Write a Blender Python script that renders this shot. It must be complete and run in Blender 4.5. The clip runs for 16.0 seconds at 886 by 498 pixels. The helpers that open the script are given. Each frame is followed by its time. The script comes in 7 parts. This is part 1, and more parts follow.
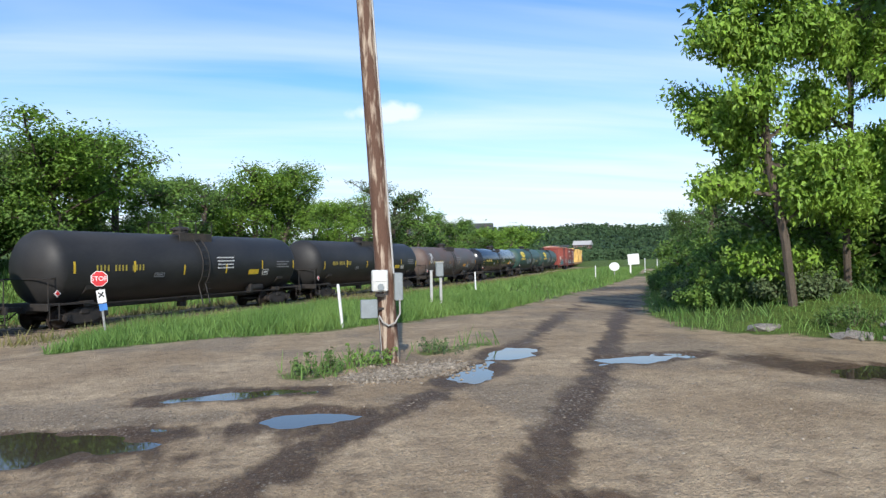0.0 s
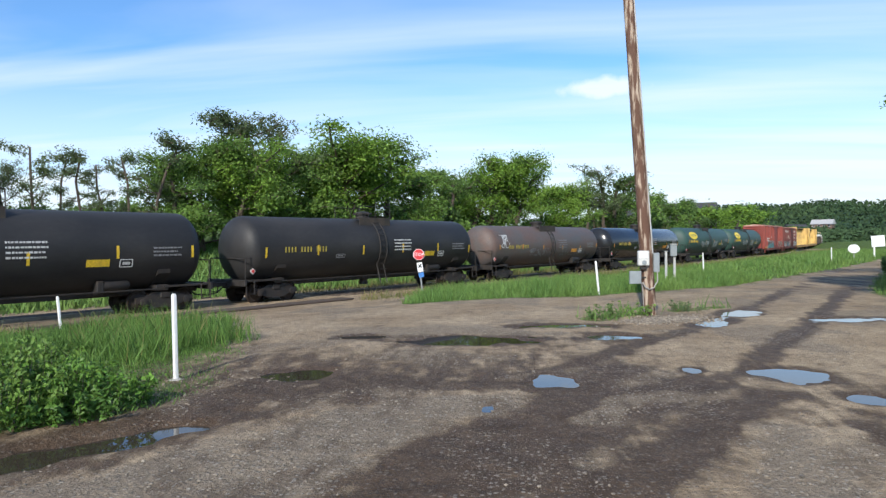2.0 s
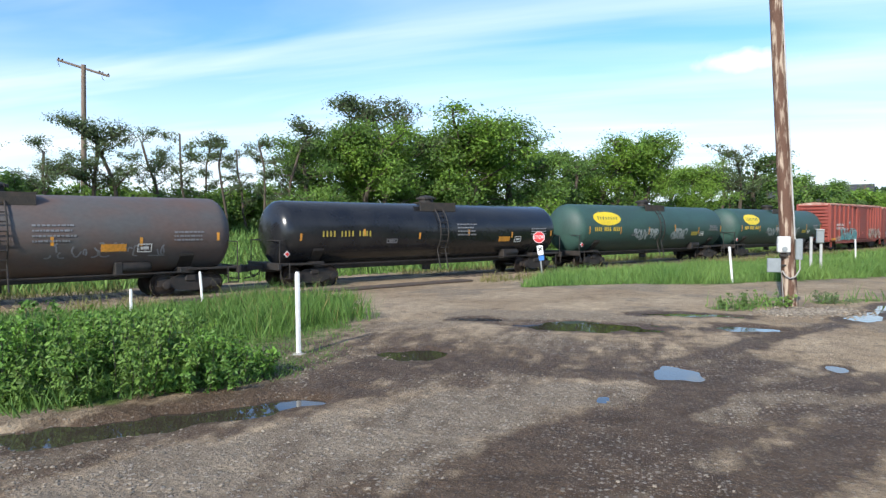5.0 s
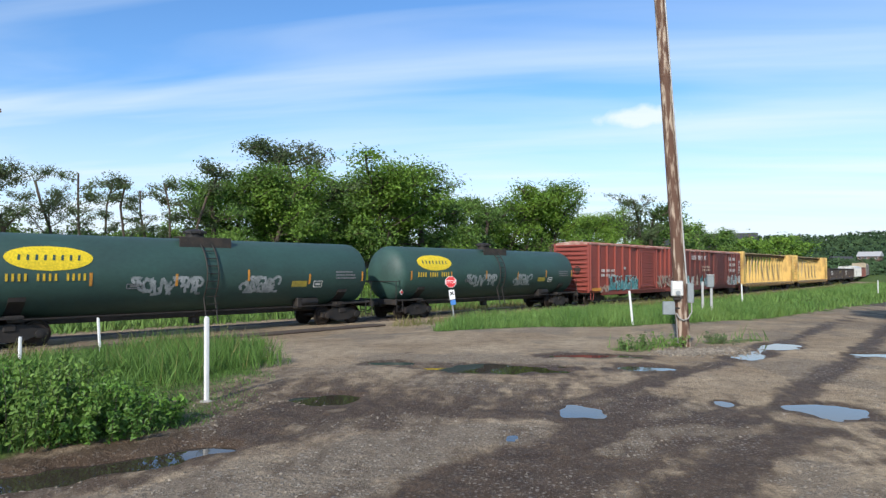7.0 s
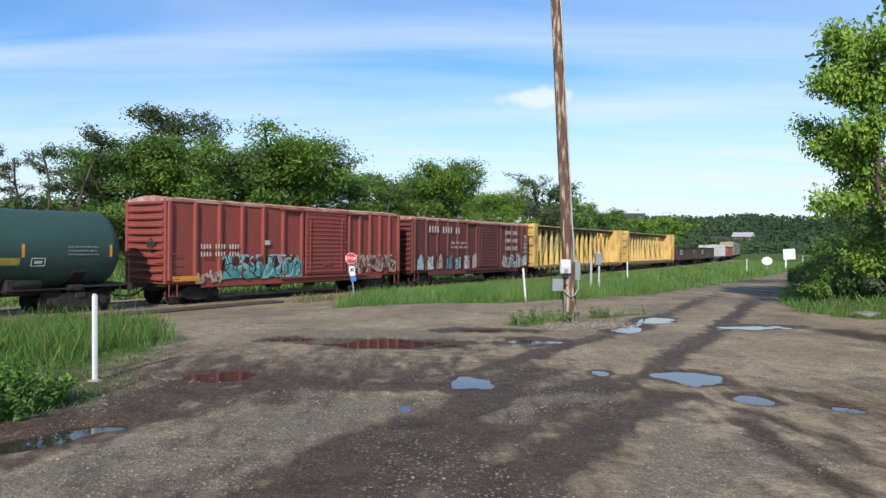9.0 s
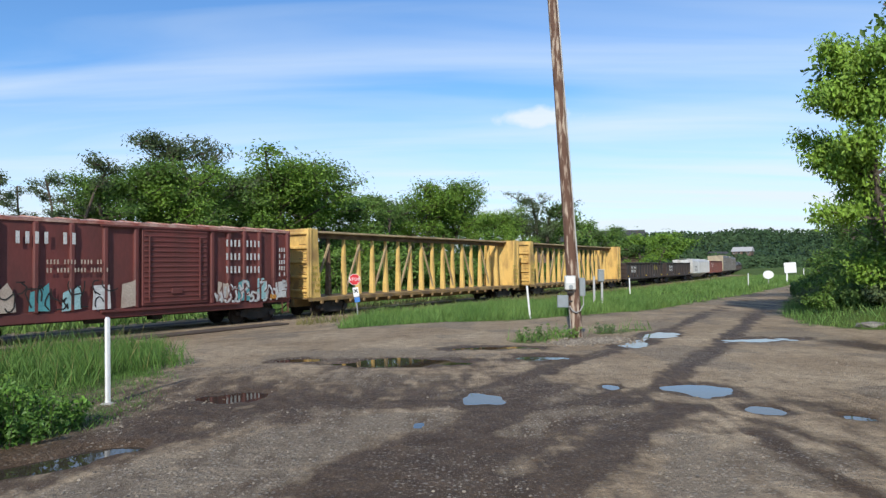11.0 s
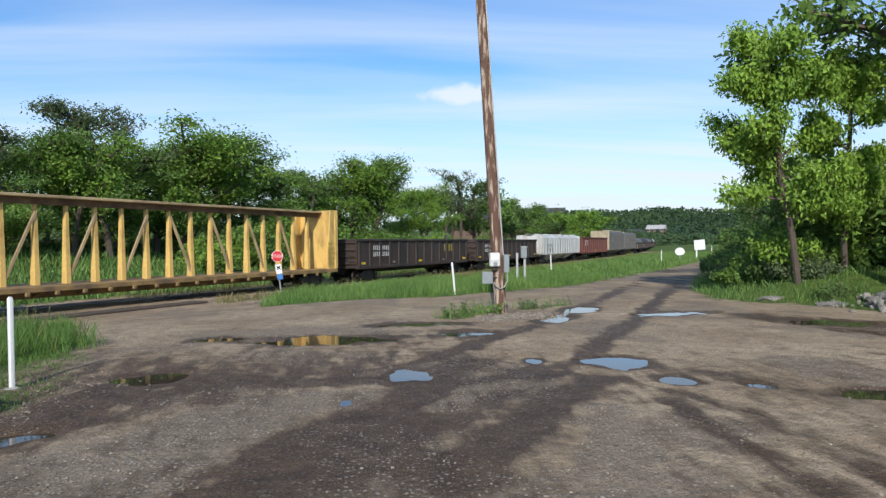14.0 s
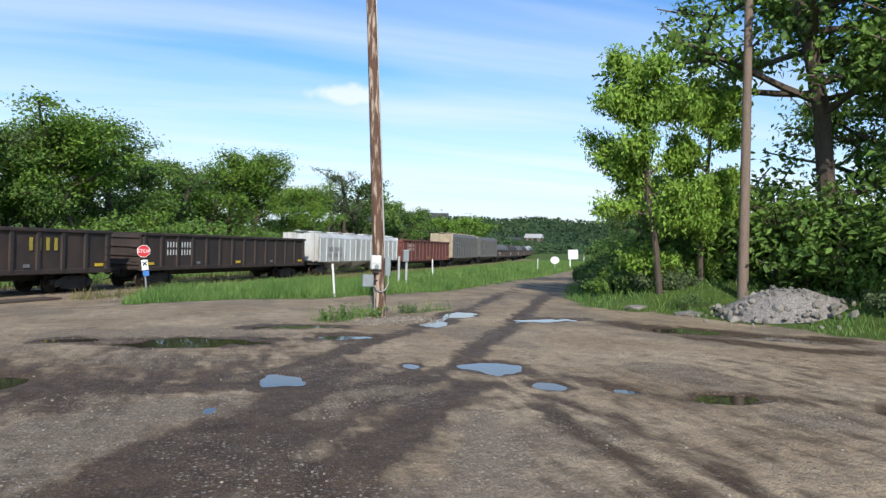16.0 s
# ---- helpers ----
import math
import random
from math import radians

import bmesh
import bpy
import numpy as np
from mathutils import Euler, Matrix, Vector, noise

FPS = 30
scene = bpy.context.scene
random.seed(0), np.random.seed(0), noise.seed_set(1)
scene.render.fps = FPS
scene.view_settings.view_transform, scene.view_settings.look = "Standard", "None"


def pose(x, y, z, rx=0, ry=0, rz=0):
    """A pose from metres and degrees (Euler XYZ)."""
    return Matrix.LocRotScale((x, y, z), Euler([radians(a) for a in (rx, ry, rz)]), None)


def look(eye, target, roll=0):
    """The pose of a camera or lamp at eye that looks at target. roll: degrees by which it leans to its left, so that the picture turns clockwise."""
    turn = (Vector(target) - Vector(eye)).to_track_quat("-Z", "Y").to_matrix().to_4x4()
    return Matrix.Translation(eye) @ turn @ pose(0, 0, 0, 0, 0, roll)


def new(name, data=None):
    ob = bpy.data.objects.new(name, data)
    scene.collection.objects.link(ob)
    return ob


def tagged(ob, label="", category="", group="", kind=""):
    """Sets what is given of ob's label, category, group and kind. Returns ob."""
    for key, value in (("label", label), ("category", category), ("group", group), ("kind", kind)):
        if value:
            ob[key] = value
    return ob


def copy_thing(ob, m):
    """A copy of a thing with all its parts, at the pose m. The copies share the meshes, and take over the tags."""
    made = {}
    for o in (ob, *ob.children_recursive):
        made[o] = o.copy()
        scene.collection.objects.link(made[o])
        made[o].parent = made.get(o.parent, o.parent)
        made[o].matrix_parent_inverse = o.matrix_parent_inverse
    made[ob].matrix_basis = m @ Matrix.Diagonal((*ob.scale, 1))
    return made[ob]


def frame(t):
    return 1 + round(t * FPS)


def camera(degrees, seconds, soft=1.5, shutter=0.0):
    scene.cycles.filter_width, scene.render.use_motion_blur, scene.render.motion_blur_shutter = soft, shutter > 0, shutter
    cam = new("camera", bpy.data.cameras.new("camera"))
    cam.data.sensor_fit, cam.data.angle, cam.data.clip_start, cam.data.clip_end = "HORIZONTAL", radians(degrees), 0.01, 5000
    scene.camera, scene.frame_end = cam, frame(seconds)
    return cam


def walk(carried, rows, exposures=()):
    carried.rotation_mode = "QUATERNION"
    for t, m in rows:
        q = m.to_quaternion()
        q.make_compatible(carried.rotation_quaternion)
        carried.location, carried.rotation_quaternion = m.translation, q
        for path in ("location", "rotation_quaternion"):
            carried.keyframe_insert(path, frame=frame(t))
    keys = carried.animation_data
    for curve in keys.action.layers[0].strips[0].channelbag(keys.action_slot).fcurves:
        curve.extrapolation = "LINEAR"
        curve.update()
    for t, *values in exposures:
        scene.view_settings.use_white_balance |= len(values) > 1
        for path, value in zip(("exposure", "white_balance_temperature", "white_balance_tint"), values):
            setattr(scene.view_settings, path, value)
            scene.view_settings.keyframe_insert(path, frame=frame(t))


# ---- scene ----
cam = camera(67.1, 16.0, soft=1.4)
# seconds, x, y, z, heading, pitch, lean to the left (degrees)
PATH = [
    (0.0, 2.30, 7.30, 2.20, 12.10, 0.90, -1.00),
    (0.2, 1.78, 5.25, 2.24, 8.90, 0.45, -0.85),
    (0.5, 0.93, 2.75, 2.29, 4.95, 0.10, -0.60),
    (0.7, 0.45, 1.35, 2.33, 4.05, -0.20, -0.50),
    (1.0, -0.01, 0.33, 2.37, 3.08, -0.47, -0.43),
    (1.5, -0.03, 0.32, 2.36, -1.04, -0.61, -0.42),
    (2.0, -0.10, 0.39, 2.35, -5.81, -0.63, -0.66),
    (2.5, -0.14, 0.32, 2.36, -10.47, -1.19, -0.24),
    (3.0, -0.07, 0.43, 2.39, -11.62, -1.80, 0.03),
    (3.5, -0.04, 0.45, 2.39, -14.43, -2.05, 0.17),
    (3.7, 0.01, 0.42, 2.39, -15.35, -2.17, 0.18),
    (4.7, 0.00, 0.55, 2.36, -16.30, -2.10, -0.10),
    (5.8, -0.06, 0.68, 2.33, -15.15, -1.62, -0.39),
    (6.0, -0.04, 0.66, 2.34, -13.89, -1.06, -0.26),
    (6.5, 0.02, 0.56, 2.34, -11.51, 1.35, -0.15),
    (7.0, 0.03, 0.33, 2.34, -8.78, 1.76, 0.06),
    (7.5, 0.04, 0.17, 2.36, -1.16, -0.73, 0.17),
    (8.0, 0.08, 0.10, 2.38, 2.48, -0.14, 0.65),
    (8.5, 0.18, 0.01, 2.39, -2.09, -0.15, 0.94),
    (9.0, 0.16, -0.05, 2.39, -0.41, -0.25, 0.59),
    (10.2, 0.05, -0.15, 2.35, -0.30, 0.60, -0.30),
    (11.3, -0.05, -0.17, 2.33, -0.57, 1.62, -0.70),
    (11.5, -0.08, -0.15, 2.33, -1.18, 1.41, -0.51),
    (12.0, -0.06, -0.14, 2.33, 1.27, 1.44, -0.40),
    (12.5, -0.07, -0.13, 2.33, 1.76, 1.34, -0.77),
    (13.0, -0.07, -0.13, 2.34, 2.02, 0.88, -1.06),
    (13.5, -0.05, -0.14, 2.34, 4.04, -0.05, -0.75),
    (14.0, -0.05, -0.14, 2.34, 6.07, -0.55, -0.39),
    (14.5, -0.05, -0.16, 2.34, 7.35, -0.78, 0.21),
    (15.0, -0.02, -0.17, 2.34, 9.45, -1.06, 1.35),
    (15.5, -0.03, -0.15, 2.34, 11.91, -1.00, 1.46),
    (16.0, 0.03, 0.06, 2.34, 16.07, -0.19, 1.73),
]


def aim(x, y, z, heading, pitch, lean):
    h, p = radians(heading), radians(pitch)
    way = Vector((math.sin(h) * math.cos(p), math.cos(h) * math.cos(p), math.sin(p)))
    return look((x, y, z), Vector((x, y, z)) + way * 10, lean)


EXPOSURE = [(0.0, 0.16), (0.6, 0.0), (2.0, 0.14), (3.5, 0.30), (6.0, 0.42), (6.5, 0.20), (7.0, 0.06), (9.0, -0.02), (12.0, -0.08), (14.0, -0.06), (16.0, 0.05)]
walk(cam, [(t, aim(*row)) for t, *row in PATH], EXPOSURE)

# ---- light ----
SUN_AZ, SUN_EL = 191.0, 32.0
world = bpy.data.worlds.new("sky")
scene.world = world
world.use_nodes = True


def build_sky():
    nt = world.node_tree
    n, l = nt.nodes, nt.links
    bg = n["Background"]
    sky = n.new("ShaderNodeTexSky")
    sky.sky_type = "NISHITA"
    sky.sun_disc = False
    sky.sun_elevation, sky.sun_rotation = radians(SUN_EL), radians(SUN_AZ)
    sky.air_density, sky.dust_density, sky.ozone_density = 1.0, 0.4, 2.5
    co = n.new("ShaderNodeTexCoord")
    # clouds lie on a flat layer: direction divided by its height
    sep = n.new("ShaderNodeSeparateXYZ")
    l.new(co.outputs["Generated"], sep.inputs[0])
    up = n.new("ShaderNodeMath")
    up.operation = "MAXIMUM"
    up.inputs[1].default_value = 0.02
    l.new(sep.outputs["Z"], up.inputs[0])
    lift = n.new("ShaderNodeMath")
    lift.operation = "ADD"
    lift.inputs[1].default_value = 0.10
    l.new(up.outputs[0], lift.inputs[0])
    div = n.new("ShaderNodeVectorMath")
    div.operation = "DIVIDE"
    comb = n.new("ShaderNodeCombineXYZ")
    for k in range(3):
        l.new(lift.outputs[0], comb.inputs[k])
    l.new(co.outputs["Generated"], div.inputs[0])
    l.new(comb.outputs[0], div.inputs[1])
    mp = n.new("ShaderNodeMapping")
    mp.inputs["Rotation"].default_value = (0, 0, radians(-6))
    mp.inputs["Scale"].default_value = (0.26, 1.25, 0.0)
    mp.inputs["Location"].default_value = (3.1, 0.7, 0)
    l.new(div.outputs[0], mp.inputs[0])
    streak = n.new("ShaderNodeTexNoise")
    streak.inputs["Scale"].default_value = 1.5
    streak.inputs["Detail"].default_value = 6
    streak.inputs["Roughness"].default_value = 0.47
    streak.inputs["Distortion"].default_value = 0.5
    l.new(mp.outputs[0], streak.inputs[0])
    ramp = n.new("ShaderNodeValToRGB")
    ramp.color_ramp.elements[0].position, ramp.color_ramp.elements[1].position = 0.40, 0.80
    l.new(streak.outputs["Fac"], ramp.inputs[0])
    # thicker haze and cloud towards the horizon
    low = n.new("ShaderNodeMapRange")
    low.inputs["From Min"].default_value, low.inputs["From Max"].default_value = 0.03, 0.25
    low.inputs["To Min"].default_value, low.inputs["To Max"].default_value = 0.80, 0.0
    l.new(sep.outputs["Z"], low.inputs[0])
    mx = n.new("ShaderNodeMath")
    mx.operation = "MULTIPLY_ADD"
    mx.inputs[1].default_value = 0.62
    l.new(ramp.outputs[0], mx.inputs[0])
    l.new(low.outputs[0], mx.inputs[2])
    # one small heap of cloud, seen beside the pole
    az, el = radians(7.6), radians(12.5)
    away = n.new("ShaderNodeVectorMath")
    away.operation = "SUBTRACT"
    away.inputs[1].default_value = (math.sin(az) * math.cos(el), math.cos(az) * math.cos(el), math.sin(el))
    l.new(co.outputs["Generated"], away.inputs[0])
    flat = n.new("ShaderNodeVectorMath")
    flat.operation = "MULTIPLY"
    flat.inputs[1].default_value = (20.0, 20.0, 74.0)
    l.new(away.outputs[0], flat.inputs[0])
    lumps = n.new("ShaderNodeTexNoise")
    lumps.inputs["Scale"].default_value, lumps.inputs["Detail"].default_value = 34.0, 5.0
    l.new(co.outputs["Generated"], lumps.inputs[0])
    dist = n.new("ShaderNodeVectorMath")
    dist.operation = "LENGTH"
    l.new(flat.outputs[0], dist.inputs[0])
    rag = n.new("ShaderNodeMath")
    rag.operation = "MULTIPLY_ADD"
    rag.inputs[1].default_value = -1.9
    l.new(lumps.outputs["Fac"], rag.inputs[0])
    l.new(dist.outputs["Value"], rag.inputs[2])
    puff = n.new("ShaderNodeMapRange")
    puff.inputs["From Min"].default_value, puff.inputs["From Max"].default_value = -0.45, 0.25
    puff.inputs["To Min"].default_value, puff.inputs["To Max"].default_value = 0.62, 0.0
    l.new(rag.outputs[0], puff.inputs[0])
    both = n.new("ShaderNodeMath")
    l.new(mx.outputs[0], both.inputs[0])
    l.new(puff.outputs[0], both.inputs[1])
    cl = n.new("ShaderNodeClamp")
    cl.inputs["Max"].default_value = 0.94
    l.new(both.outputs[0], cl.inputs[0])
    mix = n.new("ShaderNodeMix")
    mix.data_type = "RGBA"
    l.new(cl.outputs[0], mix.inputs["Factor"])
    gain = n.new("ShaderNodeMix")
    gain.data_type, gain.blend_type = "RGBA", "MULTIPLY"
    gain.inputs["Factor"].default_value = 1.0
    gain.inputs["B"].default_value = (0.92, 1.32, 1.68, 1)
    l.new(sky.outputs[0], gain.inputs["A"])
    l.new(gain.outputs["Result"], mix.inputs["A"])
    mix.inputs["B"].default_value = (7.7, 8.6, 9.4, 1)
    l.new(mix.outputs["Result"], bg.inputs["Color"])
    bg.inputs["Strength"].default_value = 0.112


build_sky()
sun = new("sun", bpy.data.lights.new("sun", "SUN"))
sun.data.energy, sun.data.angle, sun.data.color = 4.3, radians(0.6), (1.0, 0.94, 0.84)
sun.matrix_world = look((0, 0, 60), Vector((0, 0, 60)) - Vector((
    math.sin(radians(SUN_AZ)) * math.cos(radians(SUN_EL)), math.cos(radians(SUN_AZ)) * math.cos(radians(SUN_EL)), math.sin(radians(SUN_EL)))))


# ---- materials ----
def material(name, base, rough=0.7, metal=0.0, second=None, scale=4.0, amount=0.5, fine=40.0, fine_amount=0.25,
             bump=0.15, island=0.0, randomness=0.0, stretch=(1, 1, 1), spec=0.5, detail=6.0, edge=(0.35, 0.68), coord="Object", through_light=0.0):
    """Two scales of variation: broad stains between base and second, fine grain, and relief."""
    m = bpy.data.materials.new(name)
    m.use_nodes = True
    n, l = m.node_tree.nodes, m.node_tree.links
    b = n["Principled BSDF"]
    b.inputs["Roughness"].default_value, b.inputs["Metallic"].default_value = rough, metal
    b.inputs["Specular IOR Level"].default_value = spec
    second = second or tuple(c * 0.6 for c in base)
    co = n.new("ShaderNodeTexCoord")
    mp = n.new("ShaderNodeMapping")
    mp.inputs["Scale"].default_value = stretch
    l.new(co.outputs[coord], mp.inputs[0])
    broad = n.new("ShaderNodeTexNoise")
    broad.inputs["Scale"].default_value, broad.inputs["Detail"].default_value = scale, detail
    l.new(mp.outputs[0], broad.inputs[0])
    rr = n.new("ShaderNodeMapRange")
    rr.inputs["From Min"].default_value, rr.inputs["From Max"].default_value = edge
    rr.inputs["To Max"].default_value = amount
    l.new(broad.outputs["Fac"], rr.inputs[0])
    mix = n.new("ShaderNodeMix")
    mix.data_type = "RGBA"
    mix.inputs["A"].default_value, mix.inputs["B"].default_value = (*base, 1), (*second, 1)
    l.new(rr.outputs[0], mix.inputs["Factor"])
    grain = n.new("ShaderNodeTexNoise")
    grain.inputs["Scale"].default_value, grain.inputs["Detail"].default_value = fine, 3
    l.new(mp.outputs[0], grain.inputs[0])
    gr = n.new("ShaderNodeMapRange")
    gr.inputs["From Min"].default_value, gr.inputs["From Max"].default_value = 0.25, 0.75
    gr.inputs["To Min"].default_value, gr.inputs["To Max"].default_value = 1 - fine_amount, 1 + fine_amount
    l.new(grain.outputs["Fac"], gr.inputs[0])
    mul = n.new("ShaderNodeVectorMath")
    mul.operation = "SCALE"
    l.new(mix.outputs["Result"], mul.inputs[0])
    l.new(gr.outputs[0], mul.inputs["Scale"])
    last = mul.outputs[0]
    for on, node, out in ((island, "ShaderNodeNewGeometry", "Random Per Island"), (randomness, "ShaderNodeObjectInfo", "Random")):
        if on:
            src = n.new(node)
            r2 = n.new("ShaderNodeMapRange")
            r2.inputs["To Min"].default_value, r2.inputs["To Max"].default_value = 1 - on, 1 + on
            l.new(src.outputs[out], r2.inputs[0])
            m2 = n.new("ShaderNodeVectorMath")
            m2.operation = "SCALE"
            l.new(last, m2.inputs[0])
            l.new(r2.outputs[0], m2.inputs["Scale"])
            last = m2.outputs[0]
    l.new(last, b.inputs["Base Color"])
    if bump:
        bp = n.new("ShaderNodeBump")
        bp.inputs["Strength"].default_value, bp.inputs["Distance"].default_value = bump, 0.02
        l.new(grain.outputs["Fac"], bp.inputs["Height"])
        l.new(bp.outputs[0], b.inputs["Normal"])
    if through_light:
        tr = n.new("ShaderNodeBsdfTranslucent")
        l.new(last, tr.inputs["Color"])
        ms = n.new("ShaderNodeMixShader")
        ms.inputs[0].default_value = through_light
        l.new(b.outputs[0], ms.inputs[1])
        l.new(tr.outputs[0], ms.inputs[2])
        l.new(ms.outputs[0], n["Material Output"].inputs["Surface"])
    return m


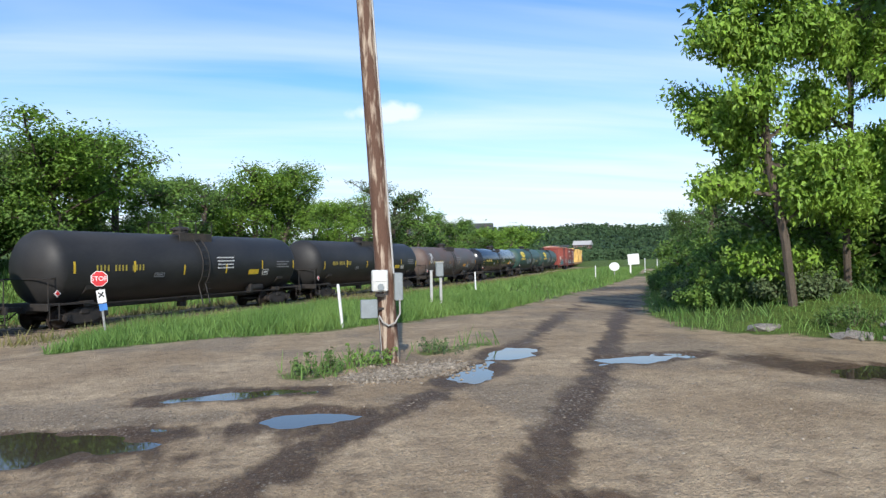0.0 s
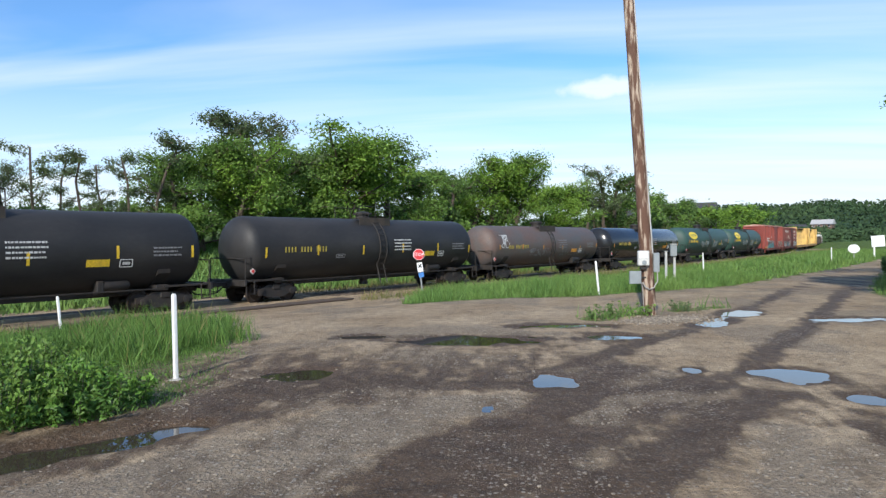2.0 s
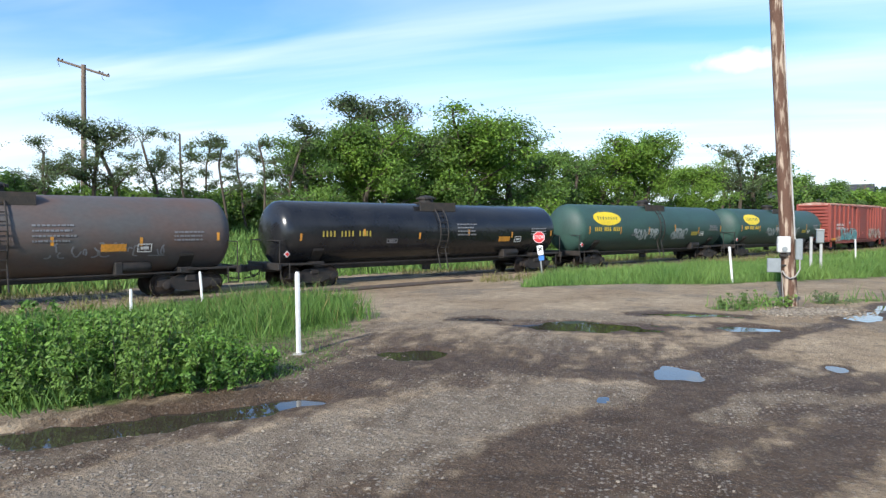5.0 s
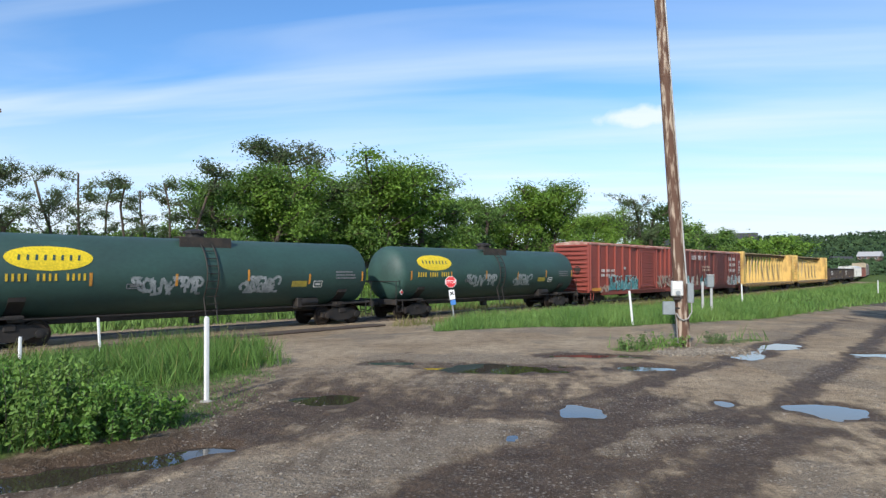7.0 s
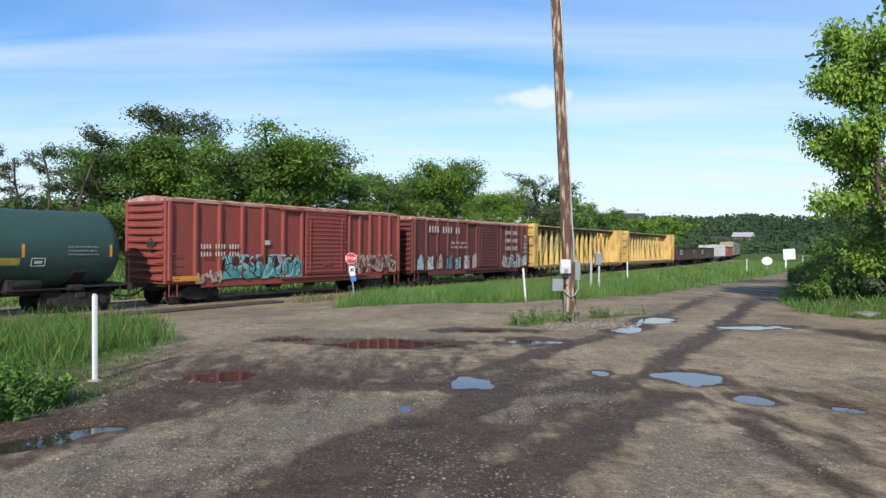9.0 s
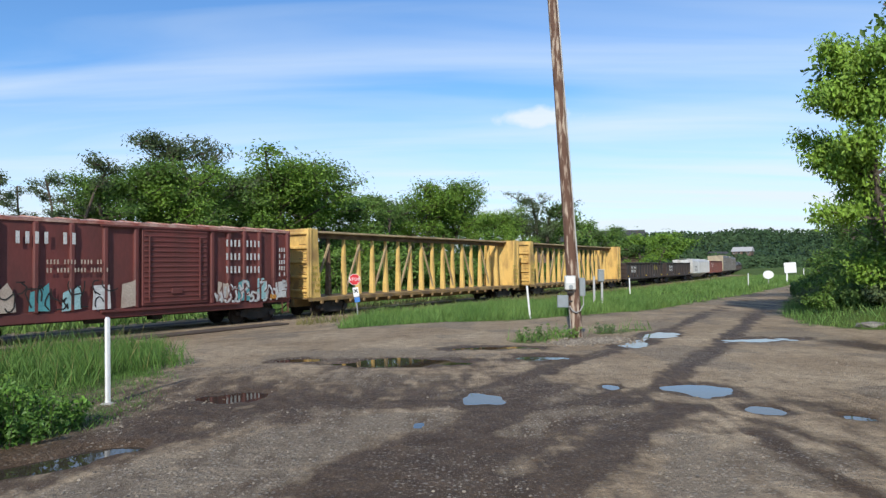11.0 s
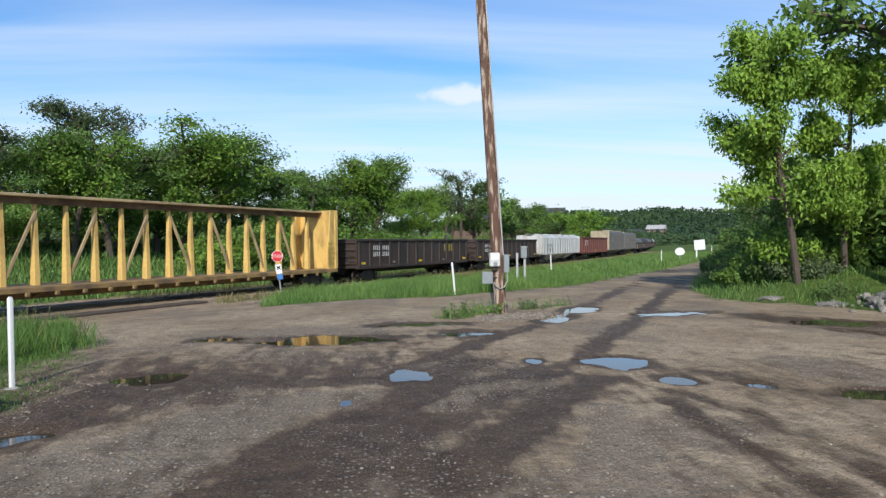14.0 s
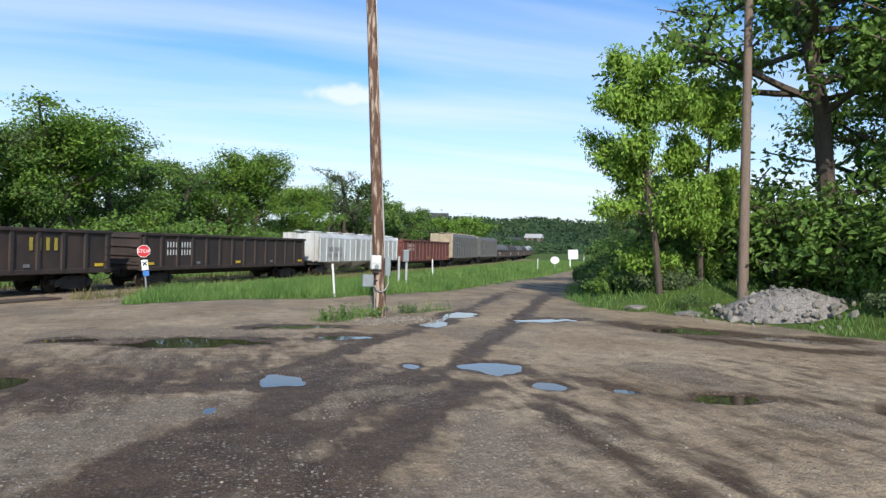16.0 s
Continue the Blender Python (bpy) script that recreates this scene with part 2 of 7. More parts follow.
M = {
    "black_tank": material("black_tank", (0.020, 0.020, 0.021), 0.55, spec=0.35, second=(0.045, 0.042, 0.04), scale=0.7, amount=0.7, fine_amount=0.10, fine=9, stretch=(0.5, 1, 1), bump=0.05),
    "rusty_tank": material("rusty_tank", (0.095, 0.089, 0.086), 0.6, second=(0.135, 0.075, 0.055), scale=0.9, amount=0.75, fine_amount=0.10, fine=8, stretch=(0.7, 1, 1), bump=0.08),
    "gloss_tank": material("gloss_tank", (0.012, 0.013, 0.016), 0.22, second=(0.03, 0.03, 0.03), scale=1.0, amount=0.6, fine_amount=0.10, fine=10, bump=0.03),
    "green_tank": material("green_tank", (0.038, 0.088, 0.072), 0.58, second=(0.030, 0.060, 0.052), scale=0.8, amount=0.8, fine_amount=0.10, fine=9, stretch=(0.6, 1, 1), bump=0.05),
    "grime": material("grime", (0.035, 0.031, 0.027), 0.85, second=(0.075, 0.055, 0.04), scale=3, amount=0.7, fine=25),
    "steel_black": material("steel_black", (0.018, 0.017, 0.016), 0.7, second=(0.05, 0.036, 0.028), scale=3, amount=0.6, fine=30),
    "wheel_steel": material("wheel_steel", (0.06, 0.045, 0.038), 0.6, 0.4, second=(0.02, 0.016, 0.014), scale=5, fine=30),
    "yellow_mark": material("yellow_mark", (0.75, 0.50, 0.03), 0.5, second=(0.5, 0.33, 0.05), scale=4, fine=20),
    "dull_yellow": material("dull_yellow", (0.42, 0.33, 0.05), 0.6, second=(0.2, 0.17, 0.05), scale=6, fine=20),
    "orange_mark": material("orange_mark", (0.70, 0.30, 0.04), 0.5, second=(0.4, 0.2, 0.05), scale=4, fine=20),
    "white_mark": material("white_mark", (0.62, 0.62, 0.60), 0.6, second=(0.35, 0.34, 0.33), scale=6, fine=25),
    "grey_mark": material("grey_mark", (0.22, 0.22, 0.23), 0.6, second=(0.12, 0.12, 0.12), scale=6, fine=25),
    "pale_mark": material("pale_mark", (0.40, 0.42, 0.42), 0.6, second=(0.16, 0.19, 0.18), scale=3, amount=0.9, fine=25),
    "logo_yellow": material("logo_yellow", (0.86, 0.62, 0.02), 0.5, second=(0.7, 0.5, 0.03), scale=2, fine=15, amount=0.3),
    "box_red": material("box_red", (0.300, 0.062, 0.045), 0.6, second=(0.215, 0.056, 0.045), scale=0.9, amount=0.8, fine_amount=0.10, fine=12, stretch=(1, 1, 0.5), bump=0.06),
    "box_brown": material("box_brown", (0.165, 0.042, 0.036), 0.65, second=(0.10, 0.035, 0.03), scale=1.0, amount=0.9, fine_amount=0.10, fine=12, stretch=(1, 1, 0.4), bump=0.06),
    "roof_tan": material("roof_tan", (0.30, 0.085, 0.06), 0.6, second=(0.55, 0.40, 0.32), scale=1.5, amount=0.9, fine=12),
    "beam_yellow": material("beam_yellow", (0.70, 0.46, 0.140), 0.6, second=(0.30, 0.17, 0.065), scale=1.5, edge=(0.45, 0.70), amount=0.85, fine_amount=0.10, fine=14, stretch=(1, 1, 0.5)),
    "beam_dirty": material("beam_dirty", (0.33, 0.21, 0.075), 0.7, second=(0.12, 0.08, 0.05), scale=1.3, amount=0.9, fine_amount=0.10, fine=14),
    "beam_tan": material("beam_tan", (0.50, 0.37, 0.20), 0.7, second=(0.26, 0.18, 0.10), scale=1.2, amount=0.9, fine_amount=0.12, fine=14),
    "beam_brown": material("beam_brown", (0.105, 0.058, 0.036), 0.85, second=(0.24, 0.15, 0.07), scale=1.6, amount=0.8, fine=14),
    "gon_black": material("gon_black", (0.032, 0.025, 0.023), 0.7, second=(0.072, 0.045, 0.035), scale=1.1, amount=0.8, fine_amount=0.10, fine=14, stretch=(1, 1, 0.5)),
    "gon_brown": material("gon_brown", (0.034, 0.026, 0.023), 0.75, second=(0.068, 0.042, 0.034), scale=1.1, amount=0.8, fine_amount=0.10, fine=14, stretch=(1, 1, 0.5)),
    "gon_red": material("gon_red", (0.20, 0.058, 0.042), 0.7, second=(0.11, 0.045, 0.036), scale=1.2, amount=0.9, fine_amount=0.10, fine=14),
    "white_car": material("white_car", (0.62, 0.63, 0.62), 0.6, second=(0.36, 0.33, 0.29), scale=1.0, amount=0.8, fine_amount=0.10, fine=14, stretch=(1, 1, 0.4)),
    "hopper_tan": material("hopper_tan", (0.46, 0.38, 0.26), 0.6, second=(0.3, 0.25, 0.18), scale=1.2, amount=0.8, fine_amount=0.10, fine=14),
    "hopper_grey": material("hopper_grey", (0.15, 0.145, 0.135), 0.65, second=(0.08, 0.075, 0.07), scale=1.2, amount=0.8, fine_amount=0.10, fine=14),
    "tank_light": material("tank_light", (0.5, 0.5, 0.49), 0.5, second=(0.3, 0.29, 0.27), scale=1.2, amount=0.7, fine_amount=0.10, fine=14),
    "teal_paint": material("teal_paint", (0.10, 0.33, 0.34), 0.6, second=(0.05, 0.2, 0.22), scale=3, fine=20),
    "pale_teal": material("pale_teal", (0.33, 0.52, 0.52), 0.6, second=(0.2, 0.4, 0.42), scale=3, fine=20),
    "pale_paint": material("pale_paint", (0.48, 0.40, 0.32), 0.6, second=(0.35, 0.25, 0.2), scale=3, fine=20),
    "blue_paint": material("blue_paint", (0.10, 0.26, 0.5), 0.6, second=(0.3, 0.4, 0.55), scale=3, fine=20),
    "red_lamp": material("red_lamp", (0.7, 0.03, 0.03), 0.4),
    "rail": material("rail", (0.10, 0.065, 0.05), 0.5, 0.6, second=(0.2, 0.18, 0.17), scale=4, fine=20),
    "tie": material("tie", (0.07, 0.05, 0.038), 0.9, second=(0.13, 0.1, 0.08), scale=4, fine=30, stretch=(1, 6, 6)),
    "ballast": material("ballast", (0.26, 0.235, 0.21), 0.9, second=(0.14, 0.12, 0.105), scale=3, fine=18, fine_amount=0.6, bump=0.8),
    "stone": material("stone", (0.40, 0.38, 0.345), 0.85, second=(0.24, 0.22, 0.19), scale=7, fine=40, island=0.3),
    "pebble": material("pebble", (0.255, 0.215, 0.165), 0.85, second=(0.12, 0.095, 0.072), scale=7, fine=40, island=0.45),
    "pole_wood": material("pole_wood", (0.120, 0.062, 0.040), 0.85, second=(0.47, 0.37, 0.28), scale=2.2, amount=1.0, fine=20, stretch=(4.5, 4.5, 0.7), bump=0.5, edge=(0.50, 0.63)),
    "pole_old": material("pole_old", (0.225, 0.165, 0.125), 0.9, second=(0.12, 0.088, 0.07), scale=3, fine=20, stretch=(5, 5, 0.5), bump=0.4),
    "white_plastic": material("white_plastic", (0.80, 0.80, 0.78), 0.45, second=(0.66, 0.65, 0.62), scale=5, fine=30, fine_amount=0.06, amount=0.4),
    "box_paint": material("box_paint", (0.62, 0.62, 0.59), 0.5, second=(0.45, 0.44, 0.41), scale=5, fine=30, fine_amount=0.1),
    "box_grey": material("box_grey", (0.27, 0.30, 0.31), 0.5, 0.2, second=(0.2, 0.22, 0.23), scale=5, fine=30, fine_amount=0.1),
    "conduit": material("conduit", (0.50, 0.50, 0.49), 0.5, 0.2, fine=30, fine_amount=0.1),
    "cable": material("cable", (0.35, 0.34, 0.32), 0.6, fine=30, fine_amount=0.1),
    "sign_red": material("sign_red", (0.62, 0.022, 0.03), 0.45, second=(0.5, 0.03, 0.035), scale=4, fine=20, fine_amount=0.08),
    "sign_white": material("sign_white", (0.80, 0.80, 0.80), 0.45, fine=20, fine_amount=0.06, second=(0.7, 0.7, 0.7)),
    "sign_blue": material("sign_blue", (0.05, 0.20, 0.55), 0.5, fine=20, fine_amount=0.08),
    "sign_black": material("sign_black", (0.02, 0.02, 0.02), 0.5),
    "galvanised": material("galvanised", (0.33, 0.33, 0.33), 0.5, 0.5, fine=25),
    "bark": material("bark", (0.11, 0.085, 0.065), 0.95, second=(0.06, 0.046, 0.036), scale=3, fine=14, stretch=(3, 3, 0.6), bump=0.6),
    "bark_pale": material("bark_pale", (0.34, 0.29, 0.22), 0.95, second=(0.2, 0.16, 0.12), scale=3, fine=14, stretch=(3, 3, 0.6), bump=0.6),
    "leaf_bright": material("leaf_bright", (0.200, 0.330, 0.045), 0.55, second=(0.105, 0.200, 0.034), scale=0.5, amount=0.8, fine=6, island=0.35, through_light=0.25, spec=0.3),
    "leaf_mid": material("leaf_mid", (0.145, 0.250, 0.045), 0.55, second=(0.085, 0.155, 0.034), scale=0.5, amount=0.8, fine=6, island=0.35, through_light=0.22, spec=0.3),
    "leaf_dark": material("leaf_dark", (0.100, 0.172, 0.042), 0.6, second=(0.064, 0.118, 0.032), scale=0.5, amount=0.8, fine=6, island=0.35, through_light=0.2, spec=0.3),
    "leaf_grey": material("leaf_grey", (0.120, 0.165, 0.070), 0.6, second=(0.080, 0.115, 0.050), scale=0.5, amount=0.8, fine=6, island=0.35, through_light=0.2, spec=0.3),
    "leaf_near": material("leaf_near", (0.250, 0.390, 0.055), 0.5, second=(0.150, 0.270, 0.038), scale=0.5, amount=0.8, fine=6, island=0.35, through_light=0.28, spec=0.3),
    "grass": material("grass", (0.180, 0.288, 0.074), 0.6, second=(0.092, 0.190, 0.045), scale=0.45, amount=0.9, fine=5, island=0.3, through_light=0.25, spec=0.25),
    "weed": material("weed", (0.135, 0.240, 0.052), 0.6, second=(0.080, 0.160, 0.036), scale=0.8, amount=0.9, fine=5, island=0.3, through_light=0.25, spec=0.25),
    "bush_leaf": material("bush_leaf", (0.125, 0.250, 0.036), 0.5, second=(0.060, 0.130, 0.024), scale=1.6, amount=0.95, fine=6, island=0.4, through_light=0.22, spec=0.3),
    "grass_dry": material("grass_dry", (0.235, 0.205, 0.085), 0.7, second=(0.12, 0.16, 0.04), scale=0.5, amount=0.8, fine=5, island=0.3, through_light=0.2, spec=0.25),
    "forest": material("forest", (0.030, 0.060, 0.027), 0.8, second=(0.052, 0.088, 0.034), scale=0.02, amount=0.8, fine=0.15, fine_amount=0.4, island=0.35, spec=0.2),
    "house_wall": material("house_wall", (0.17, 0.11, 0.08), 0.8, fine=8),
    "house_roof": material("house_roof", (0.055, 0.055, 0.06), 0.8, fine=8),
    "house_roof_light": material("house_roof_light", (0.45, 0.44, 0.43), 0.7, fine=8),
    "glass": material("glass", (0.02, 0.025, 0.03), 0.08, fine=5, bump=0),
    "rock": material("rock", (0.25, 0.23, 0.20), 0.9, second=(0.13, 0.115, 0.095), scale=5, fine=25, randomness=0.35, bump=0.5),
    "twig": material("twig", (0.16, 0.125, 0.09), 0.9, second=(0.1, 0.08, 0.06), fine=20),
}


def water_material():
    m = bpy.data.materials.new("puddle_water")
    m.use_nodes = True
    n, l = m.node_tree.nodes, m.node_tree.links
    b = n["Principled BSDF"]
    b.inputs["Base Color"].default_value = (0.045, 0.036, 0.026, 1)
    b.inputs["Roughness"].default_value = 0.03
    b.inputs["IOR"].default_value = 1.33
    b.inputs["Specular IOR Level"].default_value = 0.5
    t = n.new("ShaderNodeTexNoise")
    t.inputs["Scale"].default_value = 3.0
    bp = n.new("ShaderNodeBump")
    bp.inputs["Strength"].default_value, bp.inputs["Distance"].default_value = 0.02, 0.01
    l.new(t.outputs["Fac"], bp.inputs["Height"])
    l.new(bp.outputs[0], b.inputs["Normal"])
    return m


M["water"] = water_material()


def ground_material():
    """Dirt and gravel, dark where the attribute wet says so, turf where the attribute turf does."""
    m = bpy.data.materials.new("yard_ground")
    m.use_nodes = True
    n, l = m.node_tree.nodes, m.node_tree.links
    b = n["Principled BSDF"]
    co = n.new("ShaderNodeTexCoord")

    def tex(kind, scale, **kw):
        t = n.new(kind)
        t.inputs["Scale"].default_value = scale
        for k, v in kw.items():
            t.inputs[k].default_value = v
        l.new(co.outputs["Object"], t.inputs["Vector"])
        return t

    def attr(name):
        a = n.new("ShaderNodeAttribute")
        a.attribute_name = name
        return a.outputs["Fac"]

    def mixc(fac, a, c):
        x = n.new("ShaderNodeMix")
        x.data_type = "RGBA"
        for sock, v in (("Factor", fac), ("A", a), ("B", c)):
            if isinstance(v, tuple):
                x.inputs[sock].default_value = (*v, 1)
            elif isinstance(v, float):
                x.inputs[sock].default_value = v
            else:
                l.new(v, x.inputs[sock])
        return x.outputs["Result"]

    def rng(src, a, c, lo=0.0, hi=1.0):
        x = n.new("ShaderNodeMapRange")
        for s, v in (("From Min", a), ("From Max", c), ("To Min", lo), ("To Max", hi)):
            x.inputs[s].default_value = v
        l.new(src, x.inputs[0])
        return x.outputs[0]

    def math2(op, a, c):
        x = n.new("ShaderNodeMath")
        x.operation = op
        for k, v in enumerate((a, c)):
            if isinstance(v, float):
                x.inputs[k].default_value = v
            else:
                l.new(v, x.inputs[k])
        x.inputs[2].default_value = 0.12
        return x.outputs[0]

    broad = tex("ShaderNodeTexNoise", 0.35, Detail=5.0)
    mid = tex("ShaderNodeTexNoise", 2.2, Detail=6.0, Roughness=0.6)
    grit = tex("ShaderNodeTexNoise", 22.0, Detail=4.0, Roughness=0.7)
    streak = n.new("ShaderNodeTexNoise")
    streak.inputs["Scale"].default_value, streak.inputs["Detail"].default_value, streak.inputs["Roughness"].default_value = 1.5, 8.0, 0.62
    turned = n.new("ShaderNodeMapping")
    turned.inputs["Rotation"].default_value, turned.inputs["Scale"].default_value = (0, 0, radians(32)), (1.9, 0.55, 1)
    l.new(co.outputs["Object"], turned.inputs[0])
    l.new(turned.outputs[0], streak.inputs["Vector"])
    peb = tex("ShaderNodeTexVoronoi", 16.0)
    peb2 = tex("ShaderNodeTexVoronoi", 42.0)
    dry = mixc(rng(broad.outputs["Fac"], 0.35, 0.65), (0.330, 0.240, 0.150), (0.480, 0.368, 0.242))
    dry = mixc(rng(mid.outputs["Fac"], 0.42, 0.7, 0.0, 0.6), dry, (0.200, 0.148, 0.100))
    dry = mixc(rng(attr("gravel"), 0.45, 0.95, 0.0, 0.75), dry, (0.205, 0.166, 0.124))
    pc = n.new("ShaderNodeSeparateColor")
    l.new(peb.outputs["Color"], pc.inputs[0])
    isl = math2("MULTIPLY", rng(pc.outputs[0], 0.66, 0.70), rng(peb.outputs["Distance"], 0.38, 0.30))
    pc2 = n.new("ShaderNodeSeparateColor")
    l.new(peb2.outputs["Color"], pc2.inputs[0])
    isl2 = math2("MULTIPLY", rng(pc2.outputs[0], 0.55, 0.60), rng(peb2.outputs["Distance"], 0.42, 0.32))
    wetf = math2("ADD", attr("wet"), rng(streak.outputs["Fac"], 0.3, 0.7, -0.34, 0.34))
    wetf = math2("ADD", wetf, rng(mid.outputs["Fac"], 0.3, 0.7, -0.20, 0.20))
    wetf = math2("ADD", wetf, rng(grit.outputs["Fac"], 0.3, 0.7, -0.16, 0.16))
    wetf = rng(wetf, 0.20, 0.68)
    mud = mixc(rng(mid.outputs["Fac"], 0.35, 0.65), (0.066, 0.041, 0.024), (0.122, 0.080, 0.049))
    col = mixc(wetf, dry, mud)
    col = mixc(math2("MULTIPLY", isl2, math2("MULTIPLY_ADD", attr("gravel"), 0.55)), col, (0.36, 0.305, 0.24))
    col = mixc(math2("MULTIPLY", isl, math2("MULTIPLY", attr("gravel"), 0.75)), col, (0.42, 0.37, 0.305))
    lump = tex("ShaderNodeTexNoise", 7.0, Detail=5.0, Roughness=0.65)
    turfc = mixc(rng(mid.outputs["Fac"], 0.35, 0.65), (0.070, 0.120, 0.022), (0.110, 0.155, 0.036))
    tf = math2("ADD", attr("turf"), rng(mid.outputs["Fac"], 0.3, 0.7, -0.3, 0.3))
    col = mixc(rng(tf, 0.3, 0.75), col, turfc)
    sc = n.new("ShaderNodeVectorMath")
    sc.operation = "SCALE"
    l.new(col, sc.inputs[0])
    l.new(math2("MULTIPLY", rng(grit.outputs["Fac"], 0.25, 0.75, 0.55, 1.45), rng(lump.outputs["Fac"], 0.3, 0.7, 0.80, 1.20)), sc.inputs["Scale"])
    l.new(sc.outputs[0], b.inputs["Base Color"])
    l.new(rng(wetf, 0.0, 1.0, 0.95, 0.62), b.inputs["Roughness"])
    b.inputs["Specular IOR Level"].default_value = 0.18
    h = math2("ADD", math2("MULTIPLY", grit.outputs["Fac"], 0.8), math2("MULTIPLY", isl2, 0.5))
    h = math2("ADD", h, math2("MULTIPLY", isl, 0.7))
    h = math2("ADD", h, math2("MULTIPLY", lump.outputs["Fac"], 1.6))
    bp = n.new("ShaderNodeBump")
    bp.inputs["Strength"].default_value, bp.inputs["Distance"].default_value = 0.9, 0.045
    l.new(h, bp.inputs["Height"])
    l.new(bp.outputs[0], b.inputs["Normal"])
    return m


M["ground"] = ground_material()


# ---- mesh helpers ----
class Build:
    """Gathers boxes, tubes and turned shapes into one mesh."""

    def __init__(self):
        self.v, self.f = [], []

    def add(self, verts, faces):
        o = len(self.v)
        self.v += [tuple(p) for p in verts]
        self.f += [tuple(o + i for i in f) for f in faces]
        return self

    def box(self, c, s, turn=None, bevel=0.0):
        x, y, z = (k / 2 for k in s)
        b = min(bevel, x * 0.8, y * 0.8)
        if b > 0:
            ring = [(-x + b, -y), (x - b, -y), (x, -y + b), (x, y - b), (x - b, y), (-x + b, y), (-x, y - b), (-x, -y + b)]
        else:
            ring = [(-x, -y), (x, -y), (x, y), (-x, y)]
        k = len(ring)
        levels = ((-z, 1.0), (z, 1.0))
        if b > 0:
            levels = ((-z, 0.0), (-z + b, 1.0), (z - b, 1.0), (z, 0.0))
        vs = []
        for h, full in levels:
            for px, py in ring:
                q = (px, py) if full else (px - math.copysign(min(b, abs(px)), px), py - math.copysign(min(b, abs(py)), py))
                vs.append(Vector((q[0], q[1], h)))
        fs = [tuple(range(k))[::-1], tuple(range(len(vs) - k, len(vs)))]
        for j in range(len(levels) - 1):
            fs += [(j * k + i, j * k + (i + 1) % k, (j + 1) * k + (i + 1) % k, (j + 1) * k + i) for i in range(k)]
        r = turn or Matrix.Identity(3)
        return self.add([r @ p + Vector(c) for p in vs], fs)

    def tube(self, pts, r, n=8, r_end=None, caps=True):
        pts = [Vector(p) for p in pts]
        r_end = r if r_end is None else r_end
        vs, side = [], None
        for i, p in enumerate(pts):
            d = (pts[min(i + 1, len(pts) - 1)] - pts[max(i - 1, 0)]).normalized()
            if side is None:
                side = d.orthogonal().normalized()
            side = (side - d * side.dot(d)).normalized()
            up = d.cross(side)
            rad = r + (r_end - r) * i / max(1, len(pts) - 1)
            vs += [p + (side * math.cos(2 * math.pi * k / n) + up * math.sin(2 * math.pi * k / n)) * rad for k in range(n)]
        fs = [(i * n + k, i * n + (k + 1) % n, (i + 1) * n + (k + 1) % n, (i + 1) * n + k) for i in range(len(pts) - 1) for k in range(n)]
        if caps:
            fs += [tuple(range(n))[::-1], tuple(range(len(vs) - n, len(vs)))]
        return self.add(vs, fs)

    def turned(self, profile, n=24, axis="z", at=(0, 0, 0)):
        """profile: (radius, distance along the axis) rows."""
        vs = []
        for r, h in profile:
            for k in range(n):
                a = 2 * math.pi * k / n
                p = (r * math.cos(a), r * math.sin(a), h)
                p = p if axis == "z" else ((h, p[0], p[1]) if axis == "x" else (p[0], h, p[1]))
                vs.append((p[0] + at[0], p[1] + at[1], p[2] + at[2]))
        fs = [(i * n + k, i * n + (k + 1) % n, (i + 1) * n + (k + 1) % n, (i + 1) * n + k) for i in range(len(profile) - 1) for k in range(n)]
        fs += [tuple(range(n))[::-1], tuple(range(len(vs) - n, len(vs)))]
        return self.add(vs, fs)

    def mesh(self, name, mat, smooth=False):
        me = bpy.data.meshes.new(name)
        me.from_pydata(self.v, [], self.f)
        me.materials.append(M[mat])
        bm = bmesh.new()
        bm.from_mesh(me)
        if name == "saddle":
            bmesh.ops.remove_doubles(bm, verts=bm.verts, dist=0.003)
        bmesh.ops.recalc_face_normals(bm, faces=bm.faces)
        bm.to_mesh(me)
        bm.free()
        if smooth:
            me.shade_smooth()
            me.set_sharp_from_angle(angle=radians(38))
        return me


def part(name, b, mat, parent, label="", smooth=False):
    ob = new(name, b.mesh(name, mat, smooth) if isinstance(b, Build) else b)
    ob.parent = parent
    return tagged(ob, label) if label else ob


def thing(name, label, category, at=None, group="", kind=""):
    ob = new(name)
    if at is not None:
        ob.matrix_basis = at
    return tagged(ob, label, category, group, kind)


# ---- the line of the track and the lie of the land ----
TH0, SIDE, S1, CURVE = radians(33.64), 26.26, 39.7, 0.000861
SPEED, RAIL_Z = 13.13, -0.28
P0 = (-math.cos(TH0) * SIDE, math.sin(TH0) * SIDE)


def track(s):
    """Place and heading of the track's middle line, s metres along."""
    if s <= S1:
        return P0[0] + s * math.sin(TH0), P0[1] + s * math.cos(TH0), TH0
    x1, y1 = P0[0] + S1 * math.sin(TH0), P0[1] + S1 * math.cos(TH0)
    r, a = 1 / CURVE, CURVE * (s - S1)
    cx, cy = x1 - r * math.cos(TH0), y1 + r * math.sin(TH0)
    return cx + r * math.cos(TH0 - a), cy - r * math.sin(TH0 - a), TH0 - a


def on_track(s, z=0.0):
    x, y, th = track(s)
    return Matrix.Translation((x, y, z)) @ Matrix.Rotation(math.pi / 2 - th, 4, "Z")


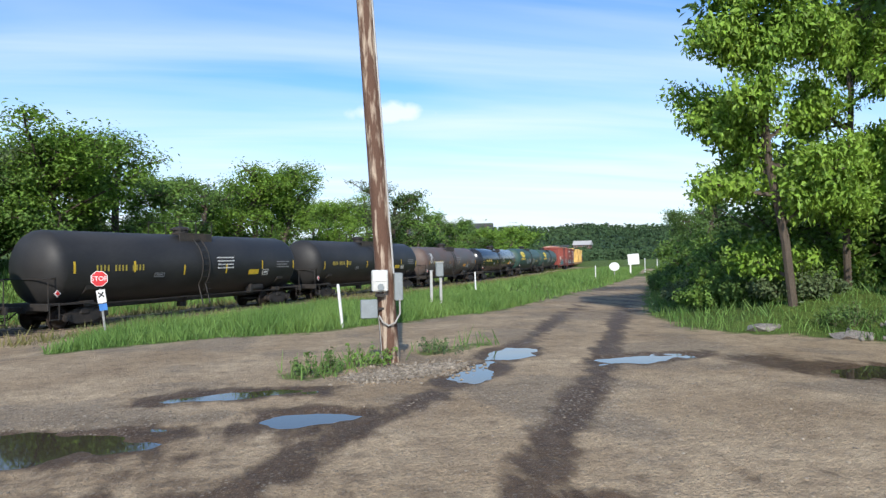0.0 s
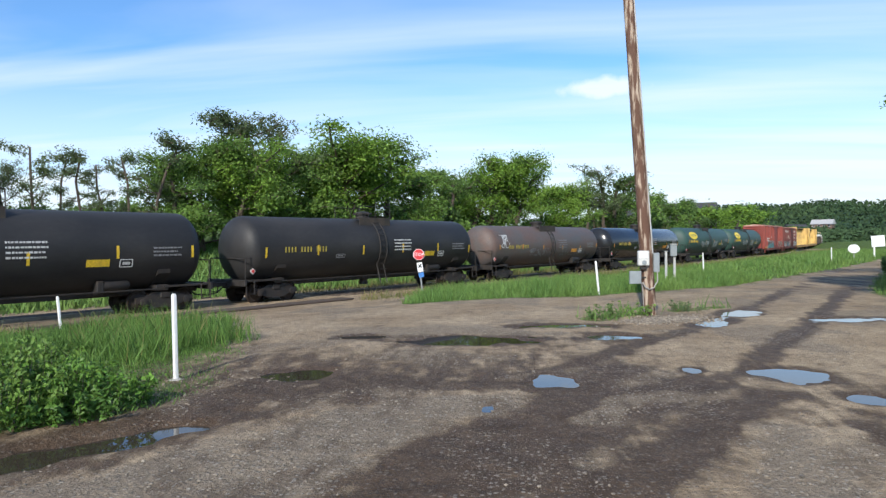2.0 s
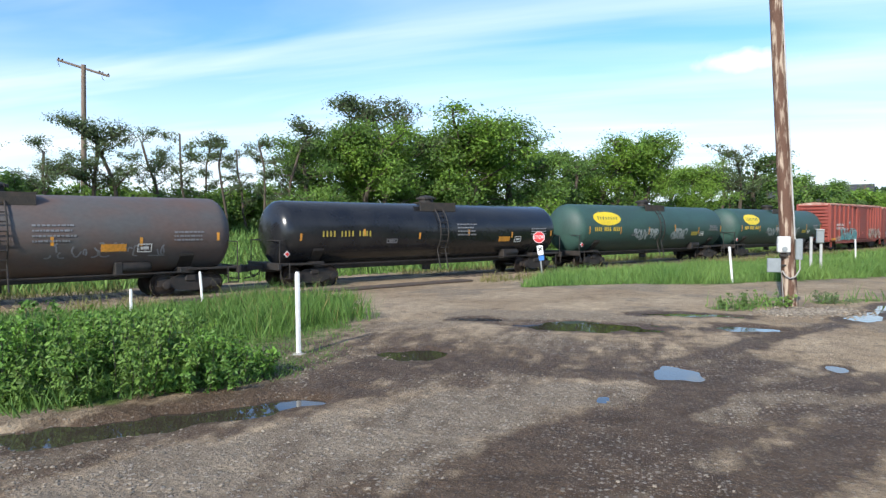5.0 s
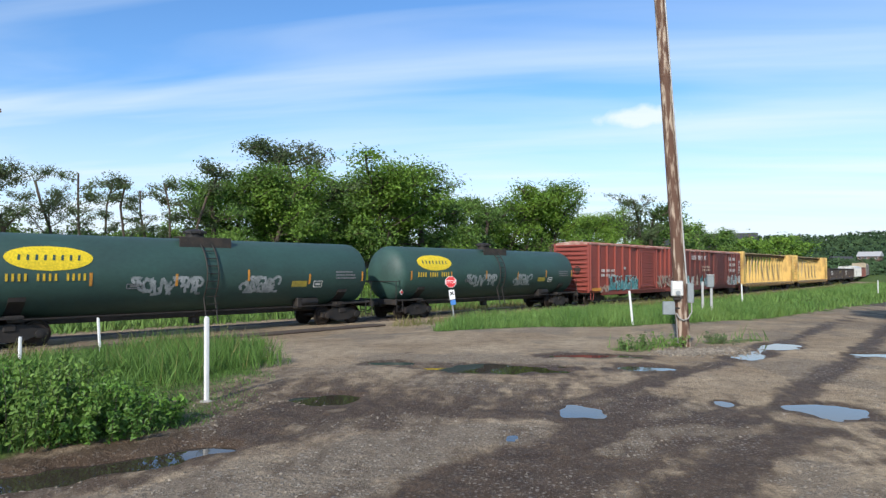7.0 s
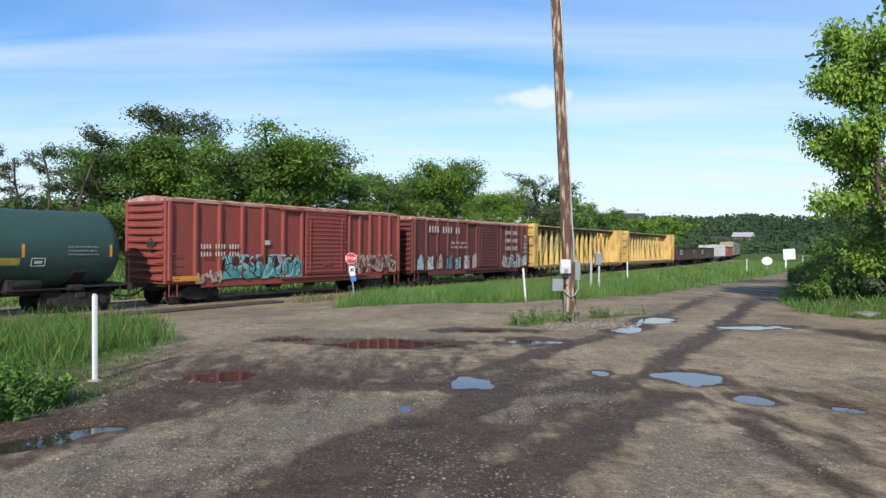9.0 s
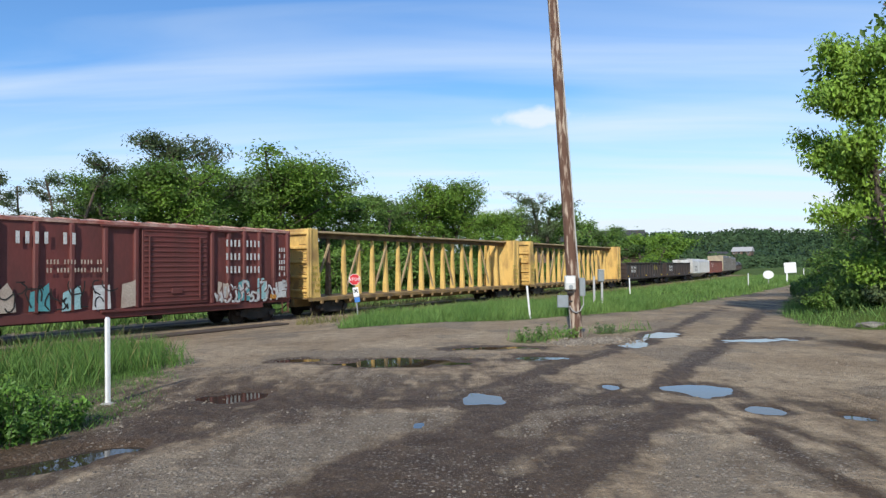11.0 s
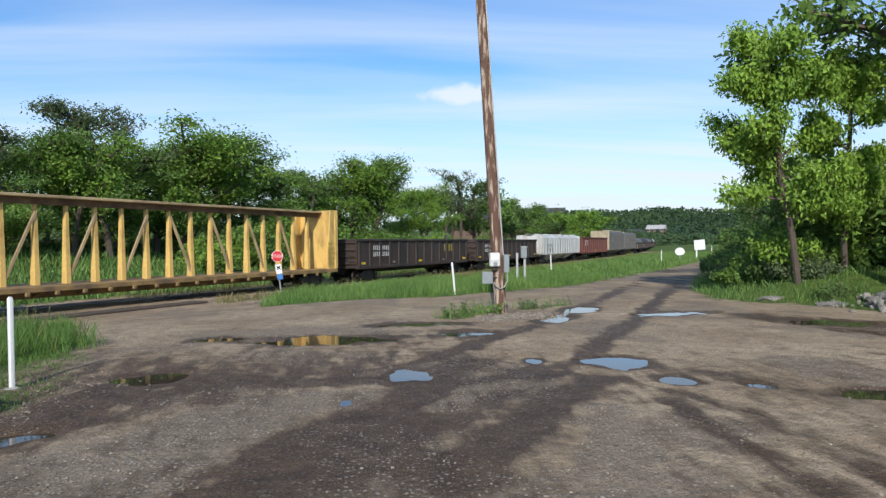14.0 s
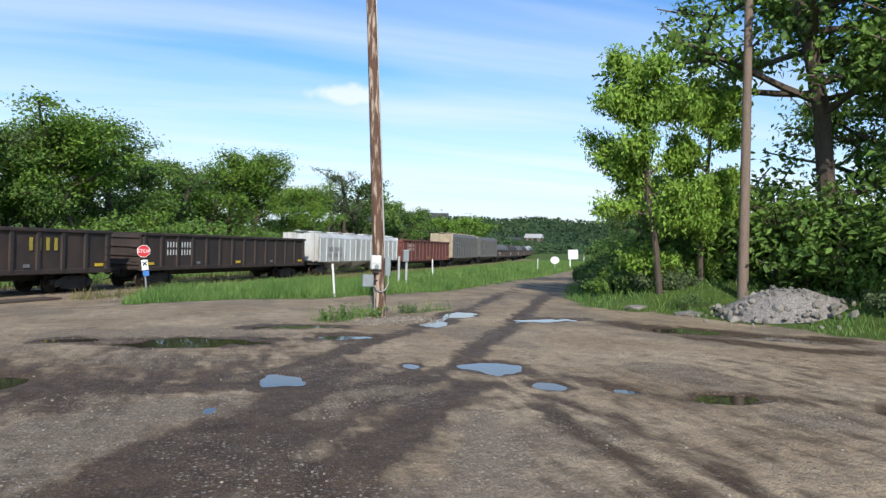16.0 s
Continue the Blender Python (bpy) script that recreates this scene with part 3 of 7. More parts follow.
def beside(x, y):
    """Distance along the track, and out from it towards the yard."""
    x, y = np.asarray(x, float), np.asarray(y, float)
    s = (x - P0[0]) * math.sin(TH0) + (y - P0[1]) * math.cos(TH0)
    lat = (x - P0[0]) * math.cos(TH0) - (y - P0[1]) * math.sin(TH0)
    r = 1 / CURVE
    cx, cy = P0[0] + S1 * math.sin(TH0) - r * math.cos(TH0), P0[1] + S1 * math.cos(TH0) + r * math.sin(TH0)
    lat2 = np.hypot(x - cx, y - cy) - r
    ang = np.arctan2(y - cy, x - cx)
    s2 = S1 + r * (ang - (-TH0))
    far = s > S1
    return np.where(far, s2, s), np.where(far, lat2, lat)


rng = np.random.default_rng(7)
LATT = rng.random((256, 256))


def vnoise(x, y):
    x, y = np.asarray(x, float), np.asarray(y, float)
    i, j = np.floor(x).astype(int), np.floor(y).astype(int)
    u, v = x - i, y - j
    u, v = u * u * (3 - 2 * u), v * v * (3 - 2 * v)
    a, b = LATT[i % 256, j % 256], LATT[(i + 1) % 256, j % 256]
    c, d = LATT[i % 256, (j + 1) % 256], LATT[(i + 1) % 256, (j + 1) % 256]
    return a + (b - a) * u + (c - a) * v + (a - b - c + d) * u * v


def fnoise(x, y, octaves=4):
    return sum(vnoise(x * 2 ** k + 17.3 * k, y * 2 ** k + 9.1 * k) / 2 ** (k + 1) for k in range(octaves))


def ease(a, b, v):
    k = np.clip((v - a) / (b - a), 0, 1)
    return k * k * (3 - 2 * k)


# puddles: x, y, half length, half width, heading of the long side (degrees from x), depth
PUDDLES = [
    (0.58, 11.75, 0.36, 0.58, 8, 0.05), (4.7, 12.5, 0.58, 0.68, 12, 0.06), (5.05, 10.65, 0.30, 0.36, 25, 0.05),
    (6.2, 10.15, 0.22, 0.28, 25, 0.05), (7.65, 9.3, 0.62, 0.34, -5, 0.05), (7.0, 22.2, 0.55, 1.1, -32, 0.05),
    (5.6, 19.9, 0.40, 1.25, -34, 0.05), (9.5, 20.6, 1.30, 0.50, 12, 0.05), (3.1, 12.7, 0.17, 0.25, 0, 0.04),
    (-1.1, 16.5, 1.45, 0.85, 3, 0.07), (2.4, 17.0, 0.62, 0.5, 0, 0.05),
    (-0.45, 9.85, 0.12, 0.2, 0, 0.04), (-5.45, 7.6, 2.0, 0.46, 46, 0.11), (-7.5, 5.6, 1.3, 0.5, 38, 0.09), (-4.0, 12.2, 0.65, 0.55, 45, 0.06),
    (12.9, 17.6, 1.1, 0.7, -38, 0.06), (14.9, 15.7, 1.0, 0.5, -30, 0.06), (1.35, 19.0, 1.2, 0.30, 4, 0.05),
    (22.9, 51.0, 0.9, 2.2, -25, 0.05), (9.9, 7.9, 0.5, 0.35, 0, 0.05), (-3.8, 16.8, 0.6, 0.35, 8, 0.04),
]
# worn and wet lines over the yard: points, half width, strength
STROKES = {
    "left_rut": ([(-1.1, 11.2), (-0.1, 12.2), (1.3, 13.4), (2.9, 16.0), (4.8, 18.7), (7.5, 23.1), (12.4, 31.8), (20.3, 44.3)], 0.34, 0.8),
    "right_rut": ([(2.1, 10.1), (3.9, 12.5), (6.1, 16.3), (7.5, 18.6), (10.4, 23.8), (14.3, 31.0), (21.6, 43.4)], 0.36, 0.85),
    "fan1": ([(-0.5, 6.6), (0.3, 8.2), (1.3, 9.7), (2.5, 11.6)], 0.9, 1.0),
    "fan2": ([(0.7, 6.4), (1.6, 7.7), (2.6, 9.5), (3.8, 10.9)], 0.55, 1.0),
    "fan3": ([(2.9, 6.0), (3.2, 7.4), (3.6, 9.3), (3.7, 10.5)], 0.22, 0.5),
    "fan4": ([(4.1, 5.6), (4.1, 7.2), (4.3, 9.2)], 0.3, 0.75),
    "fan5": ([(4.9, 5.5), (5.0, 7.1), (5.0, 8.4), (4.6, 9.9)], 0.22, 0.6),
    "right_mud": ([(11.8, 19.2), (13.2, 17.1), (15.8, 15.2)], 0.9, 1.0),
    "right_mud2": ([(12.0, 16.0), (13.7, 13.6), (15.4, 13.2)], 0.5, 0.8),
    "mid_band": ([(5.1, 11.8), (6.2, 10.2), (7.3, 9.4), (10.0, 8.5)], 0.5, 0.55),
    "pool_edge": ([(-2.6, 16.2), (-1.1, 16.5), (0.4, 16.5)], 0.95, 0.8),
    "pool2": ([(1.6, 16.7), (3.0, 16.7)], 0.8, 0.8),
    "strip": ([(0.1, 18.9), (1.3, 19.1), (2.6, 18.8)], 0.6, 0.85),
    "strip2": ([(-4.4, 16.5), (-3.7, 16.8), (-3.2, 16.9)], 0.4, 0.7),
    "left_a": ([(-7.4, 5.4), (-5.7, 7.4), (-4.4, 8.9), (-4.4, 11.5), (-3.7, 12.7)], 0.75, 1.0),
    "left_b": ([(-4.5, 9.2), (-3.8, 11.6), (-2.4, 11.5), (-1.1, 11.1), (0.3, 11.4)], 0.8, 0.9),
    "left_c": ([(-3.2, 5.5), (-2.2, 6.7), (-0.9, 8.1), (0.5, 10.2), (1.8, 12.6)], 0.6, 1.0),
    "left_d": ([(-1.9, 5.9), (-1.0, 6.9), (-0.1, 8.3), (1.3, 10.8)], 0.9, 1.0),
    "left_e": ([(-2.2, 8.3), (-1.5, 9.7), (-0.6, 10.8)], 0.25, 0.6),
    "behind": ([(-9, 1.0), (-2, 3.0), (4, 3.0), (12, 1.0)], 1.6, 0.8),
}
RIDGES = {
    "ridge": ([(-4.6, 4.2), (-3.3, 6.6), (-2.4, 8.3), (-1.0, 10.1)], 1.15, 1.0),
    "heap_ring": ([(-2.9, 17.2), (-1.0, 17.9), (0.9, 17.4)], 0.5, 0.9),
    "fan_gravel": ([(2.2, 5.0), (2.6, 7.0), (3.2, 8.8)], 0.5, 0.9),
    "pale": ([(1.0, 9.2), (1.6, 10.4), (2.4, 10.7)], 0.35, 1.0),
    "pole_gravel": ([(3.6, 20.1), (5.0, 20.6)], 0.6, 1.0),
}


def along(pts, x, y):
    best = np.full(np.shape(x), 1e9)
    for (ax, ay), (bx, by) in zip(pts, pts[1:]):
        dx, dy = bx - ax, by - ay
        k = np.clip(((x - ax) * dx + (y - ay) * dy) / (dx * dx + dy * dy), 0, 1)
        best = np.minimum(best, np.hypot(x - ax - k * dx, y - ay - k * dy))
    return best


def masks(x, y):
    """wet, gravel and turf, each 0 to 1, at places of the ground."""
    wob = (fnoise(x * 1.3, y * 1.3, 5) - 0.47) * 1.7
    wet = 0.56 * ease(17.5, 12.5, y) * ease(4.5, 0.5, x) * ease(-9, -6, x)
    wet = np.maximum(wet, 0.26 * ease(15, 11, y))
    for pts, w, k in STROKES.values():
        wet = np.maximum(wet, k * (1 - ease(0.1, 1.75, along(pts, x, y) / w + wob)))
    for px, py, a, b, h, dep in PUDDLES:
        c, sn = math.cos(radians(h)), math.sin(radians(h))
        q = np.hypot(((x - px) * c + (y - py) * sn) / (a * 1.25), (-(x - px) * sn + (y - py) * c) / (b * 1.25))
        wet = np.maximum(wet, 0.95 * (1 - ease(0.7, 1.6, q + wob * 0.4)))
    gravel = 0.35 + 0.5 * ease(0.45, 0.6, fnoise(x * 0.5 + 40, y * 0.5))
    for pts, w, k in RIDGES.values():
        hit = 1 - ease(0.6, 1.3, along(pts, x, y) / w + wob)
        gravel, wet = np.maximum(gravel, hit * k), wet * (1 - 0.65 * hit)
    return wet, gravel, turf_mask(x, y, wob * 0.65)


def verge_edge(x):
    """Where the yard ends and the green strip before the track begins."""
    return np.interp(x, [-6, -4.3, 2.7, 10.5, 24.5, 35.3, 60], [30.0, 26.8, 28.4, 34.3, 53.5, 69.5, 112])


def turf_mask(x, y, wob):
    s, lat = beside(x, y)
    t = np.zeros(np.shape(x))
    strip = ease(-0.5, 0.7, y - verge_edge(x) + wob) * ease(2.4, 3.4, lat) * (x > -4.6)
    t = np.maximum(t, strip)
    # rough patch with the white post
    left = ease(0.5, -0.5, x + wob - np.interp(y, [2, 6, 9, 11, 13, 16, 19, 22], [-10.0, -8.0, -5.9, -5.0, -5.6, -7.0, -8.0, -12.5])) * ease(3.0, 4.2, lat)
    left = left * (1 - 0.8 * np.exp(-((x + 5.6) / 2.0) ** 2 - ((y - 12.6) / 2.8) ** 2))
    t = np.maximum(t, left)
    t = np.maximum(t, ease(-3.6, -5.5, lat))
    # weeds round the pole
    t = np.maximum(t, 0.6 * (1 - ease(0.5, 1.2, along([(2.3, 20.6), (3.8, 21.9)], x, y) / 0.6 + wob)))
    t = np.maximum(t, 0.6 * (1 - ease(0.5, 1.2, along([(5.2, 22.8), (6.9, 23.9)], x, y) / 0.45 + wob)))
    # the bank with bushes
    edge = np.interp(y, [0, 12, 15.6, 19, 22, 25, 30, 41, 70, 120], [24, 19, 16.9, 16.4, 15.4, 13.2, 14.6, 20.5, 38, 70])
    t = np.maximum(t, ease(-0.2, 0.9, x - edge + wob))
    return t


def height(x, y):
    s, lat = beside(x, y)
    z = -0.36 * ease(11, 3.4, lat)
    z = z + 0.10 * ease(2.6, 1.5, np.abs(lat))
    z = np.where(lat < -3, -0.36 + 3.0 * ease(-6, -30, lat) + 5.0 * ease(-28, -110, lat) + 0.5 * ease(-3, -8, lat) * (fnoise(x * 0.15, y * 0.15) - 0.4), z)
    edge = np.interp(y, [0, 12, 15.6, 19, 22, 25, 30, 41, 70, 120], [24, 19, 16.9, 16.4, 15.4, 13.2, 14.6, 20.5, 38, 70])
    z = z + 1.1 * ease(0.2, 6.0, x - edge) * (lat > 0)
    near = np.exp(-np.hypot(x - 2, y - 14) / 40)
    z = z + near * 0.05 * (fnoise(x * 0.7, y * 0.7) - 0.47) + near * 0.02 * (vnoise(x * 4, y * 4) - 0.5)
    for px, py, a, b, h, dep in PUDDLES:
        c, sn = math.cos(radians(h)), math.sin(radians(h))
        q = np.hypot(((x - px) * c + (y - py) * sn) / a, (-(x - px) * sn + (y - py) * c) / b)
        q = q + (vnoise(x * 2.3 + px, y * 2.3) - 0.5) * 0.7 + (vnoise(x * 7, y * 7 + py) - 0.5) * 0.22
        z = z - dep * (1 - ease(0.55, 1.45, q))
    return z


def grid(xs, ys):
    gx, gy = np.meshgrid(xs, ys)
    z = height(gx, gy)
    v = np.stack([gx, gy, z], -1).reshape(-1, 3)
    nx, ny = len(xs), len(ys)
    i = np.arange(nx * ny).reshape(ny, nx)
    f = np.stack([i[:-1, :-1], i[:-1, 1:], i[1:, 1:], i[1:, :-1]], -1).reshape(-1, 4)
    return v, f, gx.ravel(), gy.ravel()


def spaced(lo, fine_lo, fine_hi, hi, step, grow=1.16):
    mid = np.arange(fine_lo, fine_hi, step)

    def out(a, b):
        vals, d, p = [], step, a
        while abs(b - a) > abs(p - a):
            d *= grow
            p = p + d * (1 if b > a else -1)
            vals.append(p)
        return vals
    return np.array(out(fine_lo, lo)[::-1] + list(mid) + out(fine_hi, hi))


def build_ground():
    v, f, gx, gy = grid(spaced(-2500, -12, 18, 2500, 0.10), spaced(-2500, 4.0, 24, 3000, 0.10))
    me = bpy.data.meshes.new("ground")
    me.from_pydata(v.tolist(), [], f.tolist())
    for name, val in zip(("wet", "gravel", "turf"), masks(gx, gy)):
        at = me.attributes.new(name, "FLOAT", "POINT")
        at.data.foreach_set("value", val.astype(np.float32))
    me.materials.append(M["ground"])
    me.shade_smooth()
    tagged(new("ground", me), "rutted brown dirt and gravel yard with mud and turf", "ground", kind="structure")


def build_puddles():
    """Still water lying in the hollows, one sheet a hollow."""
    for px, py, a, b, h, dep in PUDDLES:
        me = Build().add([(math.cos(k * math.pi / 24) * a * 1.6, math.sin(k * math.pi / 24) * b * 1.6, 0) for k in range(48)], [tuple(range(48))]).mesh("puddle", "water")
        c, sn = math.cos(radians(h)), math.sin(radians(h))
        tt = np.linspace(0, 2 * np.pi, 60)
        q = 1.0
        ex, ey = px + a * q * np.cos(tt) * c - b * q * np.sin(tt) * sn, py + a * q * np.cos(tt) * sn + b * q * np.sin(tt) * c
        z = float(np.percentile(height(ex, ey), 35))
        ob = new("puddle", me)
        ob.matrix_basis = pose(px, py, z, 0, 0, h)
        tagged(ob, "shallow rainwater puddle lying in the muddy yard", "puddle", "puddles in the yard", "structure")


build_ground()
build_puddles()


# ---- the railway track ----
def build_track():
    bed = thing("railway_track", "rusty steel rails on wooden ties and grey ballast", "railway track", kind="structure")
    # ballast shoulder, left out at the road crossing
    for s_from, s_to in ((-80, 8.0), (22.0, 420)):
        b, st = Build(), 4.0
        n = int((s_to - s_from) / st) + 1
        prof = [(-2.6, -0.42), (-1.7, -0.33), (1.7, -0.33), (2.6, -0.42)]
        vs, fs = [], []
        for i in range(n):
            s = min(s_from + i * st, s_to)
            m = on_track(s)
            for py, pz in prof + [(2.6, -0.8), (-2.6, -0.8)]:
                vs.append(m @ Vector((0, py, pz)))
        for i in range(n - 1):
            fs += [(i * 6 + k, i * 6 + (k + 1) % 6, i * 6 + 6 + (k + 1) % 6, i * 6 + 6 + k) for k in range(6)]
        part("ballast", b.add(vs, fs), "ballast", bed)
    for side in (-0.755, 0.755):
        b = Build()
        prof = [(-0.035, 0), (-0.035, -0.04), (-0.01, -0.05), (-0.01, -0.13), (-0.07, -0.15), (0.07, -0.15), (0.01, -0.13), (0.01, -0.05), (0.035, -0.04), (0.035, 0)]
        vs, fs, k = [], [], len(prof)
        stops = [-80 + 4 * i for i in range(126)]
        for s in stops:
            m = on_track(s, RAIL_Z + 0.0)
            vs += [m @ Vector((0, side + py, pz)) for py, pz in prof]
        for i in range(len(stops) - 1):
            fs += [(i * k + j, i * k + (j + 1) % k, (i + 1) * k + (j + 1) % k, (i + 1) * k + j) for j in range(k)]
        part("rail", b.add(vs, fs), "rail", bed, smooth=False)
    tie = Build().box((0, 0, -0.29), (0.22, 2.55, 0.12), bevel=0.02).mesh("tie", "tie")
    i = 0
    for s in np.arange(-30, 120, 0.55):
        if not 8.0 < s < 22.0:
            ob = part("tie", tie, "", bed)
            ob.matrix_basis = on_track(float(s))
    # crossing boards between and beside the rails
    for y0, y1 in ((-2.6, -0.83), (-0.66, 0.66), (0.83, 2.6)):
        n = max(1, round((y1 - y0) / 0.6))
        for j in range(n):
            w = (y1 - y0) / n
            b = Build()
            b.box((0, y0 + w * (j + 0.5), -0.31), (14.0, w - 0.02, 0.07), bevel=0.01)
            ob = part("crossing_board", b, "tie", bed)
            ob.matrix_basis = on_track(15.0)


build_track()


# ---- rolling stock; x runs along the car, the yard side is -y, z from the rail head ----
def make_truck():
    """A two-axle truck as mesh data: side frames, bolster and wheelsets."""
    frame_b = Build()
    for sy in (-1, 1):
        y = sy * 1.02
        pts = [(-1.15, 0.62), (-0.75, 0.66), (-0.42, 0.80), (0.42, 0.80), (0.75, 0.66), (1.15, 0.62), (1.15, 0.42), (0.8, 0.40), (0.38, 0.24), (-0.38, 0.24), (-0.8, 0.40), (-1.15, 0.42)]
        vs = [(px, y + dy, pz) for dy in (-0.08, 0.08) for px, pz in pts]
        k = len(pts)
        frame_b.add(vs, [tuple(range(k)), tuple(range(k, 2 * k))[::-1]] + [(i, (i + 1) % k, k + (i + 1) % k, k + i) for i in range(k)])
        for bx in (-0.87, 0.87):
            frame_b.turned([(0.10, y - 0.15), (0.14, y - 0.14), (0.14, y + 0.14), (0.10, y + 0.15)], 12, "y", (bx, 0, 0.46))
        for bx in (-0.16, 0, 0.16):
            frame_b.turned([(0.07, 0.30), (0.07, 0.62)], 8, "z", (bx, y, 0))
    bol = Build().box((0, 0, 0.70), (0.40, 2.3, 0.26), bevel=0.04).box((0, 0, 0.55), (0.5, 0.25, 0.5), bevel=0.03)
    ws = Build()
    for sy in (-1, 1):
        y = sy * 0.77
        o = -sy
        ws.turned([(0.10, y - 0.09 * sy), (0.16, y - 0.06 * sy), (0.36, y - 0.02 * sy), (0.39, y - 0.06 * sy), (0.457, y - 0.06 * sy), (0.457, y + 0.04 * sy), (0.485, y + 0.055 * o * -1 * -1), (0.40, y + 0.06 * sy * -1), (0.16, y)], 20, "y")
    ws.turned([(0.08, -1.1), (0.08, 1.1)], 10, "y")
    return frame_b.mesh("side_frame", "steel_black", True), bol.mesh("bolster", "steel_black"), ws.mesh("wheelset", "wheel_steel", True)


TRUCK = make_truck()
WHEELSETS = []
ROLLING = [True]


def add_trucks(car, half, roll=True):
    for sx in (-half, half):
        tr = part("truck", TRUCK[1], "", car, "dark grimy two-axle freight truck")
        tr.location = (sx, 0, 0)
        part("side_frame", TRUCK[0], "", tr)
        for wx in (-0.87, 0.87):
            w = part("wheelset", TRUCK[2], "", tr, "worn brown steel wheels on an axle")
            w.location = (wx, 0, 0.457)
            if roll and ROLLING[0]:
                WHEELSETS.append((w, wx))
    return car


def add_coupler(car, half):
    for sx in (-1, 1):
        b = Build().box((sx * (half - 0.55), 0, 0.88), (1.0, 0.16, 0.18), bevel=0.02)
        b.box((sx * (half - 0.08), 0.03, 0.88), (0.24, 0.26, 0.30), bevel=0.05)
        b.tube([(sx * (half - 0.9), 0.3, 0.8), (sx * (half - 0.5), 0.32, 0.5), (sx * (half - 0.05), 0.25, 0.45)], 0.03, 6)
        part("coupler", b, "steel_black", car)


def bars(x0, x1, zt, rows, gap, h, y, spread=0.25, seed=0):
    """Lines of writing too small to read, as bars on a side at y."""
    rr = random.Random(seed)
    b = Build()
    for k in range(rows):
        x, z = x0, zt - k * gap
        end = x1 - rr.random() * spread * (x1 - x0)
        while x < end:
            big = h >= 0.15
            w = h * 0.34 if big else min(h * rr.uniform(0.7, 2.6), end - x)
            b.box((x + w / 2, y, z), (max(w * 0.86, 0.02), 0.012, h if big else h * rr.uniform(0.75, 1.0)))
            x += w + h * (0.40 if big else 0.25)
            if big and len(b.f) % 24 == 0:
                x += h * 0.8
    return b


def on_shell(b, R, zc):
    """Wrap flat shapes at y = 0 (z measured as arc from the middle height) round the yard side of a tank."""
    out = []
    for x, y, z in b.v:
        a = z / R
        r = R + 0.014 - y
        out.append((x, -r * math.cos(a), zc + r * math.sin(a)))
    b.v = out
    return b


def scrawl(x0, x1, z0, z1, y, seed, strokes=14, w=0.035):
    """Looping spray-paint strokes that spell nothing."""
    rr = random.Random(seed)
    b = Build()
    for k in range(strokes):
        cx = x0 + (x1 - x0) * (k + rr.random()) / strokes
        cz = rr.uniform(z0, z1)
        a0, r1, r2 = rr.uniform(0, 6), rr.uniform(0.12, 0.32) * (z1 - z0), rr.uniform(0.25, 0.55) * (z1 - z0)
        pts = []
        for j in range(7):
            a = a0 + j * rr.uniform(0.4, 0.8)
            pts.append((cx + r1 * math.cos(a) + 0.05 * j * (x1 - x0) / strokes, min(z1, max(z0, cz + r2 * math.sin(a)))))
        for (ax, az), (bx, bz) in zip(pts, pts[1:]):
            d = Vector((bx - ax, 0, bz - az))
            if d.length < 1e-3:
                continue
            nrm = Vector((-d.z, 0, d.x)).normalized() * w / 2
            a, c = Vector((ax, y, az)), Vector((bx, y, bz))
            b.add([a - nrm, c - nrm, c + nrm, a + nrm], [(0, 1, 2, 3)])
    return b


